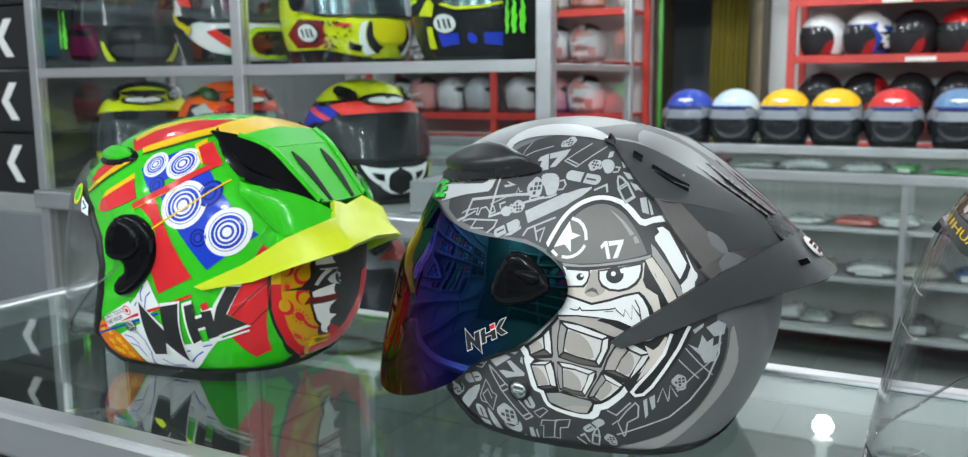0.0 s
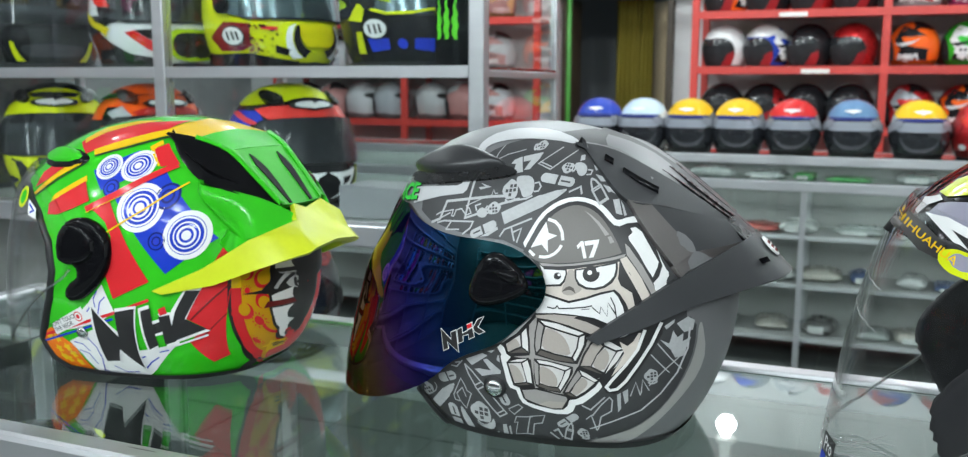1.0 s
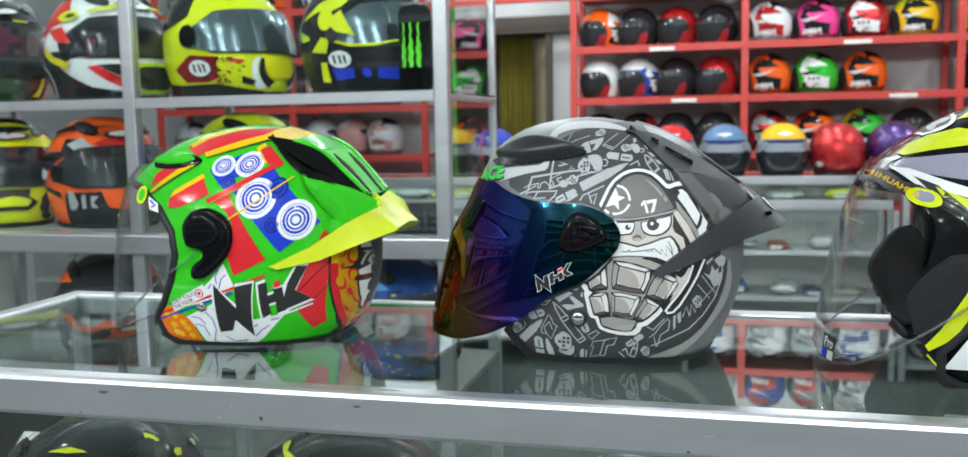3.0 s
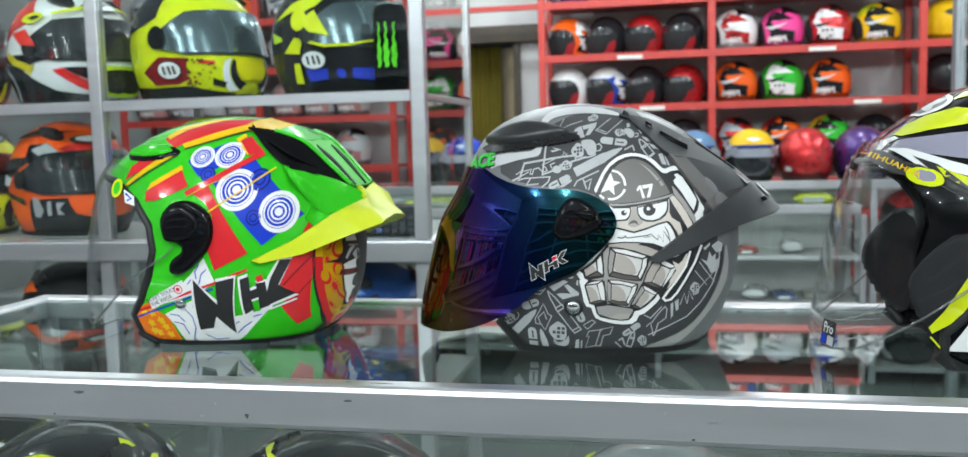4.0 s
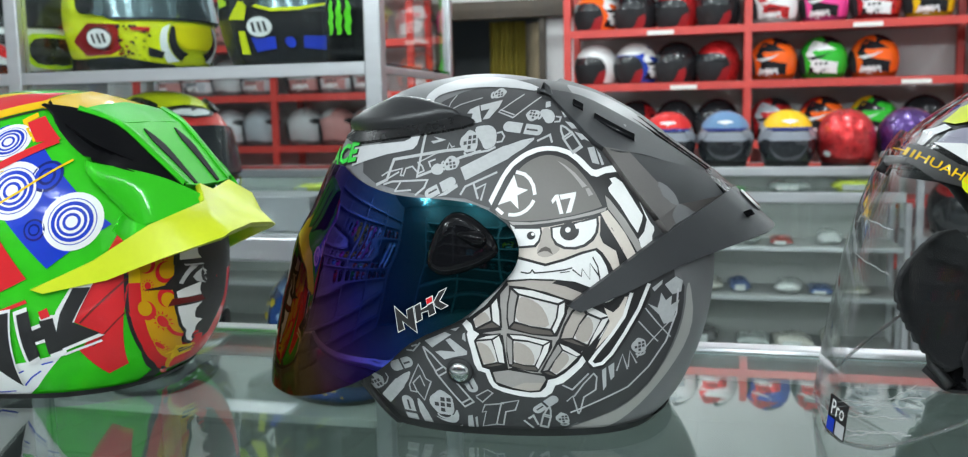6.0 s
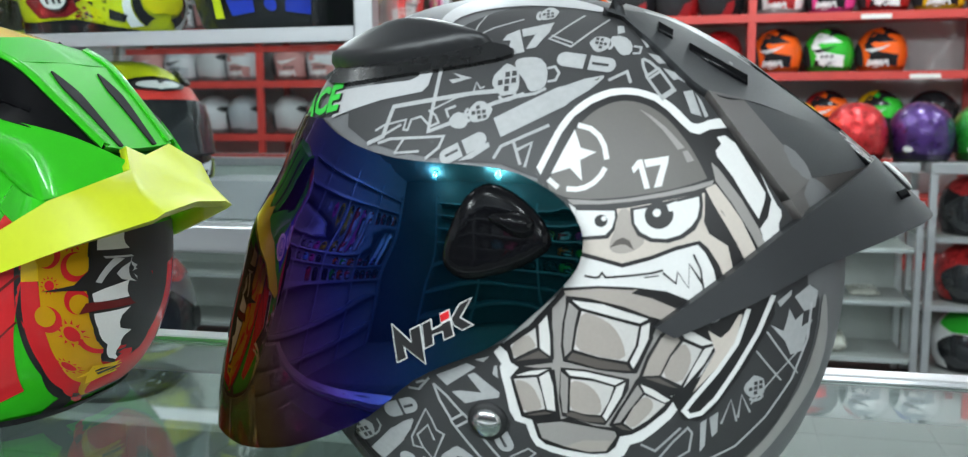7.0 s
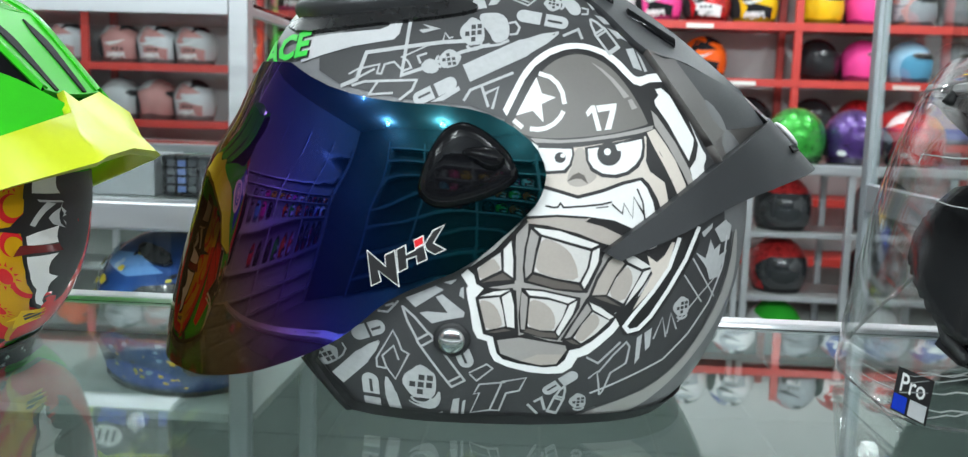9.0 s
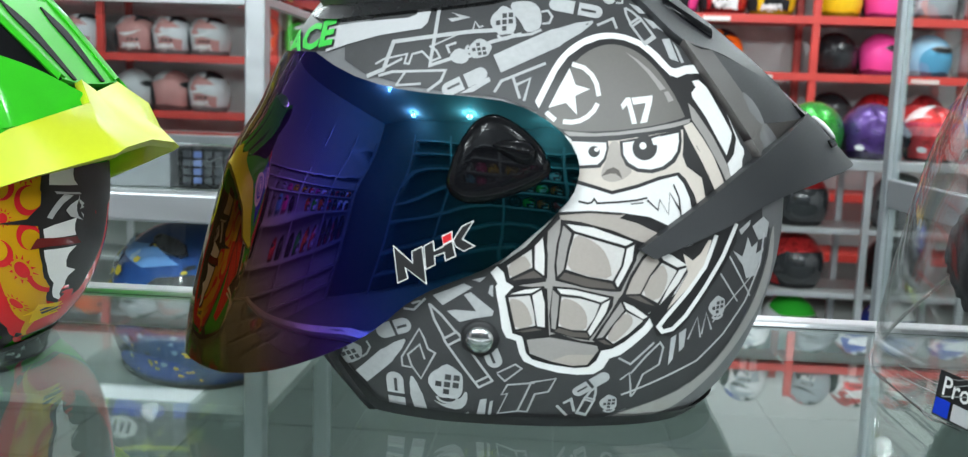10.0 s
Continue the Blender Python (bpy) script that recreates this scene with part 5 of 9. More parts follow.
    mark(t, GREY_FORM, "block_bevel", STONE, 4, [(-1.77, 7.3), (-2.05, 7.04), (-2.01, 6.12), (-1.96, 5.5), (-1.79, 5.53), (-1.73, 6.4)], 0)
    mark(t, GREY_FORM, "block_bevel", PALE_STONE, 4, [(-3.9, 6.71), (-4.24, 6.91), (-4.08, 6.31), (-3.48, 5.23), (-3.36, 5.43), (-3.69, 6.17)], 0)
    mark(t, GREY_FORM, "block_bevel", BROWN, 4, [(-1.91, 5.41), (-2.09, 5.57), (-2.79, 5.39), (-3.31, 5.37), (-3.43, 5.14), (-2.67, 5.17)], 0)
    mark(t, GREY_FORM, "block_face", STONE_LIGHT, 4.5, [(-2.15, 7.01), (-2.98, 6.95), (-3.79, 6.71), (-3.61, 6.11), (-3.27, 5.49), (-2.65, 5.5), (-2.08, 5.66), (-2.1, 6.41)], 0)
    mark(t, GREY_FORM, "block_face", TAN, 5, [(-2.15, 6.98), (-2.72, 6.86), (-3.14, 6.5), (-3.32, 6.02), (-3.27, 5.49), (-2.65, 5.5), (-2.08, 5.66), (-2.1, 6.41)], 1)
    mark(t, GREY_FORM, "block_edge", INK_BLACK, 3.5, [(-5.95, 9.21), (-6.77, 8.99), (-7.72, 8.43), (-7.47, 7.91), (-6.98, 7.05), (-6.32, 6.42), (-5.7, 6.61), (-4.71, 7.05), (-5.03, 7.99), (-5.52, 8.84)], 0)
    mark(t, GREY_FORM, "block_bevel", TAN, 4, [(-5.94, 9.08), (-6.27, 8.58), (-5.87, 7.98), (-5.52, 7.18), (-4.89, 7.16), (-5.12, 7.85), (-5.55, 8.67)], 0)
    mark(t, GREY_FORM, "block_bevel", PALE_STONE, 4, [(-6.12, 9.13), (-6.78, 8.88), (-7.52, 8.41), (-7.1, 8.32), (-6.43, 8.66)], 0)
    mark(t, GREY_FORM, "block_bevel", PALE_STONE, 4, [(-7.19, 8.2), (-7.56, 8.3), (-7.19, 7.58), (-6.42, 6.62), (-6.75, 7.4)], 0)
    mark(t, GREY_FORM, "block_bevel", BROWN, 4, [(-4.95, 7.08), (-5.5, 7.07), (-6.25, 6.59), (-5.83, 6.72)], 0)
    mark(t, GREY_FORM, "block_face", STONE_LIGHT, 4.5, [(-6.39, 8.53), (-7.08, 8.18), (-6.74, 7.49), (-6.33, 6.74), (-5.58, 7.15), (-5.93, 7.93)], 0)
    mark(t, GREY_FORM, "block_face", TAN, 5, [(-6.39, 8.53), (-6.67, 8.11), (-6.68, 7.55), (-6.3, 6.77), (-5.58, 7.15), (-5.93, 7.93)], 1)
    mark(t, GREY_FORM, "block_edge", INK_BLACK, 3.5, [(-4.72, 6.94), (-5.28, 6.71), (-6.12, 6.14), (-5.79, 5.77), (-5.02, 5.02), (-4.47, 4.63), (-4.05, 4.72), (-3.57, 5.02), (-3.96, 5.76)], 0)
    mark(t, GREY_FORM, "block_bevel", STONE, 4, [(-4.7, 6.8), (-4.89, 6.45), (-4.39, 5.74), (-4.02, 5.17), (-3.76, 5.11), (-4.12, 5.82)], 0)
    mark(t, GREY_FORM, "block_bevel", PALE_STONE, 4, [(-4.81, 6.82), (-5.29, 6.59), (-5.93, 6.12), (-5.74, 6.01), (-4.97, 6.48)], 0)
    mark(t, GREY_FORM, "block_bevel", BROWN, 4, [(-3.82, 5.02), (-4.09, 5.05), (-4.46, 4.78), (-4.13, 4.84)], 0)
    mark(t, GREY_FORM, "block_face", STONE_LIGHT, 4.5, [(-4.95, 6.37), (-5.75, 5.95), (-5.11, 5.29), (-4.51, 4.87), (-4.16, 5.14), (-4.52, 5.82)], 0)
    mark(t, GREY_FORM, "block_face", TAN, 5, [(-4.95, 6.37), (-5.29, 6.1), (-5.27, 5.73), (-4.84, 5.23), (-4.51, 4.9), (-4.16, 5.14), (-4.52, 5.82)], 1)
    mark(t, GREY_FORM, "block_face", STONE, 4, [(-0.74, 4.94), (-1.73, 5.11), (-3.09, 4.88), (-3.81, 4.75), (-3.88, 4.53), (-3.43, 3.79), (-2.75, 3.71), (-1.78, 3.93), (-0.89, 4.27)], 0)
    mark(t, GREY_FORM, "block_face", TAN, 4.5, [(-1.78, 3.93), (-2.75, 3.71), (-3.43, 3.79), (-3.73, 4.31), (-2.58, 4.28)], 0)
    mark(t, GREY_FORM, "strap_ground", INK_BLACK, 3.2, [(-5.95, 6.23), (-7.11, 7.13), (-7.7, 8.29), (-7.35, 9.14), (-8.58, 9.7), (-9.82, 10.42), (-9.85, 9.36), (-9.16, 7.98), (-8.38, 6.68), (-7.58, 5.56), (-7.01, 5.12), (-6.43, 5.21), (-6.22, 5.67)], 0)
    mark(t, GREY_FORM, "strap", TAN_LIGHT, 3.8, [(-7.31, 8.92), (-7.79, 8.6), (-8.12, 8.89), (-8.45, 9.49), (-8.6, 9.48), (-8.34, 8.38), (-7.67, 7.36), (-6.78, 6.4), (-7.16, 7.19), (-7.6, 8.07)], 0)
    line(t, GREY_FORM, "strap_border", INK_WHITE, 3.8, [(-9.78, 10.15), (-9.21, 8.69), (-8.44, 7.29), (-7.67, 6.05), (-7.12, 5.47), (-6.67, 5.38), (-6.47, 5.63), (-6.8, 6.11), (-7.68, 7.22), (-8.4, 8.32), (-8.82, 9.69)], 0.2)
    # small prints on the dark field
    mark(t, GREY_FORM, "print_shape", PRINT_GREY, 2, [(3.4, 6.75), (2.04, 7.39), (1.66, 7.24), (2.95, 6.33)], 0)
    mark(t, GREY_FORM, "print_shape", PRINT_GREY, 2, [(2.03, 6.88), (1.73, 7.01), (0.72, 6.22), (0.77, 5.99), (1.53, 5.82), (2.21, 5.6), (2.76, 6.08), (2.4, 6.17), (1.48, 6.15)], 0)
    bullet(t, GREY_FORM, (3.56, 6.36), (1.05, 2.51), 0.74)
    bullet(t, GREY_FORM, (4.69, 4.51), (6.97, 2.17), 0.66)
    bullet(t, GREY_FORM, (4.46, 2.6), (4.07, 0.1), 0.5)
    capsule(t, GREY_FORM, (5.29, 2.72), (5.33, -0.03), 0.85)
    capsule(t, GREY_FORM, (4.41, 5.34), (6.02, 4.68), 0.72)
    capsule(t, GREY_FORM, (0.54, 3.45), (1.25, 5.37), 0.72)
    pineapple(t, GREY_FORM, (2.81, 2.43), (2.78, 3.38), 0.1)
    pineapple(t, GREY_FORM, (7.48, 3.42), (6.9, 3.8), 0.1)
    mark(t, GREY_FORM, "print_shape", PRINT_GREY, 2, [(3.59, 1.41), (2.96, 1.07), (2.26, 1.5), (1.9, 2.16), (1.89, 1.34), (2.3, 0.81), (3.08, 0.97)], 1)
    line(t, GREY_FORM, "print_line", PRINT_GREY, 2, [(6.56, 4.18), (6.4, 3.89), (6.58, 3.52), (6.85, 3.27)], 0.09)
    line(t, GREY_FORM, "print_line", PRINT_GREY, 2, [(4.43, 3.09), (4.87, 3.13), (4.88, 3.59), (4.02, 5.11), (3.8, 4.67), (3.64, 4.16), (3.31, 3.97), (4.02, 2.53), (4.43, 3.19), (4.58, 3.76), (4.01, 4.34), (3.8, 3.6)], 0.09)
    line(t, GREY_FORM, "print_line", PRINT_GREY, 2, [(0.54, 3.15), (-0.28, 3.66), (-0.56, 3.45), (0.18, 2.73), (0.51, 3.09)], 0.08)
    line(t, GREY_FORM, "print_line", PRINT_GREY, 2, [(-1.16, 2.71), (0.06, 2.53), (0.34, 1.94), (0.06, 2.03), (0.52, 0.75), (-0.4, 0.98), (-1, 2.73), (-2.1, 2.99), (-1.79, 2.24), (-1.18, 2.07), (-0.84, 0.96), (-0.4, 0.98)], 0.09)
    mark(t, GREY_FORM, "print_shape", PRINT_GREY, 2, [(1.31, 1.58), (1, 1.67), (1.15, 0.31), (1.59, 0.18)], 0)
    mark(t, GREY_FORM, "print_shape", PRINT_GREY, 2, [(0.86, 1.49), (0.71, 1.58), (0.88, 0.33), (1.03, 0.27)], 0)
    mark(t, GREY_FORM, "print_shape", PRINT_GREY, 2, [(2.79, 0.14), (1.86, 0.77), (1.83, 0.2)], 0)
    mark(t, GREY_FORM, "print_shape", PRINT_GREY, 2, [(1.69, 7.57), (1.08, 7.75), (1.34, 7.49)], 0)
    mark(t, GREY_FORM, "print_shape", PRINT_GREY, 2, [(0.91, 7.34), (0.78, 7.41), (0.76, 6.85), (0.98, 7)], 0)
    line(t, GREY_FORM, "print_line", PRINT_GREY, 2, [(4.72, 6.02), (4.24, 6.01), (3.73, 6.58)], 0.1)
    line(t, GREY_FORM, "print_line", PRINT_GREY, 2, [(4.35, 6.29), (3.95, 6.44)], 0.1)
    capsule(t, GREY_FORM, (-2.93, 2.13), (-4.44, 3.28), 0.55)
    bullet(t, GREY_FORM, (-3.91, 2.55), (-3.35, 0.87), 0.45)
    pineapple(t, GREY_FORM, (-4.59, 1.61), (-4.54, 2.08), 0.1)
    lettering(t, GREY_FORM, "print_number", "17", PRINT_GREY, 2, (-2.2, 0.86), (-3.19, 1.61), 0.85)
    line(t, GREY_FORM, "print_line", PRINT_GREY, 2, [(-4.97, 2.97), (-5.36, 3.34), (-5.48, 2.65), (-5.56, 1.98)], 0.09)
    line(t, GREY_FORM, "print_line", PRINT_GREY, 2, [(-5.42, 3.3), (-6.04, 4.18), (-6.63, 4.83), (-6.8, 4.58), (-6.69, 3.72), (-5.99, 3.24), (-5.7, 2.2), (-5.56, 1.98)], 0.09)
    line(t, GREY_FORM, "print_line", PRINT_GREY, 2, [(-4.81, 4.13), (-5.37, 3.8), (-6.35, 4.85)], 0.1)
    mark(t, GREY_FORM, "print_shape", PRINT_GREY, 2, [(-7.11, 5.02), (-7.35, 5.18), (-7.31, 3.93), (-7.11, 3.62)], 0)
    mark(t, GREY_FORM, "print_shape", PRINT_GREY, 2, [(-7.46, 5.23), (-7.8, 5.45), (-7.78, 4.52), (-7.57, 4.29)], 0)
    line(t, GREY_FORM, "print_line", PRINT_GREY, 2, [(-7.92, 4.88), (-8.28, 5.94), (-8.53, 4.91)], 0.09)
    line(t, GREY_FORM, "print_line", PRINT_GREY, 2, [(-8.57, 5.06), (-8.69, 6.11), (-9.05, 5.24)], 0.09)
    pineapple(t, GREY_FORM, (-9.22, 6.36), (-9.16, 6.84), 0.1)
    line(t, GREY_FORM, "print_line", PRINT_GREY, 2, [(-9.2, 7.92), (-10.26, 6.46)], 0.07)
    line(t, GREY_FORM, "print_line", PRINT_GREY, 2, [(-9.59, 8.67), (-10.31, 7.57), (-10.96, 6.61)], 0.07)
    line(t, GREY_FORM, "print_line", PRINT_GREY, 2, [(-9.06, 5.61), (-9.99, 6.71), (-10.9, 7.63)], 0.07)
    mark(t, GREY_FORM, "print_shape", PRINT_GREY, 2, [(-9.72, 8.94), (-10.25, 8.61), (-10.37, 9.03), (-10.46, 9.51), (-10.72, 8.99), (-11.05, 9.24), (-11.01, 8.66), (-11.48, 8.89), (-11.23, 8.18), (-11.09, 7.6), (-10.59, 7.53), (-10.34, 8.16)], 0)
    mark(t, GREY_FORM, "print_shape", PRINT_GREY, 2, [(-10.66, 9.97), (-11.27, 10.37), (-11.66, 10.04), (-11.57, 9.38), (-11.08, 9.3)], 0)
    mark(t, GREY_FORM, "print_shape", PRINT_GREY, 2, [(-9.96, 9.86), (-10.53, 10.27), (-10.51, 10.04), (-10.08, 9.62)], 0)
    # small prints over the brow and the crown
    line(t, GREY_FORM, "print_line", PRINT_GREY, 2, [(3.74, 19.29), (3.81, 17.95), (3.92, 16.59), (3.01, 16.92), (1.28, 17.7), (0.06, 18.07)], 0.16)
    line(t, GREY_FORM, "print_line", PRINT_GREY, 2, [(6.75, 16.06), (6, 16.38), (5.65, 17.6), (3.43, 17.94), (2.12, 18.13), (0.58, 18.25)], 0.18)
    line(t, GREY_FORM, "print_line", PRINT_GREY, 2, [(6.75, 16.01), (5.18, 16.86)], 0.1)
    line(t, GREY_FORM, "print_line", PRINT_GREY, 2, [(6.41, 16.6), (6.01, 16.83), (4.98, 17.07), (5.06, 16.66), (4.86, 16.64), (4.74, 17.07), (4.31, 17.19), (3.86, 16.79), (3.5, 16.94), (3.68, 17.24), (4.01, 17.44)], 0.09)
    line(t, GREY_FORM, "print_line", PRINT_GREY, 2, [(3.9, 17.44), (2.88, 17.94), (2.17, 18.16), (2.1, 18.57), (1.9, 18.31), (1.73, 18.38)], 0.07)
    pineapple(t, GREY_FORM, (0.84, 18.63), (0.94, 19.27), 0.1)
    mark(t, GREY_FORM, "print_shape", PRINT_GREY, 2.2, [(0.66, 19.45), (0.27, 19.57), (-0.36, 19.57), (-0.74, 19.17), (-0.79, 18.41), (-0.42, 18.17), (-0.1, 18.17), (0.13, 18.62), (0.48, 18.98)], 1)
    line(t, GREY_FORM, "print_line", PRINT_GREY, 2, [(-0.73, 19.1), (-1.02, 19.17), (-1.22, 18.91), (-1.11, 18.61), (-0.8, 18.56)], 0.1)
    line(t, GREY_FORM, "print_line", PRINT_GREY, 2, [(0.3, 17.97), (-0.38, 18.09), (-0.78, 18.29)], 0.12)
    pineapple(t, GREY_FORM, (1.8, 17.36), (1.33, 17.48), 0.1)
    mark(t, GREY_FORM, "print_shape", PRINT_GREY, 2.2, [(3.13, 16.99), (2.81, 17.39), (2.37, 17.29), (2.22, 16.94), (2.41, 16.7), (2.86, 16.72)], 1)
    line(t, GREY_FORM, "print_line", PRINT_GREY, 2, [(2.84, 17.61), (3.25, 17.46), (3.09, 17.14)], 0.1)
    mark(t, GREY_FORM, "print_shape", PRINT_GREY, 2, [(1.32, 20.31), (1.2, 20.56), (0.7, 20.8), (0.31, 19.81), (1, 19.64), (0.98, 20.31)], 0)
    mark(t, GREY_FORM, "print_shape", PRINT_GREY, 2, [(0.62, 20.8), (-0.65, 21.11), (-0.56, 20.67), (-0.11, 19.99), (0.28, 19.92), (0, 20.57), (0.49, 20.46)], 0)
    mark(t, GREY_FORM, "print_shape", PRINT_GREY, 2, [(3.2, 18.97), (2.32, 18.75), (3.12, 18.53), (3.31, 18.68), (2.8, 18.75)], 0)
    bullet(t, GREY_FORM, (-3, 18.75), (0.97, 16.77), 0.72)
    capsule(t, GREY_FORM, (-3.42, 19.18), (-1.06, 19.53), 0.6)
    line(t, GREY_FORM, "print_line", PRINT_GREY, 2, [(-1.84, 21.45), (-0.6, 20.37), (-1.54, 20.01), (-2.9, 21.27)], 0.08)
    line(t, GREY_FORM, "print_line", PRINT_GREY, 2, [(-0.67, 20.51), (-1.59, 20.17)], 0.07)
    pineapple(t, GREY_FORM, (-2.69, 20.14), (-2.29, 20.17), 0.1)
    mark(t, GREY_FORM, "print_shape", PRINT_GREY, 2.2, [(-2.99, 20.44), (-3.58, 20.5), (-4, 20.14), (-3.98, 19.68), (-3.6, 19.6), (-3.31, 19.95)], 1)
    line(t, GREY_FORM, "print_line", PRINT_GREY, 2, [(-4.04, 20.03), (-4.34, 19.98), (-4.31, 19.73), (-4.02, 19.71)], 0.09)
    bullet(t, GREY_FORM, (-4.43, 19.5), (-5.55, 18.02), 0.56)
    line(t, GREY_FORM, "print_line", PRINT_GREY, 2, [(-3.19, 18.6), (-3.88, 18.95), (-4.06, 18.49)], 0.12)
    mark(t, GREY_FORM, "print_shape", PRINT_GREY, 2, [(-3.26, 20.94), (-3.51, 20.97), (-3.61, 20.65), (-3.33, 20.56)], 0)
    mark(t, GREY_FORM, "print_shape", PRINT_GREY, 2, [(-4.61, 19.74), (-5.03, 19.63), (-5.54, 19.29), (-5.08, 19.29)], 0)
    mark(t, GREY_FORM, "print_shape", PRINT_GREY, 2, [(-5.24, 19.11), (-5.81, 18.91), (-6.55, 18.53), (-6.27, 18.45), (-5.87, 18.65), (-5.71, 18.6)], 0)
    mark(t, GREY_FORM, "print_shape", PRINT_GREY, 2, [(-6.09, 18.14), (-6.45, 18.2), (-6.85, 17.16), (-6.44, 17.28)], 0)
    mark(t, GREY_FORM, "print_shape", PRINT_GREY, 2, [(-6.57, 18.1), (-6.82, 17.77), (-7.11, 17.16), (-6.97, 17.11)], 0)
    mark(t, GREY_FORM, "print_shape", PRINT_GREY, 2, [(-4.27, 20.37), (-4.75, 20.07), (-4.56, 19.95)], 0)
    line(t, GREY_FORM, "print_line", PRINT_GREY, 2, [(6.22, 16.09), (5.6, 16.28), (3.22, 16.4), (3.39, 15.95), (3.95, 15.5)], 0.12)
    line(t, GREY_FORM, "print_line", PRINT_GREY, 2, [(5.01, 16.26), (5.38, 15.68)], 0.1)
    line(t, GREY_FORM, "print_line", PRINT_GREY, 2, [(5.38, 15.7), (4.25, 15.8)], 0.1)
    capsule(t, GREY_FORM, (3.29, 15.47), (1.44, 16.41), 0.6)
    mark(t, GREY_FORM, "print_shape", PRINT_GREY, 2, [(2.55, 15.43), (1.32, 16.19), (1.25, 16), (1.96, 15.53)], 0)
    line(t, GREY_FORM, "print_line", PRINT_GREY, 2, [(1.07, 15.54), (0.8, 16.02), (-1.05, 16.84)], 0.12)
    line(t, GREY_FORM, "print_line", PRINT_GREY, 2, [(0.32, 16.22), (-0.02, 15.31)], 0.12)
    line(t, GREY_FORM, "print_line", PRINT_GREY, 2, [(0.15, 15.88), (-0.42, 16.17), (-0.2, 15.22)], 0.12)
    line(t, GREY_FORM, "print_line", PRINT_GREY, 2, [(2.65, 20.51), (2.59, 21), (2.35, 21.5)], 0.06)
    line(t, GREY_FORM, "print_line", PRINT_GREY, 2, [(2.47, 20.56), (1.87, 20.89), (0.64, 21.27)], 0.06)
    pineapple(t, GREY_FORM, (-0.33, 21.53), (-0.69, 21.63), 0.1)
    # visor, its pivot cover with lever, and its badge
    vis = [(30, 1.75), (14.2, 1.85), (12.6, 2.15), (10.9, 2.6), (9.6, 3.1), (8.2, 3.75), (6.6, 4.6), (5.5, 5.45), (4.4, 6.5), (3.35, 7.15), (2.0, 7.75), (1.0, 8.2), (0, 8.9), (-1.0, 9.85), (-1.8, 10.65), (-2.4, 11.35), (-2.65, 12.1), (-2.65, 12.8), (-2.15, 13.75), (-1.05, 14.6), (0.25, 15.15), (2.1, 15.35), (3.7, 15.4), (5.65, 15.6), (7.8, 16.2), (10.1, 17.45), (30, 17.6)]
    v = part("visor", patch(GREY_VISOR, [rounded(vis, 1)], 0.0005, 0.05, True, 0.0025), VISOR_BLUE, t, "dark mirror visor shimmering teal, blue and violet")
    raised(v, GREY_VISOR, "pivot_cover", GLOSS_BLACK, [(2.95, 11.6), (2.55, 11.1), (1.9, 10.85), (0.85, 11.05), (-0.4, 11.5), (-1.45, 12.15), (-1.5, 12.6), (-1.1, 13.35), (-0.3, 14.1), (0.6, 14.6), (1.3, 14.65), (1.9, 14.25), (2.4, 13.45), (2.75, 12.5)], 0.0045, dome=0.03, h=0.02)
    raised(v, GREY_VISOR, "lever", GLOSS_BLACK, [(1.05, 13.25), (0.7, 13.5), (-0.35, 13.55), (-0.8, 13.3), (-0.9, 12.85), (-0.65, 12.55), (-0.1, 12.55), (0.55, 12.95)], 0.0085, base=0.003, dome=0.03, h=0.02)
    mark(v, GREY_VISOR, "badge_border", INK_WHITE, 2, [(5.09, 8.96), (4.22, 8.3), (4.27, 8.76), (3.8, 9.02), (3.56, 7.36), (4.49, 8.0), (4.37, 7.57), (4.85, 7.31)], 0)
    mark(v, GREY_VISOR, "badge", INK_BLACK, 3, [(5.04, 8.88), (4.18, 8.22), (4.23, 8.74), (3.83, 8.95), (3.61, 7.44), (4.55, 8.07), (4.42, 7.59), (4.82, 7.38)], 0)
    mark(v, GREY_VISOR, "badge_border", INK_WHITE, 2, [(3.75, 9.02), (3.32, 9.28), (3.27, 8.87), (2.92, 9.07), (2.9, 9.12), (2.51, 9.33), (2.34, 8.66), (2.81, 8.41), (2.86, 8.76), (3.24, 8.6), (3.21, 8.23), (3.64, 7.99)], 0)
    mark(v, GREY_VISOR, "badge", INK_BLACK, 3, [(3.71, 9.0), (3.36, 9.21), (3.3, 8.8), (2.88, 9.04), (2.87, 9.09), (2.54, 9.27), (2.39, 8.68), (2.78, 8.48), (2.83, 8.82), (3.29, 8.63), (3.25, 8.25), (3.6, 8.06)], 0)
    mark(v, GREY_VISOR, "badge_border", INK_WHITE, 2, [(2.51, 9.33), (2.15, 9.96), (1.62, 10.23), (2.07, 9.41), (1.53, 9.14), (2.03, 8.88), (2.39, 9.05)], 0)
    mark(v, GREY_VISOR, "badge", INK_BLACK, 3, [(2.46, 9.33), (2.12, 9.92), (1.69, 10.17), (2.13, 9.39), (1.62, 9.14), (2.03, 8.92), (2.36, 9.09)], 0)
    mark(v, GREY_VISOR, "badge_border", INK_WHITE, 2, [(2.99, 9.49), (2.54, 9.72), (2.5, 9.32), (2.91, 9.11)], 0)
    mark(v, GREY_VISOR, "badge_square", H_RED, 4, [(2.96, 9.45), (2.58, 9.66), (2.55, 9.36), (2.89, 9.16)], 0)
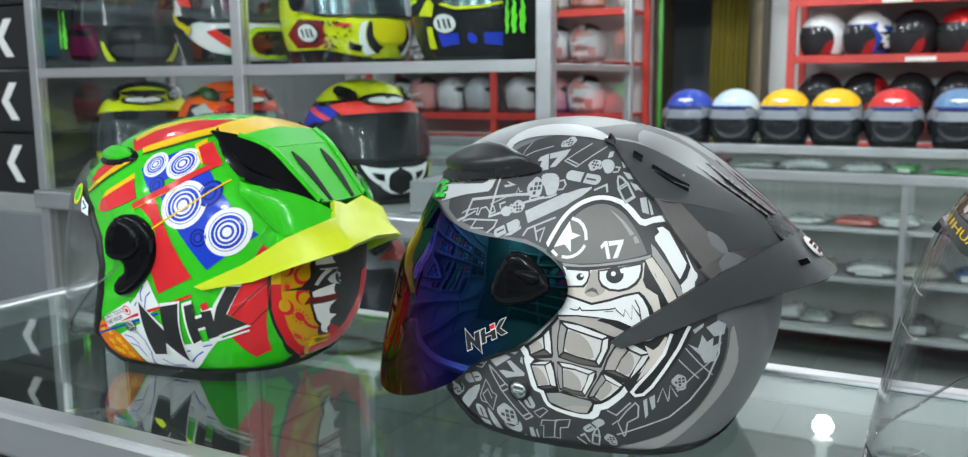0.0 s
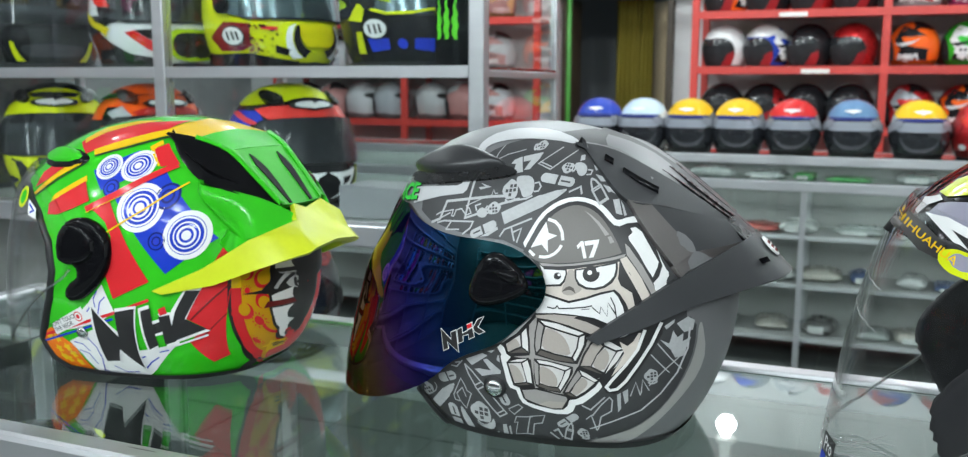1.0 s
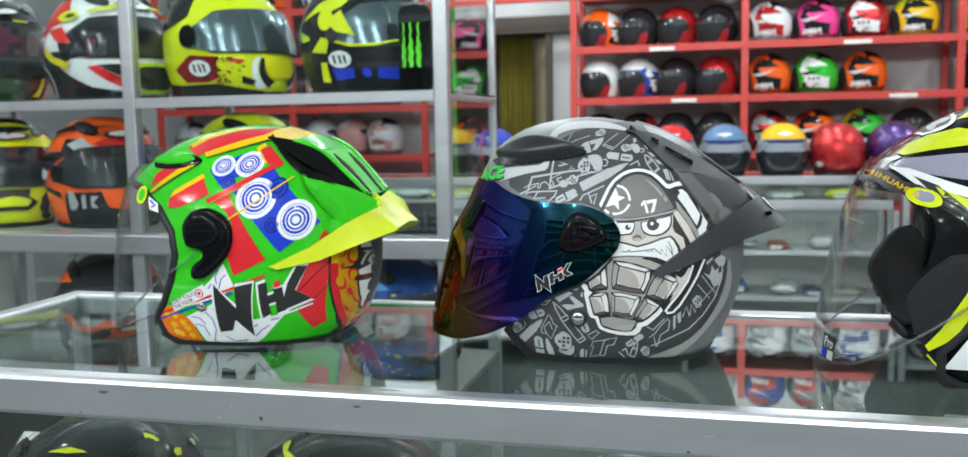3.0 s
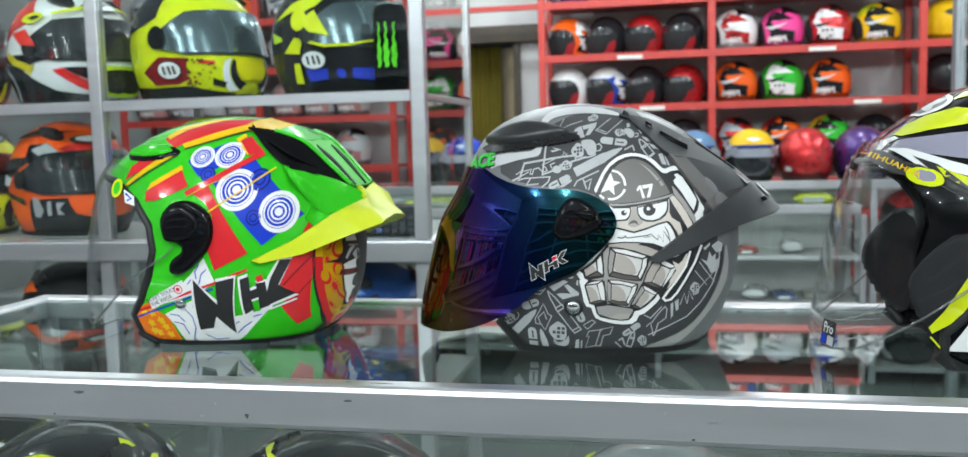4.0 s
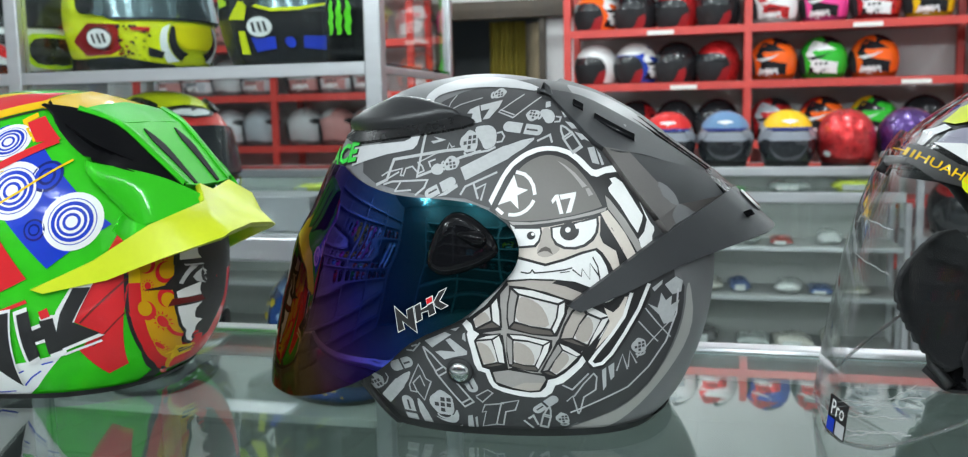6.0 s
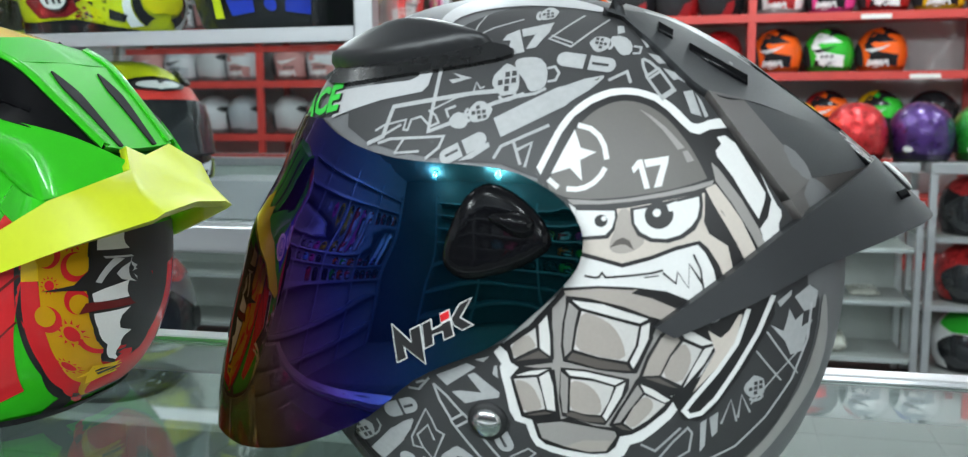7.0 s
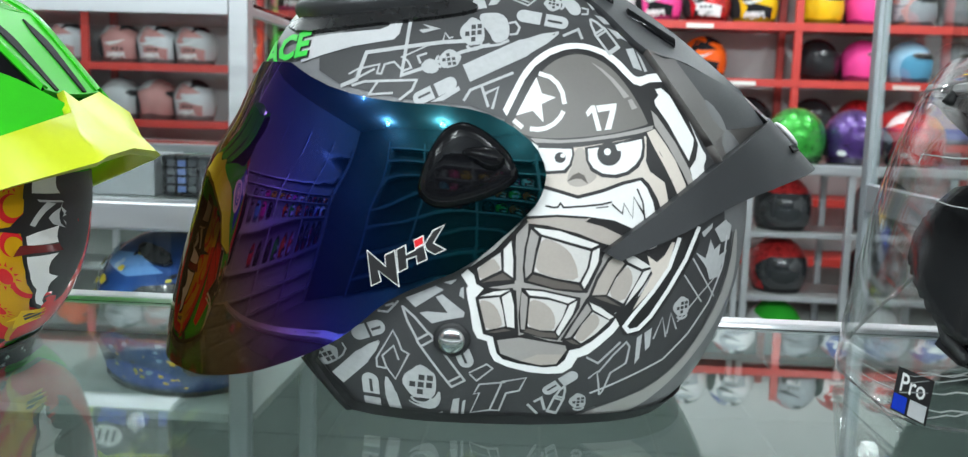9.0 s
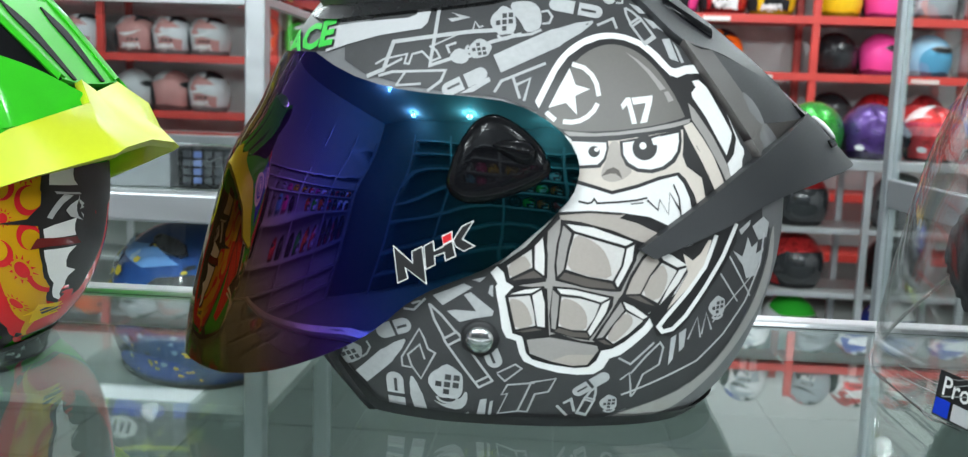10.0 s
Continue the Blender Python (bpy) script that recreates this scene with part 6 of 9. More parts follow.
    # stud
    bm = bmesh.new()
    turned(bm, [(0.0085, 0.0), (0.0085, 0.0012), (0.007, 0.0022)])
    stud = part("stud_ring", bm, RUBBER, t)
    stud.matrix_local = Matrix.Translation(GREY_FORM.on(0.013, 0.049, 0.0004)) @ pose(0, 0, 0, -90, 0, 0) @ pose(0, 0, 0, -9, 0, 0)
    bm = bmesh.new()
    turned(bm, [(0.0062, 0.0), (0.0062, 0.003), (0.0055, 0.0042), (0.003, 0.005), (0.0008, 0.0053)])
    stud = part("stud", bm, CHROME, t, "round chrome stud")
    stud.matrix_local = Matrix.Translation(GREY_FORM.on(0.013, 0.049, 0.0004)) @ pose(0, 0, 0, -90, 0, 0) @ pose(0, 0, 0, -9, 0, 0)
    # top vent
    raised(t, GREY_FORM, "vent_lip", BLACK, [(10.4, 18.9), (8.9, 19.4), (5.2, 19.6), (2.2, 20.2), (0.7, 19.9), (0.8, 19.5), (3.2, 19.1), (6.8, 18.7), (9.1, 18.5)], 0.0025, 1, dome=0, h=0.06)
    raised(t, GREY_FORM, "top_vent", VENT_BLACK, [(10.0, 19.4), (9.0, 20.2), (7.2, 21.0), (5.8, 21.3), (4.2, 21.1), (3.1, 20.8), (1.4, 20.2), (2.4, 19.9), (4, 19.6), (6.6, 19.3), (8.9, 19.2)], 0.0075, 1, dome=0.06, h=0.02)
    # tail: ridge panel, side facets, ramp with slots, gap and wing
    F = GREY_FORM
    top = [(-2.6, 6.1, 21.9), (-5.2, 5.4, 21.4), (-8.2, 4.3, 19.8), (-10.6, 3.3, 18.2), (-12.9, 2.3, 16.5)]
    lip = [(-2.8, 21.6), (-4.8, 19.9), (-6.9, 18.0), (-9.2, 6.9, 17.7), (-12.9, 2.35, 16.3)]
    panel = sheet(t, F, "ridge_panel", TAIL_GREY, [top, [(-2.8, 6.3, 21.7), (-5.2, 6.8, 20.7), (-7.8, 6.4, 19.1), (-10.0, 5.0, 18.0), (-12.9, 2.35, 16.4)], lip], 4, 0.004, 0.0035)
    for way in ([(-5.0, 6.85, 20.95), (-5.6, 6.75, 20.6)], [(-6.3, 6.75, 20.05), (-7.5, 6.6, 19.35), (-8.7, 6.2, 18.7)]):
        sheet(panel, F, "tail_slot", GLOSS_BLACK, [[(x, y - 0.06, z + 0.22) for x, y, z in way], [(x, y + 0.17, z) for x, y, z in way], [(x, y + 0.16, z - 0.22) for x, y, z in way]], 2, 0.002)
    sheet(t, F, "side_facet", FACET_GREY, [[(-6.9, 18.0), (-8.4, 16.0), (-10.1, 13.8)], [(-8.5, 7.6, 17.9), (-9.9, 7.1, 16.3), (-11.4, 6.3, 14.6)]], 3, 0.004, 0.004)
    sheet(t, F, "rear_facet", TAIL_GREY, [[(-8.5, 7.6, 17.9), (-10.6, 5.3, 17.2), (-12.9, 2.4, 16.4)], [(-9.9, 7.1, 16.3), (-11.5, 5.2, 16.0), (-13.5, 2.5, 15.7)], [(-11.4, 6.3, 14.6), (-12.7, 4.5, 14.7), (-14.1, 2.5, 14.9)]], 3, 0.004)
    sheet(t, F, "under_facet", FACET_GREY, [[(-10.1, 13.8), (-11.4, 6.3, 14.6), (-12.7, 4.5, 14.7), (-14.1, 2.5, 14.9)], [(-10.9, 12.6), (-12.0, 5.8, 13.0), (-12.8, 4.0, 13.2), (-13.6, 2.4, 13.3)]], 2, 0.004, 0.004)
    ramp = [(-3.0, 0, 22.7), (-5.6, 0, 21.8), (-8.6, 0, 20.1), (-11.0, 0, 18.2), (-13.3, 0, 16.5)]
    sheet(t, F, "tail_ramp", TAIL_GREY, [[(p[0], p[1] - 0.05, p[2] - 0.05) for p in top], [(p[0] * 0.5 + q[0] * 0.5, p[1] * 0.55, p[2] * 0.5 + q[2] * 0.5 - 0.25) for p, q in zip(top, ramp)], ramp], 4, 0.004)
    for k in (0.30, 0.70):
        way = [(p[0] * k + q[0] * (1 - k), p[1] * k, p[2] * k + q[2] * (1 - k) + 0.02) for p, q in zip(top[2:], ramp[2:])]
        sheet(t, F, "ramp_slot", BLACK, [[(x, y + 0.28, z) for x, y, z in way], [(x, y - 0.28, z) for x, y, z in way]], 3, 0.002)
    sheet(t, F, "tail_gap", BLACK, [[(-12.8, 2.5, 16.3), (-13.1, 1.2, 16.5), (-13.3, 0, 16.5)], [(-14.3, 2.6, 15.0), (-14.6, 1.2, 15.2), (-14.7, 0, 15.25)]], 2, 0.004)
    high = [(-5.2, 9.2), (-7.6, 10.95), (-10.4, 9.1, 12.8), (-12.7, 6.0, 14.2), (-14.3, 2.7, 15.1), (-14.8, 0, 15.3)]
    low = [(-5.9, 8.8), (-8.8, 10.0), (-11.8, 7.9, 11.1), (-14.6, 5.2, 11.9), (-17.0, 1.9, 12.5), (-17.4, 0, 12.75)]
    w = sheet(t, F, "wing", TAIL_GREY, [high, low], 4, 0.0045, 0.005)
    sheet(w, F, "wing_slot", GLOSS_BLACK, [[(-15.35, 3.15, 13.85), (-15.8, 2.45, 13.95)], [(-15.6, 3.1, 13.5), (-16.05, 2.4, 13.6)]], 1, 0.001)
    bm = bmesh.new()
    turned(bm, [(0.0088, 0.0), (0.0088, 0.0012), (0.0083, 0.0016), (0.001, 0.0018)], 28)
    badge = part("round_badge", bm, INK_WHITE, w, "small round white badge")
    badge.matrix_local = pose(-0.1575, 0.003, 0.1432, 0, -46, 4)
    bm = bmesh.new()
    for k in range(3):
        add_box(bm, -0.006 + 0.004 * k, -0.0035 + 0.004 * k, -0.0055 + 0.002 * (k % 2), 0.0045 + 0.001 * k, 0.0017, 0.0022)
    badge = part("badge_bars", bm, H_DARKRED, w)
    badge.matrix_local = pose(-0.1575, 0.003, 0.1432, 0, -46, 4)
    # green letters over the brow
    lettering(t, GREY_FORM, "brow_letters_edge", "ACE", INK_BLACK, 4, (11.3, 17.5), (9.2, 17.85), 1.22, 0.06, 0.25)
    lettering(t, GREY_FORM, "brow_letters", "ACE", BROW_GREEN, 6, (11.3, 17.55), (9.2, 17.9), 1.18, 0.04, 0.25)
    return t


SATIN_GREEN = grain(material("satin_green_plastic", (0.035, 0.47, 0.014), 0.5, Specular_IOR_Level=0.25), 900, 0.05, 0.0, 0.04, 6)
VENT_BLACK = grain(material("satin_black_vent", (0.022, 0.022, 0.024), 0.38), 600, 0.1, 0.0, 0.05, 8)
BROW_GREEN = material("green_print", (0.03, 0.55, 0.05), 0.4)


FOLD = material("clear_film_fold", (0.50, 0.52, 0.51), 0.15, Specular_IOR_Level=0.8, Alpha=0.6)


def clear_visor(t, form=GREEN_VISOR):
    vis = [(-1.6, 12.2), (-0.6, 14.4), (1.6, 16.4), (5, 18), (9, 19), (30, 19.4), (30, 0.6), (14.5, 0.7), (11, 1.6), (7.5, 4), (3, 7.6), (-0.4, 9.6)]
    v = part("visor", patch(form, [rounded(vis, 1)], 0.0, 0.06, True, 0.002), CLEAR, t, "clear bubble visor with small reflections")
    v.visible_shadow = False
    bm = bmesh.new()
    tube(bm, rim(form, dense_open([(-1.2, 10.4), (-0.4, 9.6), (3, 7.6), (7.5, 4), (11, 1.6), (13.2, 0.75)]), 0.0), 0.0013, 6)
    part("visor_edge", bm, CLEAR_EDGE, v)
    # thin folds of the clear film that fan out from the chin
    for k, (a, b, bow) in enumerate((((13.6, 1.6), (9.8, 3.7), 0.4), ((13.4, 2.2), (9.4, 4.4), 0.5), ((13.2, 1.3), (9.9, 2.9), 0.2), ((13.0, 2.9), (9.0, 5.1), 0.3), ((12.4, 1.5), (9.6, 2.9), 0.3), ((12.6, 3.4), (9.4, 5.6), -0.3), ((12.2, 13.4), (10.2, 13.4), 0.2), ((12.6, 11.4), (10.4, 11.0), 0.2))):
        bm = bmesh.new()
        way = [(a[0] + (b[0] - a[0]) * q / 12, a[1] + (b[1] - a[1]) * q / 12 + bow * math.sin(math.pi * q / 12) + 0.05 * math.sin(q * 2.3 + k)) for q in range(13)]
        tube(bm, rim(form, way, 0.0006, False), 0.0003 if k % 2 else 0.00045, 5)
        part("film_fold", bm, FOLD, v)
    return v


OPENING = [(-30, 0.0), (3.4, 0.0), (4.5, 1.4), (4.7, 3.4), (3.3, 5.1), (1.9, 7.6), (1.2, 10), (1.6, 12.4), (3.4, 14.7), (6.5, 16.6), (30, 17.6), (30, 40), (-30, 40)]
EDGE = [(3.4, 0.1), (4.5, 1.4), (4.7, 3.4), (3.3, 5.1), (1.9, 7.6), (1.2, 10), (1.6, 12.4), (3.4, 14.7), (6.5, 16.6), (10, 17.3), (12, 17.5)]
BAND = [(-30, -0.4), (3.4, -0.4), (5.2, 1.2), (4.6, 1.8), (2.8, 0.75), (-2, 0.6), (-8, 0.6), (-30, 0.8)]


def green_helmet():
    t = thing("helmet", "glossy green, red and blue open-face helmet with a neon yellow wing", "helmet", pose(-0.667, 0.67, 0.9805, 0, 0, 180), "helmets on the glass counter")
    helmet_base(t, GREEN_FORM, OPENING, H_GREEN, BAND, EDGE)
    mark(t, GREEN_FORM, "red_stripe", H_RED, 1, [(2.24, 20.68), (0.99, 21.84), (-1.47, 22.34), (-5.94, 22.57), (-5.77, 22.63), (-5.69, 21.9), (-3.36, 21.16), (-0.61, 20.19), (0.32, 19.79)], 0)
    mark(t, GREEN_FORM, "yellow_stripe", H_YELLOW, 2, [(2.16, 20.93), (1.11, 21.9), (-1.61, 22.47), (-3.99, 22.6), (-2.06, 22.19), (0.17, 21.5), (1.5, 20.6)], 0)
    mark(t, GREEN_FORM, "yellow_stripe", H_YELLOW, 2, [(-0.35, 20.14), (-3.36, 21.16), (-5.69, 21.9), (-6.09, 22.55), (-6.34, 22.47), (-7.35, 21.87), (-6.11, 21.33), (-3.74, 20.54), (-0.88, 19.71)], 0)
    line(t, GREEN_FORM, "black_line", INK_BLACK, 2, [(-0.91, 19.65), (-3.8, 20.42), (-6.19, 21.2), (-7.77, 21.74), (-7.19, 22.13)], 0.13)
    mark(t, GREEN_FORM, "red_stripe", H_RED, 1, [(5.25, 16.74), (4.99, 18.06), (3.8, 18.77), (1.54, 19.04), (3.66, 17.51)], 0)
    mark(t, GREEN_FORM, "yellow_stripe", H_YELLOW, 2, [(5.15, 16.26), (3.63, 17.45), (1.51, 18.98), (-0.05, 19.07), (2.46, 17.68), (4.69, 16.21)], 0)
    line(t, GREEN_FORM, "black_line", INK_BLACK, 2, [(4.8, 16.03), (2.26, 17.56), (-0.45, 19.12)], 0.13)
    mark(t, GREEN_FORM, "yellow_edge", H_YELLOW, 1, [(1.85, 16.44), (-1.17, 18.1), (-1.44, 17.63), (2.23, 15.56)], 0)
    mark(t, GREEN_FORM, "red_panel", H_RED, 2, [(2.25, 15.67), (-1.31, 17.63), (-2.28, 16.09), (-0.77, 15.41), (0.97, 14.79), (2.16, 14.73)], 0)
    mark(t, GREEN_FORM, "red_panel", H_RED, 2, [(-2.3, 15.57), (-4.12, 16.34), (-7.97, 9.57), (-4.86, 8.01), (-4.31, 10.19), (-4.93, 11.47), (-4.8, 13.24), (-4.15, 14.42), (-3.21, 15.14)], 0)
    mark(t, GREEN_FORM, "blue_panel", H_BLUE, 1, [(-1.71, 18.5), (-5.08, 20.2), (-6.77, 18.66), (-3.19, 16.95)], 0)
    mark(t, GREEN_FORM, "blue_panel", H_BLUE, 1, [(-4.43, 16.63), (-7.81, 18.63), (-12.52, 13.05), (-9.2, 10.22)], 0)
    mark(t, GREEN_FORM, "red_stripe", H_RED, 6, [(-1.98, 15.57), (-4.56, 16.91), (-8.22, 19.2), (-8.63, 18.83), (-4.91, 16.5), (-2.29, 15.1)], 0)
    line(t, GREEN_FORM, "yellow_edge", H_YELLOW, 6.5, [(-2.23, 15.1), (-4.91, 16.44), (-6.06, 16.98)], 0.06)
    mark(t, GREEN_FORM, "yellow_edge", H_YELLOW, 2, [(-5.68, 20.49), (-6.2, 21.02), (-6.51, 20.7), (-6.13, 20.29), (-7.24, 19.18), (-7.18, 18.88)], 0)
    mark(t, GREEN_FORM, "red_panel", H_RED, 3, [(-6.13, 20.29), (-6.78, 20.76), (-8.55, 19.07), (-7.33, 18.88)], 0)
    for k, (ink, f) in enumerate([(INK_WHITE, 1.0), (H_BLUE, 0.80), (INK_WHITE, 0.77), (H_BLUE, 0.69), (INK_WHITE, 0.56), (H_BLUE, 0.50), (INK_WHITE, 0.40), (H_BLUE, 0.30), (INK_WHITE, 0.20)]):
        spot(t, GREEN_FORM, "ring", ink, 2 + 0.45 * k, (-3.11, 18.83), 1.20 * f, 1.01 * f)
    for k, (ink, f) in enumerate([(INK_WHITE, 1.0), (H_BLUE, 0.80), (INK_WHITE, 0.77), (H_BLUE, 0.69), (INK_WHITE, 0.56), (H_BLUE, 0.50), (INK_WHITE, 0.40), (H_BLUE, 0.30), (INK_WHITE, 0.20)]):
        spot(t, GREEN_FORM, "ring", ink, 2 + 0.45 * k, (-5.64, 18.95), 1.32 * f, 1.25 * f)
    for k, (ink, f) in enumerate([(INK_WHITE, 1.0), (H_BLUE, 0.80), (INK_WHITE, 0.77), (H_BLUE, 0.69), (INK_WHITE, 0.56), (H_BLUE, 0.50), (INK_WHITE, 0.40), (H_BLUE, 0.30), (INK_WHITE, 0.20)]):
        spot(t, GREEN_FORM, "ring", ink, 2 + 0.45 * k, (-6.85, 15.62), 1.84 * f, 1.99 * f)
    for k, (ink, f) in enumerate([(INK_WHITE, 1.0), (H_BLUE, 0.80), (INK_WHITE, 0.77), (H_BLUE, 0.69), (INK_WHITE, 0.56), (H_BLUE, 0.50), (INK_WHITE, 0.40), (H_BLUE, 0.30), (INK_WHITE, 0.20)]):
        spot(t, GREEN_FORM, "ring", ink, 2 + 0.45 * k, (-10.54, 13.38), 1.61 * f, 2.01 * f)
    for k, (ink, f) in enumerate([(H_NAVY, 1.0), (H_BLUE, 0.82), (H_NAVY, 0.55), (H_BLUE, 0.38)]):
        spot(t, GREEN_FORM, "ring", ink, 2 + 0.45 * k, (-8.70, 16.54), 0.86 * f, 1.07 * f)
    for k, (ink, f) in enumerate([(H_NAVY, 1.0), (H_BLUE, 0.82), (H_NAVY, 0.55), (H_BLUE, 0.38)]):
        spot(t, GREEN_FORM, "ring", ink, 2 + 0.45 * k, (-8.49, 12.93), 0.63 * f, 0.76 * f)
    for k, (ink, f) in enumerate([(H_NAVY, 1.0), (H_BLUE, 0.82), (H_NAVY, 0.55), (H_BLUE, 0.38)]):
        spot(t, GREEN_FORM, "ring", ink, 2 + 0.45 * k, (-4.04, 17.16), 0.71 * f, 0.71 * f)
    line(t, GREEN_FORM, "yellow_line", H_YELLOW, 7, [(-4.44, 13.6), (-7.24, 15.49), (-9.77, 17.6)], 0.15)
    mark(t, GREEN_FORM, "white_panel", INK_WHITE, 1, [(-2.47, 7.57), (-3.96, 9.24), (-4.8, 6.91), (-3.38, 5.94), (-0.51, 5.04), (1.12, 4.64), (-1.14, 6.45)], 0)
    mark(t, GREEN_FORM, "white_panel", INK_WHITE, 1, [(1.05, 3.57), (-3.3, 5.56), (-5.86, 3.26), (-9.11, 3.81), (-6.36, 1.22), (-4.7, 0.07), (-0.07, -0.1), (0.36, 2.34)], 0)
    line(t, GREEN_FORM, "dash", H_BLUE, 2, [(-3.44, 8.65), (-3.01, 7.93), (-3.04, 7.19)], 0.1)
    line(t, GREEN_FORM, "dash", H_BLUE, 2, [(-4.11, 8.15), (-3.59, 7.68), (-3.18, 6.57)], 0.1)
    line(t, GREEN_FORM, "dash", H_BLUE, 2, [(-2.54, 7.2), (-2.08, 6.7)], 0.1)
    line(t, GREEN_FORM, "dash", H_BLUE, 2, [(0.51, 3.58), (-0.38, 3.45), (-0.79, 2.77)], 0.1)
    line(t, GREEN_FORM, "dash", H_BLUE, 2, [(0.33, 2.76), (-0.55, 2.49), (-0.71, 1.33)], 0.1)
    line(t, GREEN_FORM, "dash", H_BLUE, 2, [(-1.23, 4.13), (-1.75, 3.32), (-1.68, 2.06), (-0.76, 0.4)], 0.1)
    line(t, GREEN_FORM, "dash", H_BLUE, 2, [(-2.11, 4.53), (-2.68, 3.46), (-2.69, 2.06)], 0.1)
    line(t, GREEN_FORM, "dash", H_BLUE, 2, [(-2.38, 1.32), (-3.2, 0.69), (-4.5, 0.83)], 0.1)
    line(t, GREEN_FORM, "dash", H_BLUE, 2, [(-5.44, 1.26), (-6.47, 2.11), (-7.32, 2.63)], 0.1)
    line(t, GREEN_FORM, "dash", H_BLUE, 2, [(-2.24, 0.31), (-3.5, 0.11)], 0.1)
    line(t, GREEN_FORM, "dash", H_BLUE, 2, [(-5.08, 2.17), (-6.21, 2.7)], 0.1)
    line(t, GREEN_FORM, "dash", H_BLUE, 2, [(-7.6, 3.18), (-8.43, 3.39)], 0.1)
    line(t, GREEN_FORM, "dash", H_BLUE, 2, [(0.26, 0.71), (0.1, 0.07)], 0.1)
    line(t, GREEN_FORM, "dash", H_BLUE, 2, [(-1.06, 0.72), (-1.47, 0.07)], 0.1)
    mark(t, GREEN_FORM, "orange_panel", H_ORANGE, 1, [(4.75, 3.65), (2.58, 4.81), (1.64, 3.83), (0.72, 3.17), (0.27, -0.1), (3.48, -0.38), (4.11, 1.35)], 0)
    mark(t, GREEN_FORM, "blob", H_YELLOW, 2, [(3.28 + (0.36 + 0.1 * math.cos(5 * a)) * math.cos(a), 3.72 + (0.36 + 0.1 * math.cos(5 * a)) * math.sin(a)) for a in [math.tau * k / 20 for k in range(20)]])
    mark(t, GREEN_FORM, "blob", H_YELLOW, 2, [(2.87 + (0.36 + 0.1 * math.cos(5 * a)) * math.cos(a), 2.57 + (0.36 + 0.1 * math.cos(5 * a)) * math.sin(a)) for a in [math.tau * k / 20 for k in range(20)]])
    mark(t, GREEN_FORM, "blob", H_YELLOW, 2, [(2.45 + (0.36 + 0.1 * math.cos(5 * a)) * math.cos(a), 1.49 + (0.36 + 0.1 * math.cos(5 * a)) * math.sin(a)) for a in [math.tau * k / 20 for k in range(20)]])
    mark(t, GREEN_FORM, "blob", H_YELLOW, 2, [(2.26 + (0.36 + 0.1 * math.cos(5 * a)) * math.cos(a), 0.34 + (0.36 + 0.1 * math.cos(5 * a)) * math.sin(a)) for a in [math.tau * k / 20 for k in range(20)]])
    mark(t, GREEN_FORM, "blob", H_YELLOW, 2, [(1.71 + (0.36 + 0.1 * math.cos(5 * a)) * math.cos(a), 2.87 + (0.36 + 0.1 * math.cos(5 * a)) * math.sin(a)) for a in [math.tau * k / 20 for k in range(20)]])
    mark(t, GREEN_FORM, "blob", H_YELLOW, 2, [(1.31 + (0.36 + 0.1 * math.cos(5 * a)) * math.cos(a), 1.30 + (0.36 + 0.1 * math.cos(5 * a)) * math.sin(a)) for a in [math.tau * k / 20 for k in range(20)]])
    mark(t, GREEN_FORM, "blob", H_YELLOW, 2, [(2.44 + (0.36 + 0.1 * math.cos(5 * a)) * math.cos(a), 3.68 + (0.36 + 0.1 * math.cos(5 * a)) * math.sin(a)) for a in [math.tau * k / 20 for k in range(20)]])
    mark(t, GREEN_FORM, "blob", H_YELLOW, 2, [(1.02 + (0.36 + 0.1 * math.cos(5 * a)) * math.cos(a), 0.22 + (0.36 + 0.1 * math.cos(5 * a)) * math.sin(a)) for a in [math.tau * k / 20 for k in range(20)]])
    mark(t, GREEN_FORM, "blob", H_YELLOW, 2, [(2.91 + (0.36 + 0.1 * math.cos(5 * a)) * math.cos(a), 1.70 + (0.36 + 0.1 * math.cos(5 * a)) * math.sin(a)) for a in [math.tau * k / 20 for k in range(20)]])
    mark(t, GREEN_FORM, "blob", H_YELLOW, 2, [(1.45 + (0.36 + 0.1 * math.cos(5 * a)) * math.cos(a), 2.17 + (0.36 + 0.1 * math.cos(5 * a)) * math.sin(a)) for a in [math.tau * k / 20 for k in range(20)]])
    line(t, GREEN_FORM, "red_line", H_RED, 3, [(4.69, 3.59), (-0.94, 5.5), (-4.6, 6.73), (-7.82, 8.01)], 0.26)
    line(t, GREEN_FORM, "blue_line", H_BLUE, 3, [(4.49, 3.12), (-0.95, 4.98), (-4.52, 6.24)], 0.18)
    mark(t, GREEN_FORM, "sticker", INK_WHITE, 4, [(2.35, 5.14), (-1.59, 7.14), (-1.87, 5.95), (2.24, 4.09)], 0)
    lettering(t, GREEN_FORM, "sticker_text", "DON'T TOUCH", INK_BLACK, 5, (2, 5.15), (-0.29, 6.07), 0.40)
    lettering(t, GREEN_FORM, "sticker_text", "THE VISOR", INK_BLACK, 5, (1.94, 4.62), (-0.01, 5.43), 0.40)
    for k, (ink, f) in enumerate([(H_RED, 1.0), (INK_WHITE, 0.78), (H_RED, 0.45)]):
        spot(t, GREEN_FORM, "sticker_sign", ink, 5 + 0.5 * k, (-1.03, 6.2), 0.45 * f, 0.45 * f)
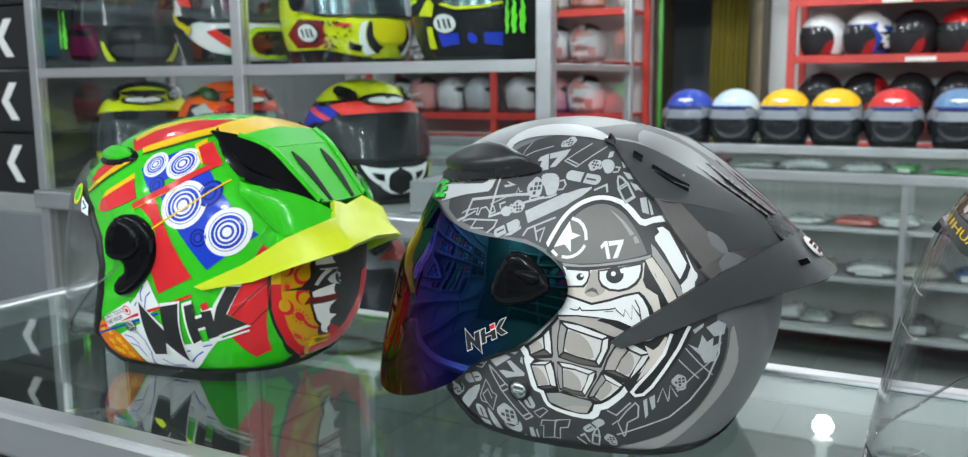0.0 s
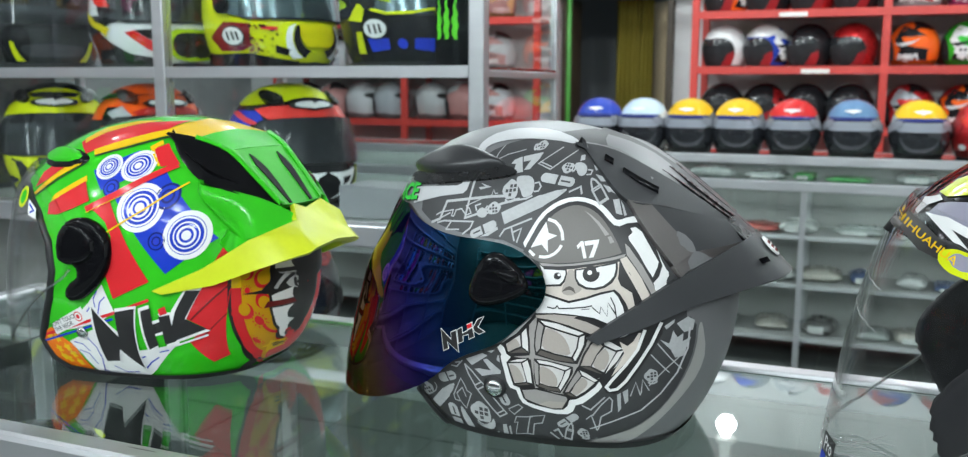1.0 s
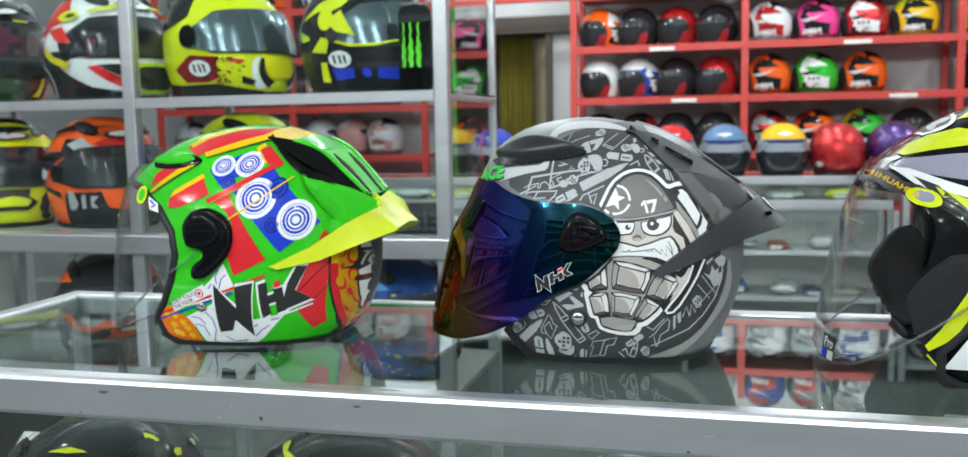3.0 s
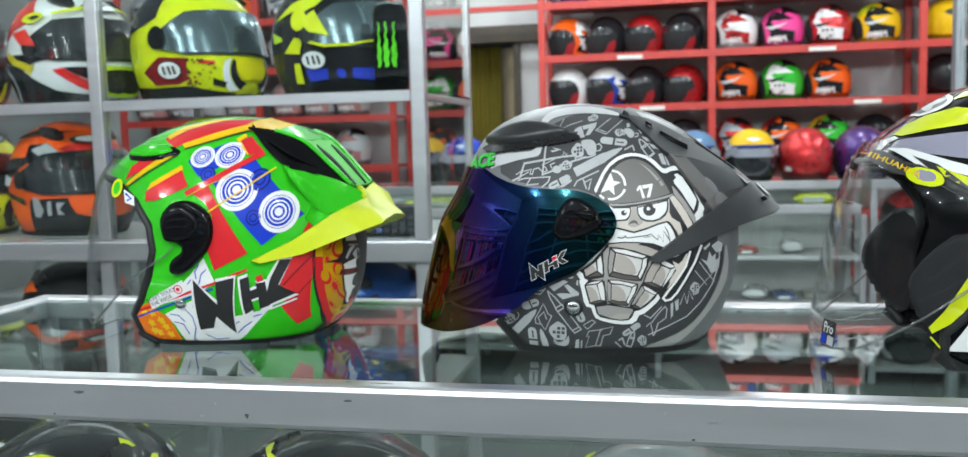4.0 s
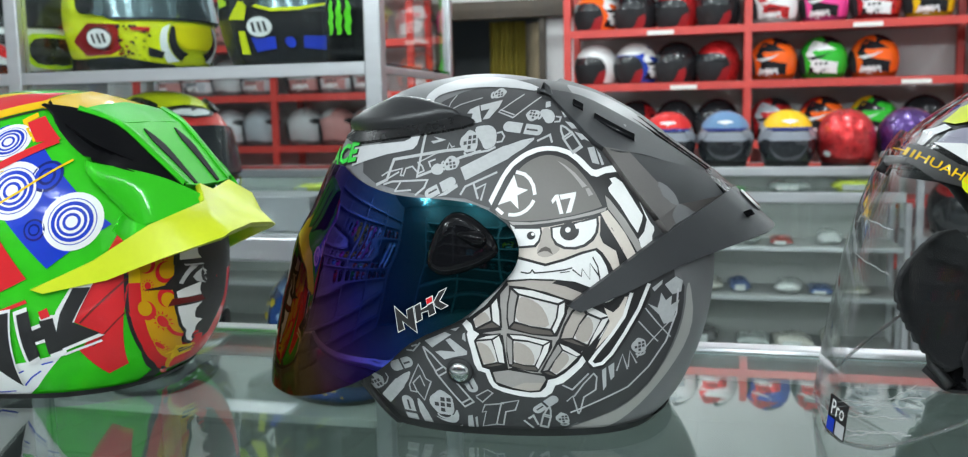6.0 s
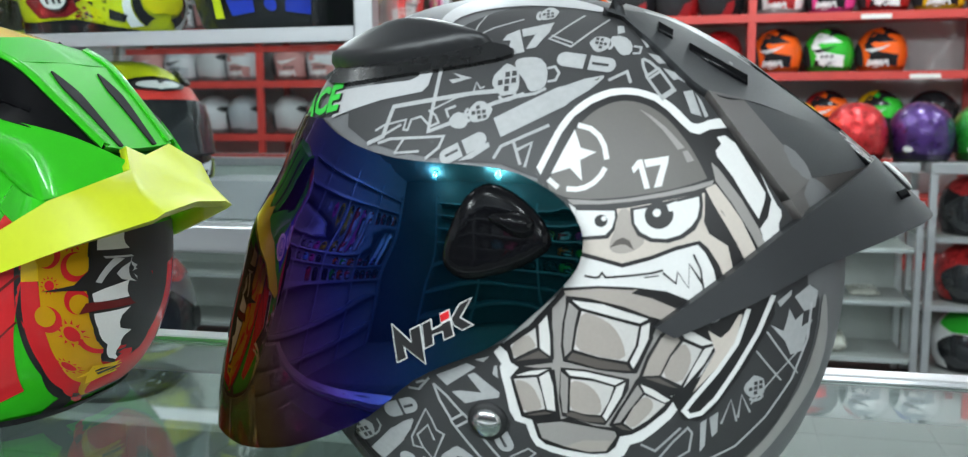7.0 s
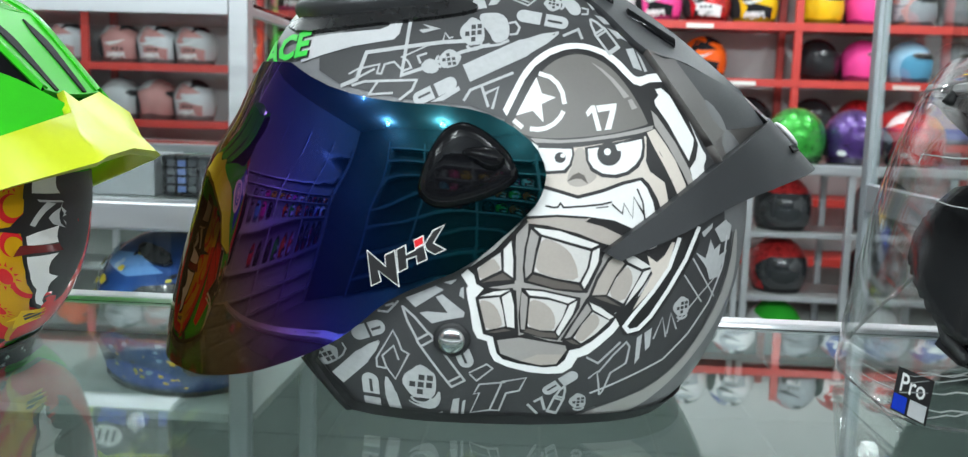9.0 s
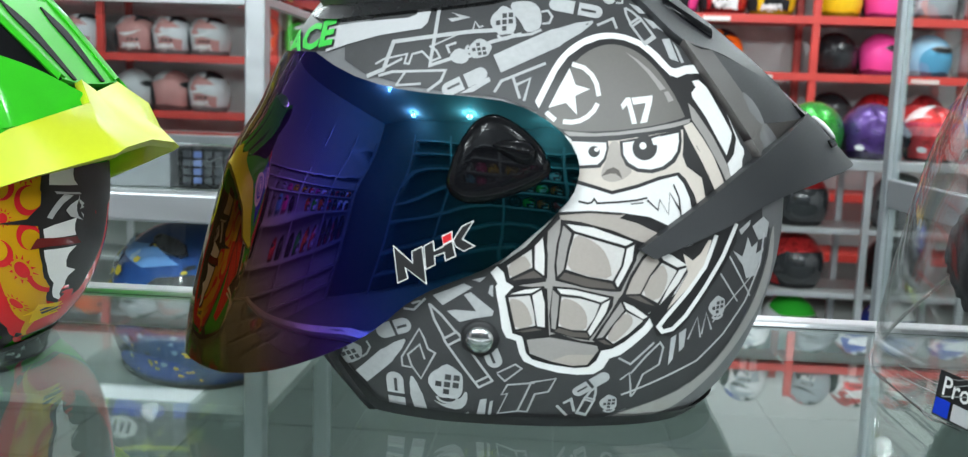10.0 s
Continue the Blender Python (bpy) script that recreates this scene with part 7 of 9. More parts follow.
    spot(t, GREEN_FORM, "stud_ring", RUBBER, 3, (-0.94, 4.72), 0.55, 0.5)
    mark(t, GREEN_FORM, "red_panel", H_RED, 1, [(-13, 12.76), (-13.4, 9.43), (-12.12, 2.52), (-10.93, 1.89), (-10.2, 4.1), (-11.38, 5.46), (-9.85, 6.7), (-10.85, 8.7), (-11.69, 9.23)], 0)
    line(t, GREEN_FORM, "red_streak", H_DARKRED, 2, [(-10.65, 6.19), (-13.22, 9.09)], 0.12)
    line(t, GREEN_FORM, "red_streak", H_DARKRED, 2, [(-10.97, 4.33), (-12.93, 6.62)], 0.08)
    mark(t, GREEN_FORM, "badge_border", INK_WHITE, 8, [(-2.56, 7.43), (-4.84, 4.9), (-4.89, 7.22), (-6.78, 7.53), (-5.55, 1.11), (-4.13, 3.04), (-3.35, 1.76), (-1.82, 1.61)], 0)
    mark(t, GREEN_FORM, "badge", INK_BLACK, 9, [(-2.73, 7.2), (-4.62, 4.64), (-4.86, 6.91), (-6.61, 7.28), (-5.5, 1.41), (-4.22, 3.38), (-3.53, 2.12), (-2.13, 1.92)], 0)
    mark(t, GREEN_FORM, "badge_border", INK_WHITE, 8, [(-6.91, 7.3), (-7.81, 7.63), (-7.7, 6.13), (-8.55, 6.42), (-8.43, 6.87), (-9.43, 6.98), (-9.5, 4.12), (-8.44, 3.69), (-8.67, 5.05), (-7.66, 4.76), (-7.77, 3.65), (-6.75, 3.19)], 0)
    mark(t, GREEN_FORM, "badge", INK_BLACK, 9, [(-7.08, 7.07), (-7.87, 7.34), (-7.87, 5.91), (-8.44, 6.13), (-8.38, 6.57), (-9.24, 6.76), (-9.32, 4.33), (-8.41, 4.01), (-8.48, 5.24), (-7.85, 5.03), (-7.86, 3.98), (-6.95, 3.49)], 0)
    mark(t, GREEN_FORM, "badge_border", INK_WHITE, 8, [(-10.58, 9.09), (-11.61, 9.01), (-10.22, 6.04), (-11.73, 5.17), (-8.83, 4.01), (-9.06, 5.63), (-9.45, 7.16)], 0)
    mark(t, GREEN_FORM, "badge", INK_BLACK, 9, [(-10.56, 8.79), (-11.48, 8.76), (-10.27, 6.35), (-11.56, 5.36), (-9, 4.29), (-9.29, 5.81), (-9.68, 7.03)], 0)
    mark(t, GREEN_FORM, "badge_square", H_RED, 10, [(-8.45, 7.24), (-9, 7.51), (-9.1, 6.89), (-8.55, 6.68)], 0)
    line(t, GREEN_FORM, "badge_line", INK_WHITE, 8, [(-7.83, 3.64), (-9.41, 3.99), (-11.52, 4.78)], 0.16)
    mark(t, GREEN_FORM, "black_line", INK_BLACK, 0.4, [(-13.62, 10.92), (-13.19, 9.61), (-12.98, 7.99), (-12.97, 5.88), (-12.99, 3.57), (-12.61, 1.42), (-12.09, 0.62), (-30, -2), (-30, 11)], 1, both=True)
    mark(t, GREEN_FORM, "red_band", H_RED, 0.8, [(-13.19, 8.8), (-13.08, 7.89), (-13.08, 6.28), (-13.2, 3.98), (-12.9, 1.91), (-12.25, 0.76), (-30, -1.5), (-30, 2.5)], 1, both=True)
    mark(t, GREEN_FORM, "rear_black", INK_BLACK, 1.2, [(-14.88, 11.07), (-14.85, 9.45), (-14.65, 6.54), (-14.43, 4.47), (-13.79, 2.71), (-14.2, 3.55), (-30, 3), (-30, 14.5)], 1, both=True)
    line(t, GREEN_FORM, "black_line", INK_BLACK, 1, [(-13.31, 10.39), (-13.21, 8.95), (-13.11, 7.3), (-13.06, 5.18), (-13.03, 3.27), (-12.54, 1.34), (-9.96, -0.71)], 0.28)
    mark(t, GREEN_FORM, "red_band", H_RED, 2, [(-13.26, 8.74), (-13.72, 8.67), (-13.66, 7.15), (-13.58, 5.36), (-13.47, 3.73), (-13.19, 2.08), (-11.83, 0.42), (-12.39, 0.96), (-12.86, 2.07), (-13.08, 3.92), (-13.1, 5.69), (-13.16, 7.29)], 0)
    mark(t, GREEN_FORM, "yellow_band", H_YELLOW, 2.5, [(-13.34, 10.28), (-13.78, 10.36), (-13.76, 8.66), (-13.26, 8.74)], 0)
    mark(t, GREEN_FORM, "flower_field", GOLD, 3, [(-13.8, 10.3), (-14.89, 10.98), (-14.85, 9.12), (-14.7, 7.04), (-14.57, 5.51), (-14.31, 4.1), (-13.71, 2.56), (-12.36, 0.86), (-13.24, 2.17), (-13.49, 3.81), (-13.6, 5.36), (-13.68, 7.15), (-13.74, 8.66)], 0)
    for k in range(12):
        u, v = math.cos(k * math.tau / 12), math.sin(k * math.tau / 12)
        mark(t, GREEN_FORM, "flower", H_RED, 4, [(-14.16 + 0.29 * (0.68 * u - 0.1 * v), 5.45 + 0.96 * (0.68 * v + 0.1 * u)), (-14.16 + 0.29 * u, 5.45 + 0.96 * v), (-14.16 + 0.29 * (0.68 * u + 0.1 * v), 5.45 + 0.96 * (0.68 * v - 0.1 * u))])
    spot(t, GREEN_FORM, "flower_core", H_RED, 5, (-14.16, 5.45), 0.15, 0.50)
    for k in range(12):
        u, v = math.cos(k * math.tau / 12), math.sin(k * math.tau / 12)
        mark(t, GREEN_FORM, "flower", H_RED, 4, [(-14.58 + 0.27 * (0.68 * u - 0.1 * v), 10.65 + 0.73 * (0.68 * v + 0.1 * u)), (-14.58 + 0.27 * u, 10.65 + 0.73 * v), (-14.58 + 0.27 * (0.68 * u + 0.1 * v), 10.65 + 0.73 * (0.68 * v - 0.1 * u))])
    spot(t, GREEN_FORM, "flower_core", H_RED, 5, (-14.58, 10.65), 0.14, 0.38)
    for k in range(12):
        u, v = math.cos(k * math.tau / 12), math.sin(k * math.tau / 12)
        mark(t, GREEN_FORM, "flower", H_RED, 4, [(-13.58 + 0.17 * (0.68 * u - 0.1 * v), 3.53 + 0.73 * (0.68 * v + 0.1 * u)), (-13.58 + 0.17 * u, 3.53 + 0.73 * v), (-13.58 + 0.17 * (0.68 * u + 0.1 * v), 3.53 + 0.73 * (0.68 * v - 0.1 * u))])
    spot(t, GREEN_FORM, "flower_core", H_RED, 5, (-13.58, 3.53), 0.09, 0.38)
    for k in range(12):
        u, v = math.cos(k * math.tau / 12), math.sin(k * math.tau / 12)
        mark(t, GREEN_FORM, "flower", H_RED, 4, [(-13.99 + 0.24 * (0.68 * u - 0.1 * v), 8.36 + 0.54 * (0.68 * v + 0.1 * u)), (-13.99 + 0.24 * u, 8.36 + 0.54 * v), (-13.99 + 0.24 * (0.68 * u + 0.1 * v), 8.36 + 0.54 * (0.68 * v - 0.1 * u))])
    spot(t, GREEN_FORM, "flower_core", H_RED, 5, (-13.99, 8.36), 0.12, 0.28)
    spot(t, GREEN_FORM, "flower", H_RED, 4, (-14.03, 9.92), 0.30, 0.66)
    spot(t, GREEN_FORM, "flower_eye", GOLD, 5, (-13.94, 9.88), 0.24, 0.51)
    spot(t, GREEN_FORM, "flower", H_RED, 4, (-14.60, 9.17), 0.29, 0.81)
    spot(t, GREEN_FORM, "flower_eye", GOLD, 5, (-14.67, 9.28), 0.23, 0.63)
    spot(t, GREEN_FORM, "flower", H_RED, 4, (-14.51, 7.24), 0.25, 0.77)
    spot(t, GREEN_FORM, "flower_eye", GOLD, 5, (-14.55, 7.03), 0.20, 0.60)
    spot(t, GREEN_FORM, "flower", H_RED, 4, (-13.78, 6.51), 0.33, 0.76)
    spot(t, GREEN_FORM, "flower_eye", GOLD, 5, (-13.73, 6.71), 0.26, 0.59)
    spot(t, GREEN_FORM, "flower", H_RED, 4, (-14.24, 4.33), 0.10, 0.73)
    spot(t, GREEN_FORM, "flower_eye", GOLD, 5, (-14.33, 4.52), 0.08, 0.57)
    mark(t, GREEN_FORM, "rear_black", INK_BLACK, 6, [(-14.91, 11.04), (-15.15, 11.44), (-15.17, 11.29), (-15.18, 11.17), (-15.26, 9.05), (-14.98, 6.16), (-14.61, 4.64), (-14.08, 3.28), (-13.84, 2.8), (-14.31, 4.09), (-14.57, 5.43), (-14.71, 7.03), (-14.86, 9.11)], 0)
    mark(t, GREEN_FORM, "rear_white", INK_WHITE, 7, [(-14.99, 10.83), (-15.2, 10.96), (-15.26, 9.68), (-15, 9.89)], 0)
    mark(t, GREEN_FORM, "rear_white", INK_WHITE, 7, [(-14.81, 7.52), (-15.18, 7.83), (-15.08, 6.84), (-14.79, 7)], 0)
    mark(t, GREEN_FORM, "rear_white", INK_WHITE, 7, [(-14.71, 6.36), (-14.99, 6.2), (-14.64, 4.71), (-14.35, 3.93), (-14.02, 3.16), (-13.96, 3.04), (-14.4, 4.26), (-14.61, 5.41)], 0)
    mark(t, GREEN_FORM, "rear_point", INK_BLACK, 8, [(-13.75, 8.09), (-14.54, 8.19), (-14.94, 9.06), (-15.08, 9.31), (-14.86, 7.67), (-14.42, 7.93)], 0)
    mark(t, GREEN_FORM, "rear_wing", PALE_GREY, 9, [(-14.91, 8.15), (-15.18, 9.3), (-15.24, 9.14), (-14.98, 8.01)], 0)
    mark(t, GREEN_FORM, "rear_wing", PALE_GREY, 9, [(-15.07, 9.52), (-15.26, 9.27), (-15.26, 9.14), (-15.1, 9.36)], 0)
    mark(t, GREEN_FORM, "rear_wing", PALE_GREY, 9, [(-15.16, 8.38), (-15.25, 8.9), (-15.21, 8.23), (-15.17, 7.62)], 0)
    mark(t, GREEN_FORM, "rear_wing", PALE_GREY, 9, [(-15.23, 8.36), (-15.26, 9.21), (-15.24, 8.58), (-15.22, 8.3)], 0)
    mark(t, GREEN_FORM, "rear_wing", PALE_GREY, 9, [(-15.18, 7.76), (-15.21, 8.14), (-15.18, 7.73)], 0)
    mark(t, GREEN_FORM, "rear_swoosh", H_DARKRED, 9, [(-14.66, 7.07), (-14.8, 7.03), (-15.07, 6.76), (-15.08, 6.84), (-15.06, 6.67), (-15.01, 6.31), (-14.82, 6.52), (-14.47, 6.52)], 0)
    mark(t, GREEN_FORM, "label_border", H_YELLOW, 10, [(-13.85, 3.18), (-13.88, 2.86), (-13.88, 2.87), (-13.5, 2.2), (-13.42, 2.17), (-13.22, 2.06)], 0)
    mark(t, GREEN_FORM, "label", INK_BLACK, 11, [(-13.78, 2.97), (-13.77, 2.67), (-13.75, 2.63), (-13.58, 2.34), (-13.55, 2.41)], 0)
    lettering(t, GREEN_FORM, "label_text", "VR", H_YELLOW, 12, (-13.65, 2.6), (-13.67, 2.49), 0.5)
    v = clear_visor(t)
    spot(v, GREEN_VISOR, "ring_sticker", H_NEON, 3, (5.6, 16.0), 0.75, 0.9)
    spot(v, GREEN_VISOR, "ring_centre", H_GREEN, 4, (5.6, 16.0), 0.45, 0.6)
    mark(v, GREEN_VISOR, "pale_print", INK_WHITE, 3, [(4.6, 15.9), (3.2, 15.2), (3.0, 14.3), (4.2, 14.6), (4.4, 15.2)])
    line(v, GREEN_VISOR, "blue_print", H_BLUE, 4, [(4.3, 15.5), (3.5, 15.0), (4.0, 14.8)], 0.2)
    raised(t, GREEN_FORM, "pivot_cover", GLOSS_BLACK, [(0.3, 13.0), (-0.7, 14.5), (-2.7, 14.85), (-4.5, 13.75), (-5.1, 12.1), (-4.65, 10.1), (-2.65, 8.1), (-1.15, 7.55), (-0.4, 8.15), (-0.8, 9.2), (-1.9, 9.8), (-1.9, 10.6), (-0.2, 11.0)], 0.008, dome=0.03, h=0.02)
    raised(t, GREEN_FORM, "pivot_knob", GLOSS_BLACK, [(-0.15, 12.9), (-1.0, 14.25), (-2.6, 14.2), (-3.7, 13.3), (-3.85, 11.85), (-2.95, 10.9), (-1.1, 10.8), (-0.3, 11.15)], 0.012, base=0.006, dome=0.03, h=0.02)
    raised(t, GREEN_FORM, "vent_seat", GLOSS_BLACK, [(6.8, 18.8), (5.0, 19.6), (3.4, 20.2), (0.6, 20.0), (-1.1, 19.2), (2.5, 18.4)], 0.0025, 1, dome=0.02, h=0.04)
    raised(t, GREEN_FORM, "top_vent", H_GREEN, [(6.6, 19.0), (5.7, 19.7), (4.0, 20.2), (1.2, 20.0), (-0.2, 19.3), (2.4, 18.8)], 0.005, 1, dome=0.04, h=0.02)
    green_tail(t, H_GREEN, NEON_PLASTIC, H_YELLOW)
    bm = bmesh.new()
    turned(bm, [(0.0052, 0.0), (0.0052, 0.002), (0.004, 0.0032), (0.001, 0.0036)])
    stud = part("stud", bm, CHROME, t, "round chrome stud")
    stud.matrix_local = Matrix.Translation(GREEN_FORM.on(-0.0094, 0.0472, 0.0004)) @ pose(0, 0, 0, -99, 0, 0)
    return t


def green_tail(t, body, wing, top_paint):
    """Black intakes under a ridge, side fairings, ramp with slots and a wide wing."""
    F = GREEN_FORM
    top = [(-6.4, 6.0, 21.75), (-8.9, 5.2, 21.3), (-11.4, 4.2, 20.2), (-13.7, 3.7, 18.0), (-16.0, 3.2, 15.6)]
    low = [(-6.3, 21.5), (-8.2, 19.6), (-10.2, 17.75), (-12.8, 6.9, 17.1), (-15.9, 3.3, 15.5)]
    sheet(t, F, "intake", GLOSS_BLACK, [top, [(-6.4, 6.3, 21.6), (-8.9, 6.5, 20.4), (-11.4, 6.2, 18.9), (-13.4, 5.0, 17.5), (-15.9, 3.25, 15.5)], low], 4, 0.004, 0.0025)
    sheet(t, F, "intake_fin", GLOSS_BLACK, [[(-8.6, 6.7, 20.6), (-11.0, 6.6, 19.1), (-13.2, 5.3, 17.7)], [(-8.8, 6.9, 20.3), (-11.1, 6.9, 18.8), (-13.2, 5.5, 17.5)]], 3, 0.002)
    sheet(t, F, "ridge", body, [[(p[0], p[1] + 0.35, p[2] - 0.05) for p in top[1:]], [(p[0], p[1] + 0.1, p[2] + 0.25) for p in top[1:]], [(p[0], p[1] - 0.4, p[2] + 0.1) for p in top[1:]]], 4, 0.004)
    ramp = [(-6.0, 0, 22.75), (-8.9, 0, 21.85), (-11.4, 0, 20.3), (-13.8, 0, 17.9), (-15.8, 0, 15.4)]
    for name, finish, a, b in (("top_panel", top_paint, 0, 2), ("ridge_panel", body, 1, 3)):
        sheet(t, F, name, finish, [[(p[0], p[1] - 0.05, p[2]) for p in top[a:b]], [(p[0] * 0.5 + q[0] * 0.5, p[1] * 0.55, p[2] * 0.4 + q[2] * 0.6) for p, q in zip(top[a:b], ramp[a:b])], ramp[a:b]], 4, 0.004)
    sheet(t, F, "tail_ramp", SATIN_GREEN if body == H_GREEN else body, [[(p[0], p[1] - 0.05, p[2]) for p in top[2:]], [(p[0] * 0.5 + q[0] * 0.5, p[1] * 0.5, p[2] * 0.4 + q[2] * 0.6 - 0.05) for p, q in zip(top[2:], ramp[2:])], ramp[2:]], 4, 0.004)
    for k in (0.5,):
        way = [(p[0] * k + q[0] * (1 - k), p[1] * k, p[2] * k + q[2] * (1 - k) + 0.06) for p, q in zip(top[2:], ramp[2:])]
        way[0] = tuple(a * 0.75 + b * 0.25 for a, b in zip(way[0], way[1]))
        mid = way[1]
        way = [way[0], tuple((a + b) / 2 for a, b in zip(way[0], mid)), mid, way[2]]
        sheet(t, F, "tail_slot", LINER, [[(x, y + 0.45 * g, z + 0.04) for (x, y, z), g in zip(way, (0.1, 1, 1, 0.4))], [(x, y - 0.45 * g, z + 0.04) for (x, y, z), g in zip(way, (0.1, 1, 1, 0.4))]], 3, 0.002)
    rise = [(-10.2, 17.75), (-11.5, 7.9, 17.5), (-13.4, 6.2, 16.9), (-15.2, 4.5, 16.1), (-17.0, 3.0, 14.9)]
    fall = [(-10.4, 17.3), (-11.8, 15.3), (-13.4, 13.1), (-15.2, 6.5, 13.1), (-17.2, 3.2, 13.8)]
    sheet(t, F, "side_fairing", body, [rise, [(-10.3, 17.5), (-11.8, 8.6, 16.6), (-13.5, 7.6, 15.4), (-15.3, 5.6, 14.7), (-17.1, 3.1, 14.4)], fall], 4, 0.004, 0.003)
    sheet(t, F, "fairing_foot", body, [[(-12.9, 13.7), (-13.4, 13.1), (-15.2, 6.4, 13.1), (-17.2, 3.1, 13.8)], [(-12.6, 12.6), (-13.4, 11.4), (-15.0, 6.3, 11.8), (-16.0, 3.4, 12.0)]], 3, 0.004, 0.002)
    high = [(-8.2, 8.9), (-11.6, 10.6), (-15.4, 7.3, 13.0), (-17.7, 3.6, 14.4), (-16.5, 2.1, 15.6), (-16.3, 0, 15.0)]
    under = [(-8.9, 8.6), (-12.2, 9.2), (-16.2, 7.0, 10.6), (-19.4, 4.1, 11.8), (-19.5, 3.2, 12.1), (-19.5, 0, 12.4)]
    sheet(t, F, "wing", wing, [high, [tuple((a + b) / 2 + s * g for a, b, s in zip(p, q, (0.8, 0, -0.5))) for p, q, g in zip(high, under, (0, 0, 0, 0.3, 0.4, 0.4))], under], 1, 0.0045, 0.005)


def neon_helmet():
    t = thing("helmet", "black and neon yellow open-face helmet with a clear visor", "helmet", pose(0.075, 0.645, 0.9805, 0, 0, 180), "helmets on the glass counter")
    helmet_base(t, NEON_FORM, OPENING, GLOSS_BLACK, BAND, EDGE)
    raised(t, NEON_FORM, "pivot_cover", GLOSS_BLACK, [(-1.0, 12.7), (-1.3, 14), (-2.8, 14.7), (-4.8, 14.4), (-6.1, 13), (-6.2, 11.4), (-5.1, 9.9), (-3.9, 8.2), (-2.4, 7.6), (-1.6, 8.5), (-2.7, 9.9), (-2.6, 10.6), (-1.3, 11)], 0.008, dome=0.03, h=0.02)
    green_tail(t, GLOSS_BLACK, NEON_PLASTIC, GLOSS_BLACK)
    raised(t, NEON_FORM, "cheek_pad", LINER, [(8.0, 7.3), (7.4, 4.9), (5.6, 1.8), (3.4, 0.3), (2.4, 3), (1.9, 7.6), (2, 10.5), (4, 12), (6.5, 9.8)], -0.004, 1, base=-0.014, dome=0.03)
    v = clear_visor(t, NEON_VISOR)
    # small label on the front of the visor
    p, q, r = (NEON_VISOR.on(x / 100, z / 100, 0.0008) for x, z in ((13.05, 2.2), (12.4, 2.2), (12.9, 3.4)))
    u = (q - p).normalized()
    n = u.cross(r - p).normalized()
    w = n.cross(u)
    if n.x < 0:
        n = -n
    spot_on = Matrix(((u.x, w.x, n.x, p.x), (u.y, w.y, n.y, p.y), (u.z, w.z, n.z, p.z), (0, 0, 0, 1)))
    for name, rects, mat, lift in (("visor_label", [(0.0, 0.026, -0.011, 0.011)], INK_BLACK, 0.0004), ("label_patch", [(0.001, 0.011, -0.010, -0.002)], H_BLUE, 0.0008), ("label_patch", [(0.013, 0.025, -0.010, -0.002)], PALE_GREY, 0.0008)):
        bm = bmesh.new()
        for a0, a1, b0, b1 in rects:
            bm.faces.new([bm.verts.new(c) for c in ((a0, b0, lift), (a1, b0, lift), (a1, b1, lift), (a0, b1, lift))])
        part(name, bm, mat, v, smooth=False).matrix_local = spot_on
    bm = bmesh.new()
    for f in letters("Pro", 0.013, 0.01):
        bm.faces.new([bm.verts.new((x + 0.013, y + 0.004, 0.0008)) for x, y in f])
    part("label_text", bm, INK_WHITE, v, smooth=False).matrix_local = spot_on
    mark(t, NEON_FORM, "yellow_stripe", H_NEON, 2, [(7.2, 19.3), (6.2, 20.1), (4.8, 20.9), (2.9, 21.5), (1.4, 21.2), (0.6, 20.6), (2.6, 20.1), (5, 19.7), (6.9, 19.2)], 0)
    mark(t, NEON_FORM, "yellow_stripe", H_NEON, 2, [(1.7, 22.3), (0.1, 22.8), (-1.1, 23), (-0.1, 19.9), (0.6, 20.1), (0.5, 20.7), (1.4, 21.4), (0.4, 21.8)], 0)
    mark(t, NEON_FORM, "yellow_stripe", H_NEON, 2, [(2.6, 22.2), (1.6, 22.8), (0.3, 23.1), (-1.3, 23.4), (-1.1, 23.1), (0.9, 22.7), (2.1, 22.3)], 0)
    mark(t, NEON_FORM, "oval_badge", INK_WHITE, 4, [(2.2, 22.6), (2.5, 22.3), (2.8, 22), (3.2, 21.7), (3.7, 21.4), (4.1, 21.2), (4.6, 21), (4.9, 20.9), (5.1, 20.8), (5.2, 20.9), (5.1, 21), (5.1, 21.3), (4.9, 21.6), (4.6, 21.9), (4.2, 22.2), (3.7, 22.5), (3.1, 22.7), (2.6, 22.8), (2.2, 22.8), (1.9, 22.8)], 0)
    mark(t, NEON_FORM, "oval_ground", INK_BLACK, 5, [(2.4, 22.5), (2.7, 22.3), (2.9, 22.1), (3.3, 21.8), (3.7, 21.6), (4.1, 21.4), (4.4, 21.2), (4.7, 21.1), (4.9, 21), (4.9, 21.1), (4.8, 21.2), (4.8, 21.3), (4.6, 21.6), (4.4, 21.8), (4, 22.1), (3.6, 22.3), (3.1, 22.5), (2.7, 22.6), (2.4, 22.6), (2.2, 22.6)], 0)
    mark(t, NEON_FORM, "oval_bar", PALE_GREY, 6, [(4.5, 21.3), (4, 21.9), (3.2, 22.2), (2.5, 22.4), (3.2, 22), (3.8, 21.7), (4.5, 21.1)], 0)
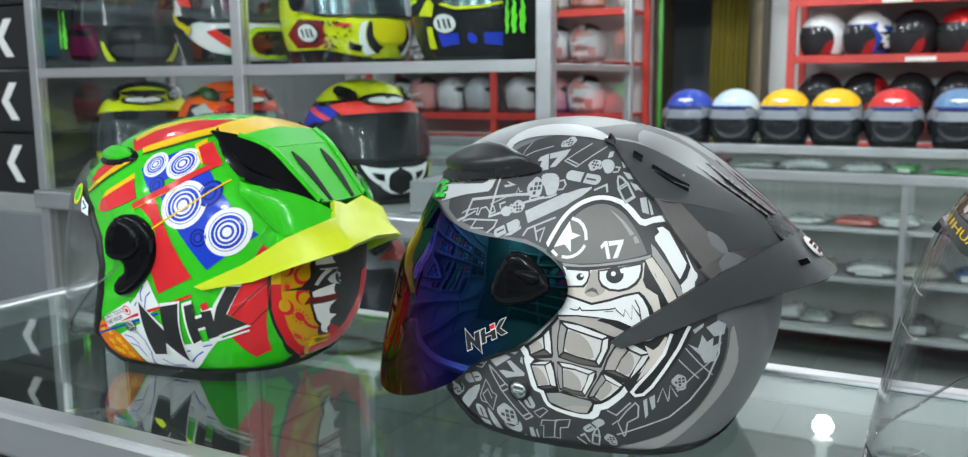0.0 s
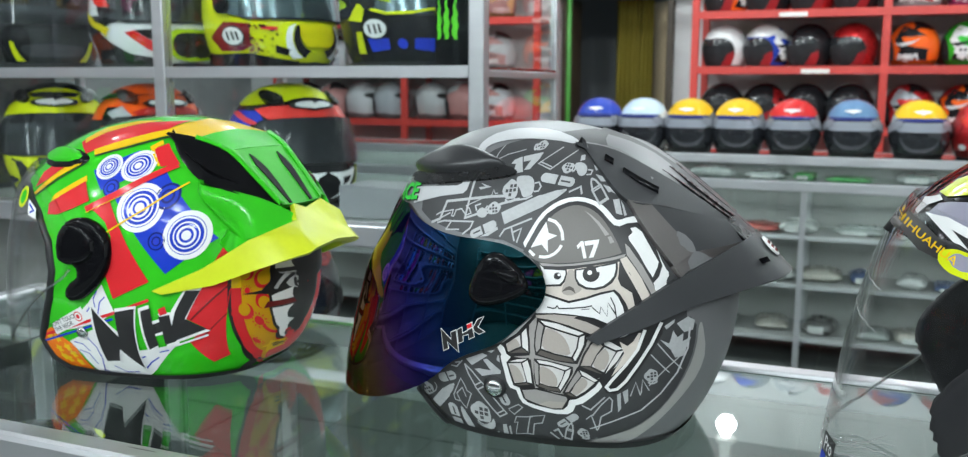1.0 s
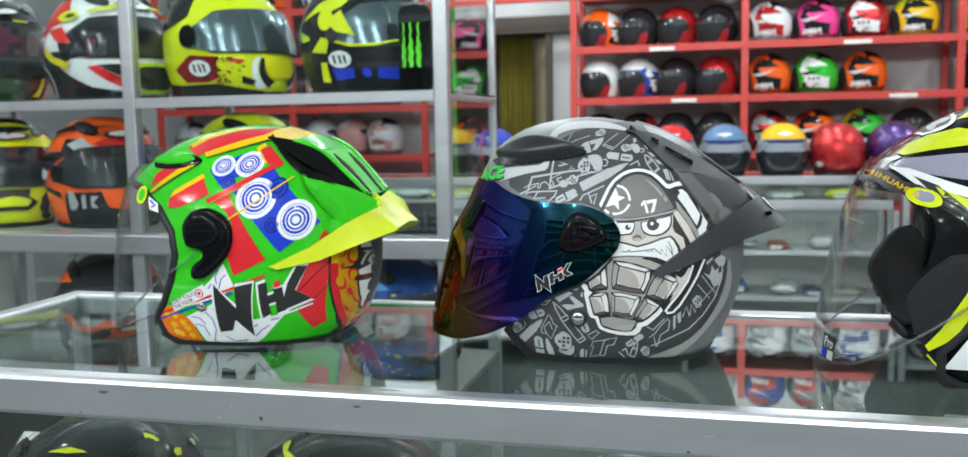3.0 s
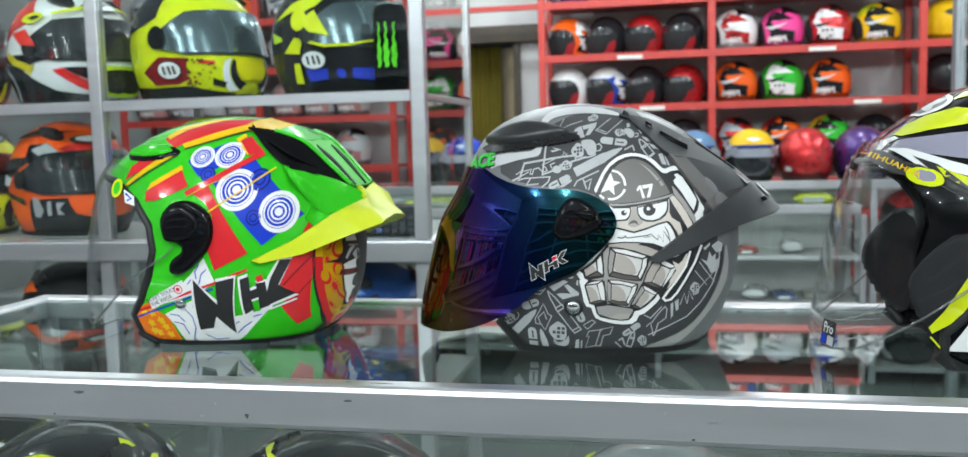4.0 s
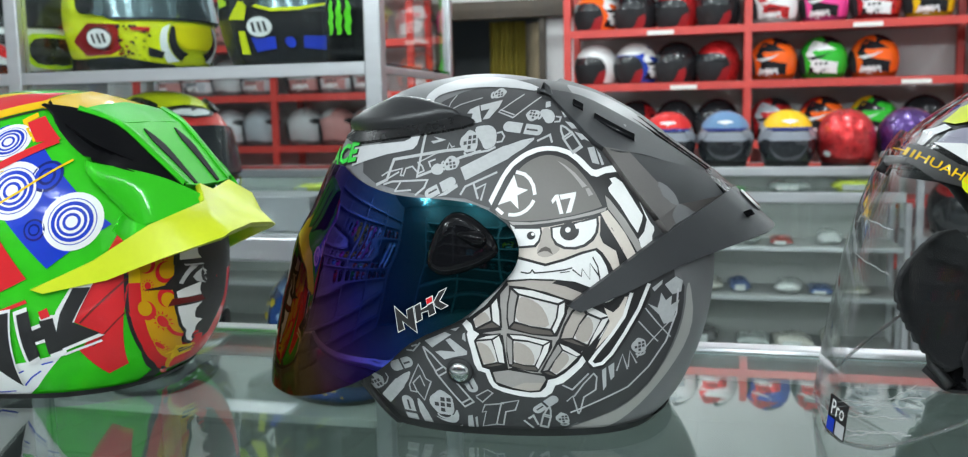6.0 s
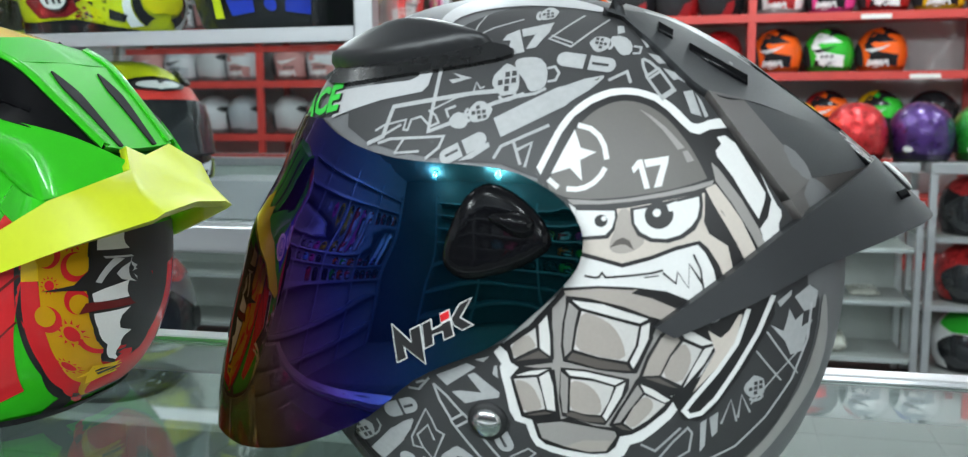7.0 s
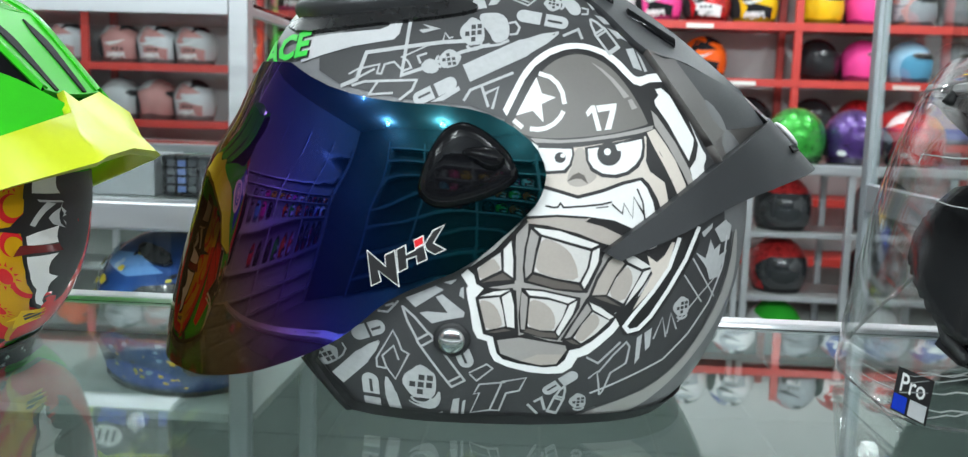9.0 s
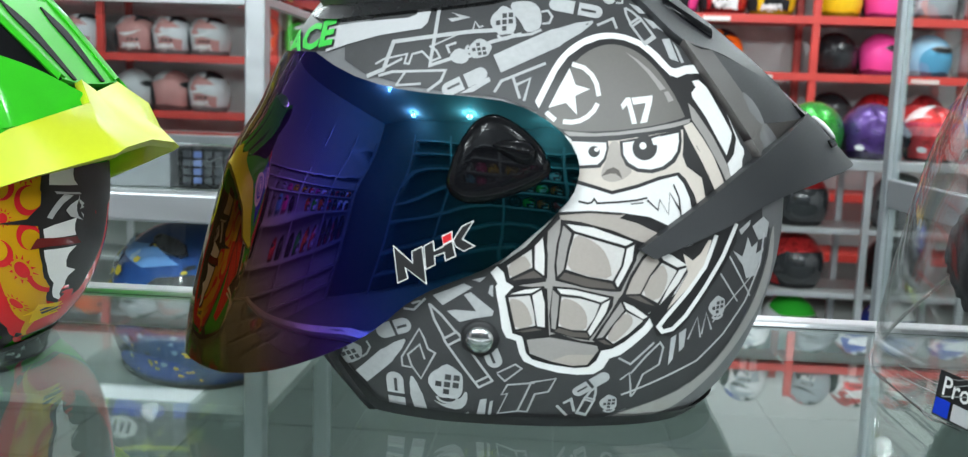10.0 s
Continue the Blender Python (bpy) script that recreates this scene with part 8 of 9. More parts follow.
    mark(t, NEON_FORM, "pale_edge", PALE_GREY, 2, [(8.5, 18.1), (7.9, 18.8), (7.2, 19.2), (7.1, 19), (7.8, 18.6), (8.4, 18)], 0)
    mark(t, NEON_FORM, "lavender_panel", LAVENDER, 1, [(8, 18.1), (7.3, 18.8), (6.7, 19), (3.9, 19.4), (-0, 19.7), (-8, 20.6), (-9, 15.5)], 0)
    mark(t, NEON_FORM, "white_zigzag", INK_WHITE, 2, [(8, 18.2), (6.9, 18.2), (4.3, 17.2), (1.5, 16.3), (0.4, 16), (0.4, 15.5), (3.2, 16), (4.5, 16.4), (3.6, 15.1), (4.5, 15.1), (6, 16.4), (7, 17.3)], 0)
    mark(t, NEON_FORM, "black_zigzag", INK_BLACK, 3, [(6.7, 17.6), (5.1, 16.9), (3.2, 15.1), (3.9, 14.9), (5.2, 15.9)], 0)
    mark(t, NEON_FORM, "yellow_cheek", H_NEON, 3, [(5.3, 16.8), (3.2, 15.9), (0.4, 15.3), (0.4, 7.2), (2, 6.7), (3.2, 5.7), (4.4, 4.3), (5.6, 3.4), (5.9, 3.9), (4.9, 5.4), (3.3, 8.4), (2.4, 10.1), (2.1, 11.5), (2.3, 13.1), (3.1, 14.2), (4.1, 14.8)], 0)
    line(t, NEON_FORM, "yellow_line", H_NEON, 2, [(5.7, 3.1), (4.4, 1.6), (2.4, 0)], 0.14)
    mark(t, NEON_FORM, "white_flash", INK_WHITE, 3, [(4.4, 1.9), (3.1, 4.4), (2.3, 5.8), (0.3, 6), (0.2, 5.4), (1.1, 4.5), (1.9, 1.9)], 0)
    mark(t, NEON_FORM, "white_flash", INK_WHITE, 3, [(1.2, 3.7), (0.1, 4.1), (-0.3, 1.7), (0.7, 1.8)], 0)
    mark(t, NEON_FORM, "round_sticker", H_YELLOW, 4, [(-0, 17), (0, 16.7), (0.2, 16.4), (0.4, 16.2), (0.6, 16), (0.9, 16), (1.1, 16), (1.4, 16.2), (1.5, 16.4), (1.6, 16.7), (1.6, 17.1), (1.5, 17.4), (1.4, 17.7), (1.2, 17.9), (0.9, 18.1), (0.7, 18.1), (0.4, 18.1), (0.2, 17.9), (0.1, 17.7), (-0, 17.4)], 0)
    mark(t, NEON_VISOR, "brow_band", INK_BLACK, 2, [(9.4, 17.2), (8.9, 18.1), (8.2, 17.8), (7.1, 16.9), (7.3, 16), (8.4, 16.3)], 0)
    lettering(t, NEON_VISOR, "brow_text", 'CHIHUAHUA', H_YELLOW, 4, (9.1, 17.6), (7.3, 16.5), 0.5)
    mark(t, NEON_VISOR, "ring_sticker", H_NEON, 3, [(5, 15.6), (5.1, 15.4), (5.3, 15.3), (5.6, 15.2), (6, 15.2), (6.4, 15.3), (6.8, 15.4), (7.1, 15.6), (7.3, 15.8), (7.4, 16), (7.4, 16.3), (7.3, 16.5), (7.1, 16.6), (6.7, 16.7), (6.4, 16.7), (6, 16.6), (5.6, 16.5), (5.3, 16.3), (5.1, 16.1), (5, 15.8)], 0)
    mark(t, NEON_VISOR, "ring_centre", LAVENDER, 4, [(5.5, 15.8), (5.6, 15.7), (5.7, 15.6), (5.9, 15.6), (6.1, 15.6), (6.3, 15.6), (6.5, 15.7), (6.7, 15.8), (6.8, 16), (6.9, 16.1), (6.9, 16.2), (6.8, 16.3), (6.7, 16.4), (6.5, 16.5), (6.3, 16.5), (6.1, 16.4), (5.9, 16.4), (5.7, 16.3), (5.5, 16.1), (5.5, 16)], 0)
    return t


grey_helmet()
green_helmet()
neon_helmet()


# ---- full-face helmets in the cabinet ----
def stock_full(x, y, z, turn, color, visor, patches, label, group="helmets in the glass cabinet", oval="brow", fine=0.13, vent=True, cheek_at=(9.0, 5.6)):
    """A full-face helmet with visor, vents, spoiler lip, coloured areas and an oval badge."""
    t = thing("helmet", label, "helmet", pose(x, y, z, 0, 0, turn), group)
    laid("shell", FULL, [(-30, 0.4), (30, 0.4), (30, 40), (-30, 40)], paint(color), t, 0, fine)
    for k, (name, pts, c, s) in enumerate(patches):
        laid(name, FULL, rounded(pts, s), paint(c), t, 0.0012 + 0.0008 * k, fine)
    laid("eye_port", FULL, rounded([(30, 9.6), (9.4, 9.0), (6.4, 9.6), (4.6, 11.6), (5.2, 14.8), (8, 17.6), (30, 18.6)], 1), RUBBER, t, 0.006, fine)
    v = laid("visor", FULL, rounded([(30, 10.0), (9.2, 9.4), (3.4, 10.4), (2.2, 12.0), (2.8, 13.8), (5.4, 15.6), (8.2, 18.0), (30, 18.8)], 1), visor, t, 0.009, fine)
    laid("pivot_cover", FULL, rounded([(1.6, 10.4), (1.4, 14), (4.6, 14), (4.6, 10.4)], 2), BLACK, t, 0.012, fine, 0.01)
    if vent:
        laid("chin_vent", FULL, rounded([(30, 4.2), (14.6, 4.0), (13.8, 5.4), (14.4, 6.4), (30, 6.6)], 1), BLACK, t, 0.0075, fine, 0.006)
    laid("brow_vent", FULL, rounded([(9.4, 20.2), (7.4, 22.2), (3.2, 23.2), (2.6, 22.4), (6.2, 20.8)], 1), BLACK, t, 0.009, fine, 0.008)
    laid("bottom_band", FULL, [(-30, 0), (30, 0), (30, 1.3), (-30, 1.3)], RUBBER, t, 0.005, fine)
    if oval == "brow":
        o = [(30, 19.2), (11.2, 19.4), (9.6, 20.2), (9.4, 21.0), (10.4, 21.9), (30, 22.4)]
        part("badge_border", patch(FULL, [rounded(o, 2)], 0.0062, 0.1), INK_BLACK, t)
        part("badge", patch(FULL, [rounded([(30, 19.6), (11.3, 19.7), (10.0, 20.3), (9.8, 21.0), (10.6, 21.6), (30, 22.0)], 2)], 0.0072, 0.1), INK_WHITE, t)
        part("badge_bars", patch(FULL, [[(30, 20.3), (11.8, 20.2), (10.8, 20.6), (10.8, 21.1), (11.4, 21.3), (30, 21.5)]], 0.0082, 0.1), INK_BLACK, t)
    elif oval == "cheek":
        for name, rx, rz, m, o in (("badge_border", 2.9, 1.9, INK_BLACK, 0.0062), ("badge", 2.6, 1.6, INK_WHITE, 0.0072)):
            laid(name, FULL, [(cheek_at[0] + rx * math.cos(k * math.tau / 20), cheek_at[1] + rz * math.sin(k * math.tau / 20)) for k in range(20)], m, t, o, 0.1)
        for q in (-1.6, -0.3, 0.8):
            laid("badge_bar", FULL, [(cheek_at[0] + q + a, cheek_at[1] + b) for a, b in ((0.3, -0.8), (0.85, -0.8), (0.6, 0.8), (0.05, 0.8))], INK_BLACK, t, 0.0082, 0.1)
    return t


FLUO = (0.60, 0.66, 0.008)
crown = [(8, 18), (2, 17), (-6, 15), (-14, 12), (-16, 20), (-6, 40), (9, 40), (12, 20.5)]
sweep = [(14, 4), (6, 4.6), (-2, 7), (-10, 13), (-8, 8), (-1, 3.6), (6, 2)]

UP, LOW = 1.2725, 0.9925


def specks(t, color, x0, x1, z0, z1, n, size, seed, lift=0.0052):
    """A spray of small angular flecks printed on both sides of a full-face shell, thinning out to one end."""
    rs = random.Random(seed)
    outs = []
    for _ in range(n):
        f = rs.random() ** 1.6
        u, v, s = x0 + (x1 - x0) * f, rs.uniform(z0, z1), size * rs.uniform(0.4, 1.2) * (1.1 - 0.6 * f)
        a = rs.uniform(0, 6)
        outs.append([(u + s * rs.uniform(0.6, 1.3) * math.cos(a + q), v + 0.7 * s * rs.uniform(0.6, 1.3) * math.sin(a + q)) for q in (0, 1.3, 2.4, 3.5, 4.9)])
    tagged(part("fleck_print", patch(FULL, outs, lift, 0.2, step=0.01), paint(color), t), kind="stuff")


def bars(t, color, pts, name="angular_mark", lift=0.0056):
    """One slanting angular mark on each cheek."""
    laid(name, FULL, pts, paint(color), t, lift, 0.15)


LIME = (0.42, 0.60, 0.01)
MAROON = (0.22, 0.012, 0.015)

t = stock_full(-1.81, 1.60, UP, -38, BLK, SMOKE, [("yellow_patch", [(11.6, 18.8), (9.8, 19.4), (10.8, 18.1), (12.3, 17.5)], FLUO, 0), ("yellow_corner", [(13.4, 1.6), (13.2, 5.6), (12.5, 6.0), (11.9, 1.6)], FLUO, 0),
    ("grey_brow", [(10.6, 20.4), (8, 21.4), (4, 21), (6.8, 18.4), (11.6, 18.8)], (0.06, 0.062, 0.07), 0), ("grey_chin", [(30, 2.2), (14.6, 2.2), (13.8, 4.2), (15, 5.4), (30, 6.2)], (0.045, 0.045, 0.05), 1)], "black full-face helmet with thin yellow flashes, in the cabinet", vent=False)
t = stock_full(-1.505, 1.61, UP, -18, WHT, SMOKE, [("red_crown", [(2.5, 19.3), (0.9, 17), (-3, 16), (-9, 12), (-13, 14), (-11, 22), (-1, 24)], (0.6, 0.03, 0.02), 0), ("dark_top", [(5.6, 22.7), (0.4, 23), (-8, 22.2), (-8, 40), (8, 40)], BLK, 0),
    ("dark_cheek", [(-11, 11), (1, 10.8), (9.1, 9.8), (3.8, 9.1), (0.1, 7.4), (3.1, 5.4), (7.6, 3.1), (14, 2), (13.4, 0.9), (-1.5, 0.8), (-12, 1)], BLK, 0), ("yellow_mark", [(-5.6, 12), (-2.5, 10.6), (-1.3, 9.7), (0.4, 9.3), (3.7, 8.1), (2.6, 7.4), (2.2, 6.5), (0.2, 7.8), (-3, 8.8), (-5.5, 10.3)], (0.62, 0.50, 0.01), 0),
    ("red_sweep", [(7.9, 7.3), (10.1, 7.7), (14.1, 4.7), (13.9, 2.7), (12.3, 3.7)], (0.6, 0.02, 0.02), 0), ("black_sweep", [(10.1, 7.8), (13.3, 7.9), (14.6, 7.2), (14.6, 4.9), (11.9, 6.5)], BLK, 0), ("silver_edge", [(-9.4, 9.6), (-4.4, 6.2), (-3.6, 4.2), (-4.6, 1.4), (-3.9, 1.4), (-2.9, 4.2), (-3.9, 6.6), (-9.2, 10.2)], SIL, 0)],
    "white, red and black full-face helmet in the cabinet", vent=False)
laid("vent_border", FULL, rounded([(30, 2.0), (15.2, 1.6), (14.5, 2.4), (14.8, 7.4), (15.2, 8.4), (30, 8.8)], 1), paint(LIME), t, 0.0078, 0.13)
laid("vent_mesh", FULL, rounded([(30, 2.6), (15.4, 2.4), (15.0, 3.0), (15.2, 6.9), (15.6, 7.6), (30, 7.9)], 1), BLACK, t, 0.0086, 0.13)
laid("red_patch", FULL, [(-1.2, 14.9), (2.5, 15.6), (5.1, 12.2), (1.2, 12.6)], paint((0.6, 0.03, 0.02)), t, 0.0125, 0.13)
laid("lime_ring", FULL, rounded([(0.4, 17.3), (1.5, 18.4), (3.5, 18.9), (5.2, 18.6), (5.7, 17.8), (4.5, 17), (2.6, 16.6)], 1), paint(FLUO), t, 0.0112, 0.13)
laid("dark_ring", FULL, [(2.3, 17.6), (3.5, 18.2), (4.7, 18.1), (4.9, 17.7), (3.8, 17.2)], paint(BLK), t, 0.0118, 0.13)
laid("lime_print", FULL, [(6.7, 18.7), (9.1, 19.5), (10.5, 20.4), (10.9, 19.8), (9.5, 18.8), (7, 18.2)], paint(FLUO), t, 0.0112, 0.13)
t = stock_full(-1.205, 1.61, UP, -18, FLUO, SILVER, [("red_field", [(2.1, 8.9), (8.7, 8.4), (8.1, 4.1), (5.8, 3.3), (-0.3, 3.3), (-3, 6)], MAROON, 0), ("crown_field", [(3, 17.5), (-3, 15), (-9, 14), (-13, 18), (-6, 40), (-1, 40)], BLK, 1), ("white_bar", [(14.3, 7.7), (14.8, 8.5), (14.8, 2.1), (13.9, 1.8)], WHT, 0),
    ("dark_patch", [(12.7, 4.5), (14.3, 3.6), (13.7, 2.5), (12.3, 3)], BLK, 0), ("dark_slash", [(14.9, 8.2), (15.2, 8), (15.6, 3.4), (14.9, 2.1)], BLK, 0), ("red_slit", [(10.7, 8.1), (13.2, 7.8), (13.1, 7.1), (10.7, 7.4)], (0.6, 0.03, 0.02), 0), ("dark_base", [(-6, 3.4), (-1.5, 3), (7.9, 3.1), (14.3, 1.6), (13.9, 0.8), (-8, 0.8)], BLK, 0), ("chin_arrow", [(30, 3.4), (15.7, 4.2), (15.0, 8.6), (30, 9.2)], (0.70, 0.62, 0.006), 0)],
    "fluorescent yellow full-face helmet with a silver visor", oval="cheek", vent=False, cheek_at=(4.6, 6.3))
specks(t, MAROON, 8.0, 11.4, 3.2, 8.2, 14, 0.5, 3)
specks(t, BLK, 8.4, 14.0, 2.6, 8.4, 30, 0.42, 4, 0.0085)
laid("pivot_disc", FULL, [(2.6 + 1.9 * math.cos(k * math.tau / 20), 12.6 + 2.2 * math.sin(k * math.tau / 20)) for k in range(20)], GLOSS_BLACK, t, 0.0125, 0.13)
t = stock_full(-0.885, 1.62, UP, -20, BLK, SILVER, [("yellow_crown", [(-7, 15), (-4.8, 16.4), (-1.9, 18.5), (2.3, 19.6), (6, 19.5), (4, 17.5), (1.9, 16.6), (-1.6, 16.7)], FLUO, 0), ("yellow_brow", [(9, 19.4), (4, 19.9), (0, 21.6), (4, 23.6), (9, 21.6)], FLUO, 0), ("yellow_side", [(-3.4, 8.7), (-0.3, 11.6), (1.6, 10.7), (0.7, 8.3)], FLUO, 0), ("lime_side", [(-7.5, 13.2), (-3.9, 11.8), (-3.7, 11.1), (-6.8, 10.8)], LIME, 0),
    ("blue_band", [(1.7, 5.4), (6.7, 5.3), (6.4, 3.4), (2.2, 3)], (0.015, 0.04, 0.45), 0), ("blue_front", [(30, 5.2), (11.4, 5.3), (11, 3.4), (14.4, 2.9), (30, 2.8)], (0.015, 0.04, 0.45), 0), ("blue_dot", [(9.2 + 0.9 * math.cos(k * math.tau / 12), 4.4 + 0.9 * math.sin(k * math.tau / 12)) for k in range(12)], (0.015, 0.04, 0.45), 0), ("yellow_tail", [(-0.7, 6.7), (0.8, 6.6), (0.8, 2.8), (-1.2, 2.9)], FLUO, 0)],
    "black, blue and yellow full-face helmet in the cabinet", oval="cheek", vent=False, cheek_at=(4.0, 7.1))
laid("pivot_ring", FULL, [(1.4 + 1.7 * math.cos(k * math.tau / 20), 14.6 + 2.0 * math.sin(k * math.tau / 20)) for k in range(20)], paint(FLUO), t, 0.0125, 0.13)
laid("yellow_wedge", FULL, [(1.6, 14.2), (4.5, 16.2), (7.5, 11.5), (3.8, 12.3)], paint(FLUO), t, 0.013, 0.13)
laid("visor_line", FULL, [(1.4, 11.4), (6.8, 9.9), (11, 10), (14, 10.8), (14, 10.4), (11, 9.5), (6.8, 9.4), (1.3, 10.9)], paint(FLUO), t, 0.0112, 0.13)
t = stock_full(-1.81, 1.62, LOW, -46, FLUO, SMOKE, [("crown_field", [(4, 19.6), (-4, 16), (-14, 12), (-16, 20), (-6, 40), (2, 40), (7, 23.4)], BLK, 1), ("top_mark", [(30, 22.8), (8, 23.0), (6.6, 22.4), (8.6, 21.6), (30, 22.2)], BLK, 0), ("dark_swirl", sweep, BLK, 1), ("dark_hook", [(12.0, 8.2), (13.4, 8.0), (14.4, 6.6), (14.6, 4.4), (13.2, 2), (11.0, 1.4), (12.8, 4.0), (13.0, 6.0)], BLK, 0),
    ("dark_chin", [(30, 8.8), (15.0, 8.8), (15.4, 7.0), (14.9, 5.8), (15.5, 4.0), (30, 3.4)], BLK, 0), ("yellow_chin", [(30, 6.8), (15.7, 7.2), (15.4, 6.2), (15.7, 5.0), (30, 4.8)], FLUO, 0)], "yellow and black full-face helmet on the cabinet's lower deck", vent=False)
specks(t, BLK, 12, 4, 2, 8.6, 18, 0.55, 9, 0.0075)
t = stock_full(-1.54, 1.62, LOW, -26, (0.85, 0.10, 0.012), SMOKE, [("dark_side", [(-2, 17), (2.9, 17.1), (2.9, 19.8), (7.1, 19.8), (11.3, 17), (8.3, 15.8), (3.8, 15.8), (-3, 12), (-13, 8), (-14, 14)], BLK, 0), ("red_brow", [(30, 17.8), (11.8, 17.4), (9.4, 18.7), (10.7, 20.1), (30, 20.4)], (0.45, 0.02, 0.015), 0), ("silver_patch", [(4.2, 18.5), (6.9, 20), (11.3, 17), (8.3, 16.4)], (0.40, 0.41, 0.42), 0),
    ("dark_cheek", [(5, 8.1), (12.9, 8.4), (13.9, 5.1), (15.7, 4.1), (30, 4.0), (30, 0.6), (2.3, 0.6)], BLK, 0), ("orange_stripe", [(9, 22.2), (2, 22.6), (-6, 20.4), (2, 21.4)], BLK, 0), ("white_slash", [(-0.5, 12.6), (-4, 13.4), (-6, 11), (-2, 11)], WHT, 0), ("dark_slash", [(3.4, 8.4), (-3, 9.8), (-7, 9.6), (-2, 8.4), (3.8, 6.8)], BLK, 0)],
    "orange, red and black full-face helmet on the cabinet's lower deck", vent=False)
for pts in ([(6.4, 8.9), (7.8, 8.4), (8.5, 5.9), (7.1, 4.5), (5.7, 4.7)], [(9.6, 7.9), (10.4, 7.9), (10.1, 5.1), (9.1, 4.8)], [(11.3, 7.6), (12.6, 7.6), (11.7, 6.2), (12.4, 5.1), (11.2, 5.1)]):
    bars(t, (0.35, 0.35, 0.37), pts, lift=0.0076)
t = stock_full(-1.175, 1.63, LOW, -28, BLK, SMOKE, [("yellow_crown", [(10, 21.4), (4, 20.6), (-3, 20.4), (-6, 22), (0, 40), (8, 40)], FLUO, 1), ("blue_side", [(8.4, 17), (5.6, 19.4), (-1, 19.6), (-7, 17), (-5, 14.6), (2.2, 16.3)], (0.02, 0.04, 0.42), 0), ("pink_slash", [(-3.8, 19), (-0.7, 19.4), (7.1, 17), (5.6, 16.6)], (0.75, 0.06, 0.06), 0), ("red_brow", [(30, 18.4), (11.3, 17.9), (8.6, 17.7), (4.5, 19.7), (8.5, 20.4), (30, 21.0)], (0.75, 0.05, 0.04), 0),
    ("white_edge", [(-7.4, 18.6), (-8.6, 17.6), (-6.4, 14.4), (-5.4, 14.8)], WHT, 0), ("yellow_cheek", [(12.7, 8.1), (9.9, 8.3), (4, 8.2), (0, 5), (6, 2), (12.4, 0.6), (13.6, 0.6)], FLUO, 0),
    ("white_chin", [(13.2, 8.4), (15.4, 7.6), (30, 7.6), (30, 2.0), (15.4, 1.8), (15.2, 4.4)], WHT, 0), ("dark_ridge", [(30, 9), (15.7, 8.4), (15.75, 5), (15.2, 1.2), (30, 1.0)], BLK, 0), ("dark_slot", [(14.6, 7.0), (15.5, 6.6), (15.6, 5.2), (15.1, 5.7)], BLK, 0)],
    "yellow, blue and red full-face helmet with a white chin guard", vent=False)

# helmets inside the base of the cabinet and inside the front counter
for x, c, p, turn in ((-1.55, BLK, ORG, -60), (-0.83, (0.012, 0.045, 0.16), (0.008, 0.015, 0.05), -40), (-1.2, GRY, REDP, -70)):
    t = stock_full(x, 1.63, 0.6745, turn, c, SMOKE, [("side_field", sweep, p, 1), ("cheek_field", [(13, 1.6), (4, 1.4), (-4, 2), (-2, 4.4), (6, 5.4), (13.4, 4.4)], (0.02, 0.06, 0.30) if x > -1 else BLK, 1), ("crown_flash", [(9, 19.4), (4, 18.6), (-3, 20), (-9, 17), (-4, 21.6), (4, 22)], (0.10, 0.22, 0.45) if x > -1 else p, 0)],
                   "dark full-face helmet behind the base glass of the cabinet", "helmets in the cabinet base", "")
    specks(t, YEL if x > -1 else WHT, 13.5, 2, 2, 8.4, 14, 0.5, 20)
    if x > -1:
        for c2, n2, size2, seed2, lift2 in ((BLK, 26, 1.3, 31, 0.0052), ((0.24, 0.34, 0.46), 34, 1.2, 32, 0.0060), ((0.42, 0.34, 0.03), 22, 1.1, 33, 0.0068)):
            specks(t, c2, -13, 12, 3, 22, n2, size2, seed2, lift2)
for x, c, p, q, turn in ((-0.86, (0.35, 0.03, 0.15), ORG, BLK, -80), (-0.54, BLU, FLUO, BLK, -150), (-0.20, BLK, REDP, GRY, -100), (0.16, GRY, LIME, BLK, -60), (0.62, GRY, BLU, REDP, -100)):
    t = stock_full(x, 0.655, 0.6185, turn, c, SMOKE, [("side_field", sweep, p, 1), ("crown_field", crown, q, 1)], "colourful full-face helmet on the glass shelf inside the counter", "helmets inside the counter", "brow")
    specks(t, (0.55, 0.58, 0.60), -12, 10, 12, 23, 16, 1.0, int(x * 50) + 90, 0.0056)
    specks(t, FLUO, -6, 11, 14, 23.6, 10, 1.1, int(x * 50) + 91, 0.0064)


